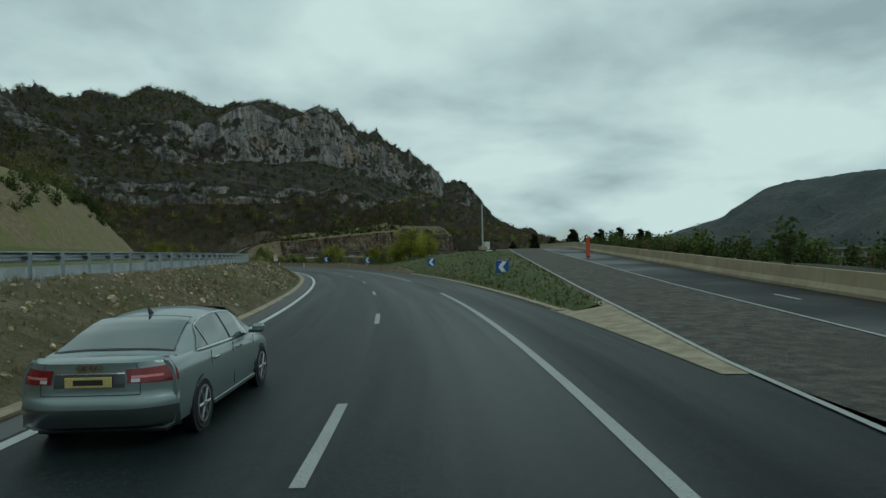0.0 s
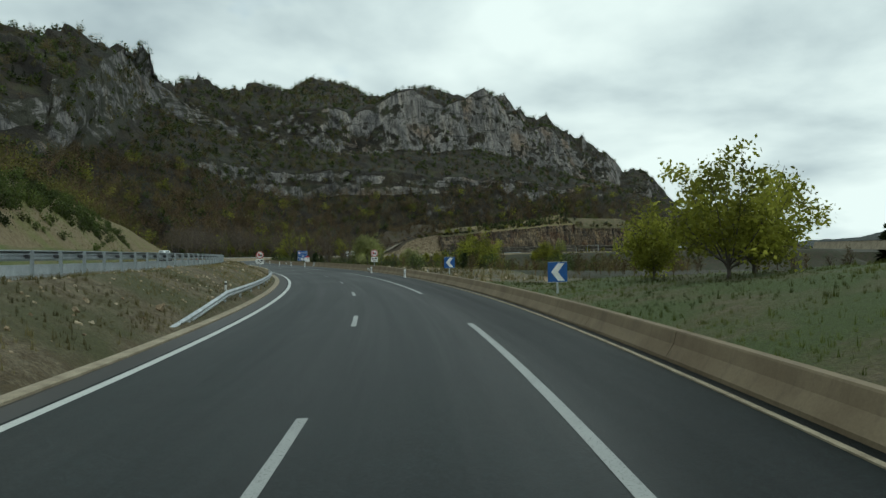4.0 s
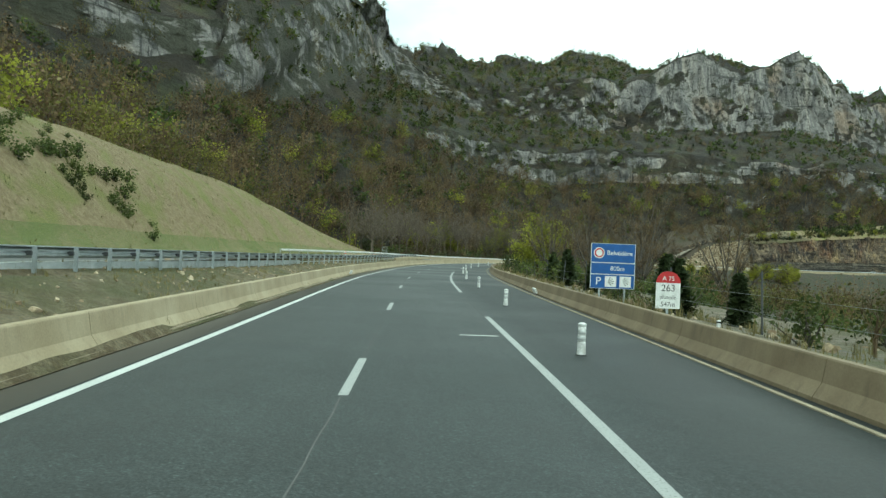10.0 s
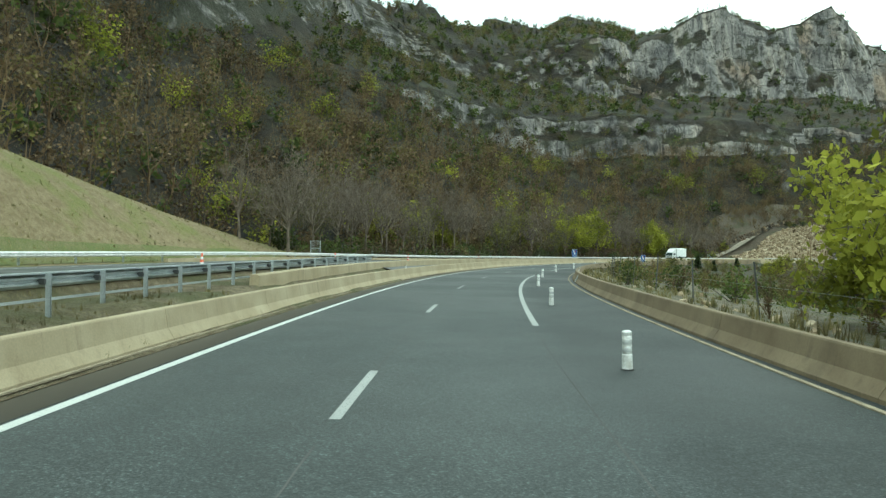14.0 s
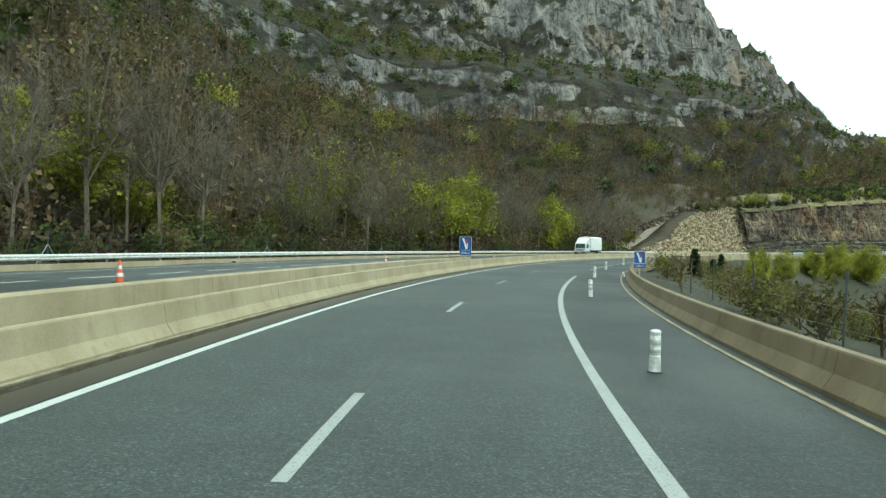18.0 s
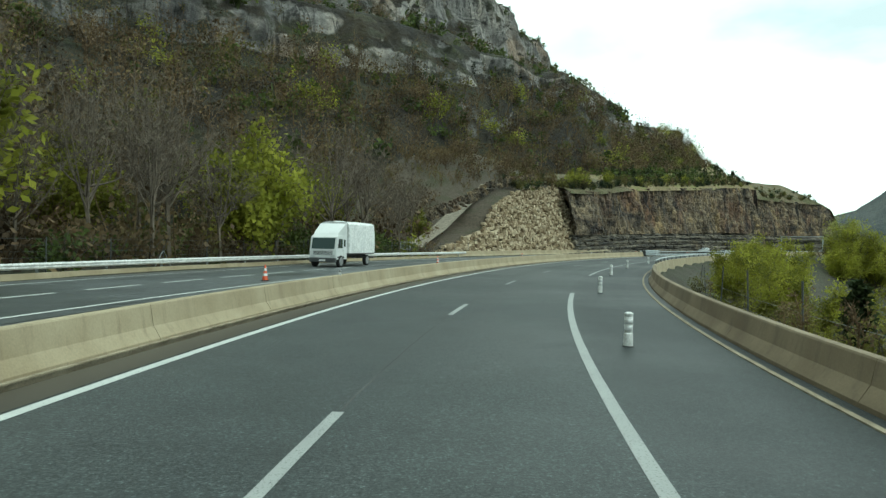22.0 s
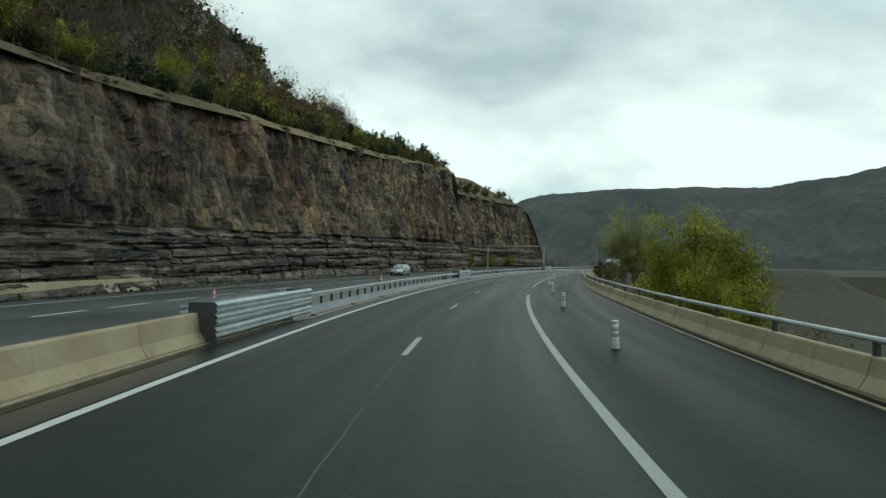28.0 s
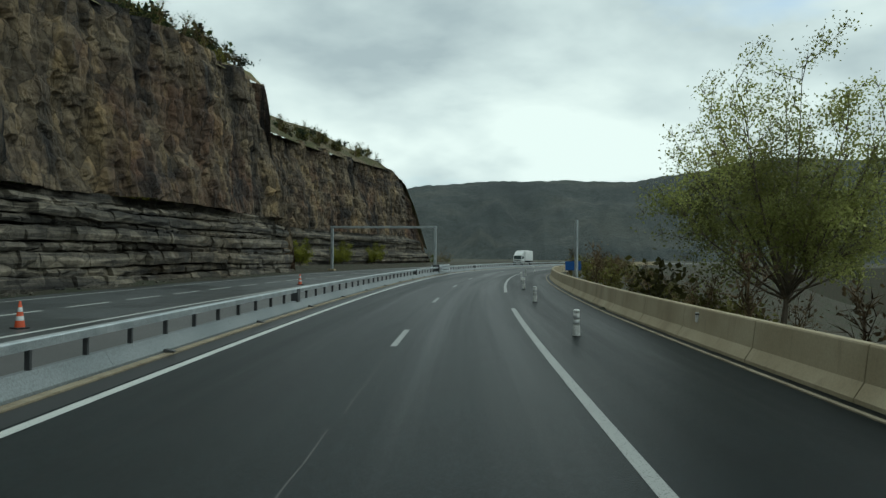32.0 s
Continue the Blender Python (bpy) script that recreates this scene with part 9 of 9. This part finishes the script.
ground_scatter("scrub", BUSH_FINE, 230, 300, 455, 1.8, 24, 0.5, 1.15, M_WOOD, M_OLIVE, "olive shrubs on the slope below the road", "scrub", 24)
ground_scatter("wood", HAZE, 700, 300, 640, 22, 150, 0.5, 0.95, M_TWIG, M_OLIVE, "wooded valley floor below the road", "woodland", 25)
ground_scatter("wood", BARE, 500, 300, 700, 22, 150, 0.5, 0.9, M_TWIG, M_BROWN, "bare trees on the valley floor", "woodland", 26)
ground_scatter("scrub", BUSH, 150, 585, 720, 1.6, 22, 0.6, 1.5, M_WOOD, M_OLIVE, "low shrubs beside the far stretch of barrier", "scrub", 27)
ground_scatter("scrub", BUSH_BARE, 160, 575, 720, 1.6, 26, 0.6, 1.3, M_TWIG, M_BROWN, "brown brush beside the far stretch of barrier", "scrub", 28)


def field_scatter(name, geos, n, x0, x1, y0, y1, sc0, sc1, wood, leaf, label, seed):
    r = np.random.default_rng(seed)
    y = r.uniform(y0, y1, n)
    x = np.array([LANE_X(q) for q in y]) + r.uniform(x0, x1, n)
    z = ground_height(x, y)
    return scatter(name, geos, [(a, b, c - 0.1, r.uniform(sc0, sc1), r.uniform(0, 6.28), r.integers(0, 9)) for a, b, c in zip(x, y, z)], wood, leaf, label, "scrub")


field_scatter("scrub", BUSH, 170, 10.5, 30, 12, 150, 0.7, 1.5, M_WOOD, M_GREEN, "shrubs beyond the escape lane barrier", 31)
field_scatter("scrub", BUSH_BARE, 40, 12.5, 32, 12, 120, 0.4, 0.8, M_TWIG, M_BROWN, "brown brush beyond the escape lane", 32)

# bushes on the grassy hillside
def hill_z(s, d):
    return profile_z(hill_profile, s, d)


pl = []
for cs, cd, n, w in ((178, -28, 70, 9), (158, -29, 68, 9), (138, -29, 60, 8), (192, -31, 22, 7), (233, -28.5, 22, 3.0), (239, -27.5, 16, 2.5), (228, -31, 14, 3), (205, -27, 8, 5), (100, -30, 52, 14), (60, -30, 36, 14)):
    for i in range(n):
        s, d = cs + rg.normal(0, w * 0.6), min(cd + rg.normal(0, 1.6), -24.0)
        pl.append((*at(s, d), hill_z(s, d) - 0.1, rg.uniform(0.35, 0.95), rg.uniform(0, 6.28), rg.integers(0, 9)))
scatter("bushes", BUSH, pl, M_WOOD, M_GREEN, "dark green broom bushes on the grassy hillside", "bush")
pl = []
for i in range(150):
    s, d = rg.uniform(0, 300), rg.uniform(-39, -33.5)
    pl.append((*at(s, d), hill_z(s, d) - 0.2, rg.uniform(0.3, 0.75), rg.uniform(0, 6.28), rg.integers(0, 9)))
scatter("wood", HAZE, pl, M_TWIG, M_OLIVE, "thin trees along the crest of the hillside", "woodland")
# shrubs and small trees on the shelf over the cutting
pl, pl2, pl3 = [], [], []
for i in range(420):
    s = rg.uniform(512, 698)
    if 646.5 < s < 651:
        continue
    d0 = CUT_D(s) - CUT_H(s) * 0.2
    off_ = 0.8 + rg.exponential(3.2)
    if off_ > 13:
        continue
    z = profile_z(cut_top_profile, s, d0 - off_)
    (pl if i % 3 == 0 else pl2 if i % 3 == 1 else pl3).append((*at(s, d0 - off_), z - 0.15, rg.uniform(0.4, 1.35), rg.uniform(0, 6.28), rg.integers(0, 9)))
pl4, pl5 = [], []
for i in range(240):
    s, off_ = rg.uniform(572, 650), rg.uniform(3.5, 15)
    d0 = CUT_D(s) - CUT_H(s) * 0.2
    (pl4 if i % 3 else pl5).append((*at(s, d0 - off_), profile_z(cut_top_profile, s, d0 - off_) - 0.15, rg.uniform(0.5, 1.15) if i % 3 else rg.uniform(0.3, 0.62), rg.uniform(0, 6.28), rg.integers(0, 9)))
scatter("shrubs", SHRUB, pl4, M_WOOD, M_GREEN, "close-grown green shrubs above the rock cutting", "shrub")
scatter("shrubs", PINE, pl5, M_WOOD, M_EVERGREEN, "young dark pines above the rock cutting", "shrub")
scatter("shrubs", BUSH, pl, M_WOOD, M_EVERGREEN, "dark shrubs along the top of the rock cutting", "shrub")
scatter("shrubs", BUSH_BARE, pl2, M_TWIG, M_OLIVE, "thin brushwood along the top of the rock cutting", "shrub")
scatter("shrubs", BUSH, pl3, M_WOOD, M_OLIVE, "olive shrubs along the top of the rock cutting", "shrub")
for s, o, sc in ((537, 2.0, 0.5), (546, 4, 0.35), (556, 3, 0.4), (571, 2, 0.32), (588, 2.2, 0.34), (602, 2.6, 0.4), (612, 2.0, 0.3)):
    d0 = CUT_D(s) - CUT_H(s) * 0.2 - o
    tree_at(near_bud[int(s) % 3], s, d0, profile_z(cut_top_profile, s, d0) - 0.1, sc, "young yellow-green tree on top of the cutting", "trees on the cutting")
for s, dd in ((684, 1.2), (660, 1.5), (672, 2.0)):
    tree_at(near_bud[int(s) % 3], s, CUT_D(s) + dd, 0.0, 0.42, "young tree at the foot of the far rock face", "trees on the cutting")

pl, pl2 = [], []
for i in range(150):
    s, o = rg.uniform(484, 537), rg.uniform(6, 19)
    d0 = RIP_D(s, RIP_TOP(s))
    z = RIP_TOP(s) + 0.8 + (o - 5) / 15 * 6.7
    (pl if i % 2 else pl2).append((*at(s, d0 - o), z - 0.15, rg.uniform(0.3, 0.75) if i % 2 else rg.uniform(0.5, 1.3), rg.uniform(0, 6.28), rg.integers(0, 9)))
scatter("scrub", HAZE, pl, M_TWIG, M_BROWN, "brown brushwood on the rubble slope", "scrub")
scatter("scrub", BUSH_BARE, pl2, M_TWIG, M_OLIVE, "low brown shrubs above the boulder slope", "scrub")

# brush in the seam between the boulders and the rock face
pl = []
for i in range(26):
    s, z = rg.uniform(527.5, 533.5), rg.uniform(1.0, 12.5)
    pl.append((*at(s, RIP_D(s, z) + rg.uniform(-0.6, 0.3)), z, rg.uniform(0.3, 0.8), rg.uniform(0, 6.28), rg.integers(0, 9)))
scatter("scrub", BUSH_BARE, pl, M_TWIG, M_OLIVE, "brown brush in the seam of the rock face", "scrub")

# grass tufts
def tuft_geo(seed, blades=7, h=0.22):
    r = np.random.default_rng(seed)
    v, f = [], []
    for i in range(blades):
        a = r.uniform(0, 6.28)
        p = r.normal(0, 0.05, 2)
        t = np.array([math.cos(a), math.sin(a)]) * r.uniform(0.02, 0.14)
        w = np.array([-math.sin(a), math.cos(a)]) * 0.012
        k = len(v)
        v += [(p[0] - w[0], p[1] - w[1], 0), (p[0] + w[0], p[1] + w[1], 0), (p[0] + t[0], p[1] + t[1], h * r.uniform(0.6, 1.2))]
        f.append((k, k + 1, k + 2))
    return np.array(v), np.array(f, np.int32), np.ones(len(f), np.int32)


TUFT = [tuft_geo(800 + i, 9, 0.2 + 0.03 * i) for i in range(5)]
pl = []
for i in range(15000):
    s = rg.uniform(-5, 275) if i % 3 else rg.uniform(0, 130)
    d = rg.uniform(-11.2, -6.6)
    if BANK_N[int(s - S_FROM), int(min(14, (-6.35 - d) / 4.2 * 14))] > 0.12:
        continue
    pl.append((*at(s, d), profile_z(bank_profile, s, d) - 0.02, rg.uniform(0.25, 0.75), rg.uniform(0, 6.28), rg.integers(0, 9)))
scatter("grass", TUFT, pl, M_STRAW, M_STRAW, "thin dry grass tufts on the bank", "grass")
pl = []
for i in range(9000):
    s, d = rg.uniform(22, 112), 4.9 + 12.5 * rg.random() ** 1.3
    pl.append((s, d, *at(s, d)))
zz_ = ground_height(np.array([q[2] for q in pl]), np.array([q[3] for q in pl]))
scatter("grass", TUFT, [(q[2], q[3], z + 0.0, rg.uniform(0.3, 0.8), rg.uniform(0, 6.28), rg.integers(0, 9)) for q, z in zip(pl, zz_)], M_GRASSBLADE, M_GRASSBLADE, "green grass tufts on the mound", "grass")
pl = []
for i in range(6500):
    s, d = rg.uniform(130, 330), -21.2 - 15.0 * rg.random()
    pl.append((*at(s, d), hill_z(s, d) - 0.03, rg.uniform(0.4, 1.1), rg.uniform(0, 6.28), rg.integers(0, 9)))
scatter("grass", TUFT, pl, M_STRAW, M_STRAW, "dry grass tufts on the hillside", "grass")
pl = []
for i in range(2500):
    s = rg.uniform(112, 330)
    d = BARRIER_R(s) + rg.uniform(0.6, 9)
    pl.append((s, d, *at(s, d)))
zz_ = ground_height(np.array([q[2] for q in pl]), np.array([q[3] for q in pl]))
scatter("grass", TUFT, [(q[2], q[3], z + 0.02, rg.uniform(0.7, 1.9), rg.uniform(0, 6.28), rg.integers(0, 9)) for q, z in zip(pl, zz_)], M_STRAW, M_STRAW, "dry grass in the verge beyond the barrier", "grass")
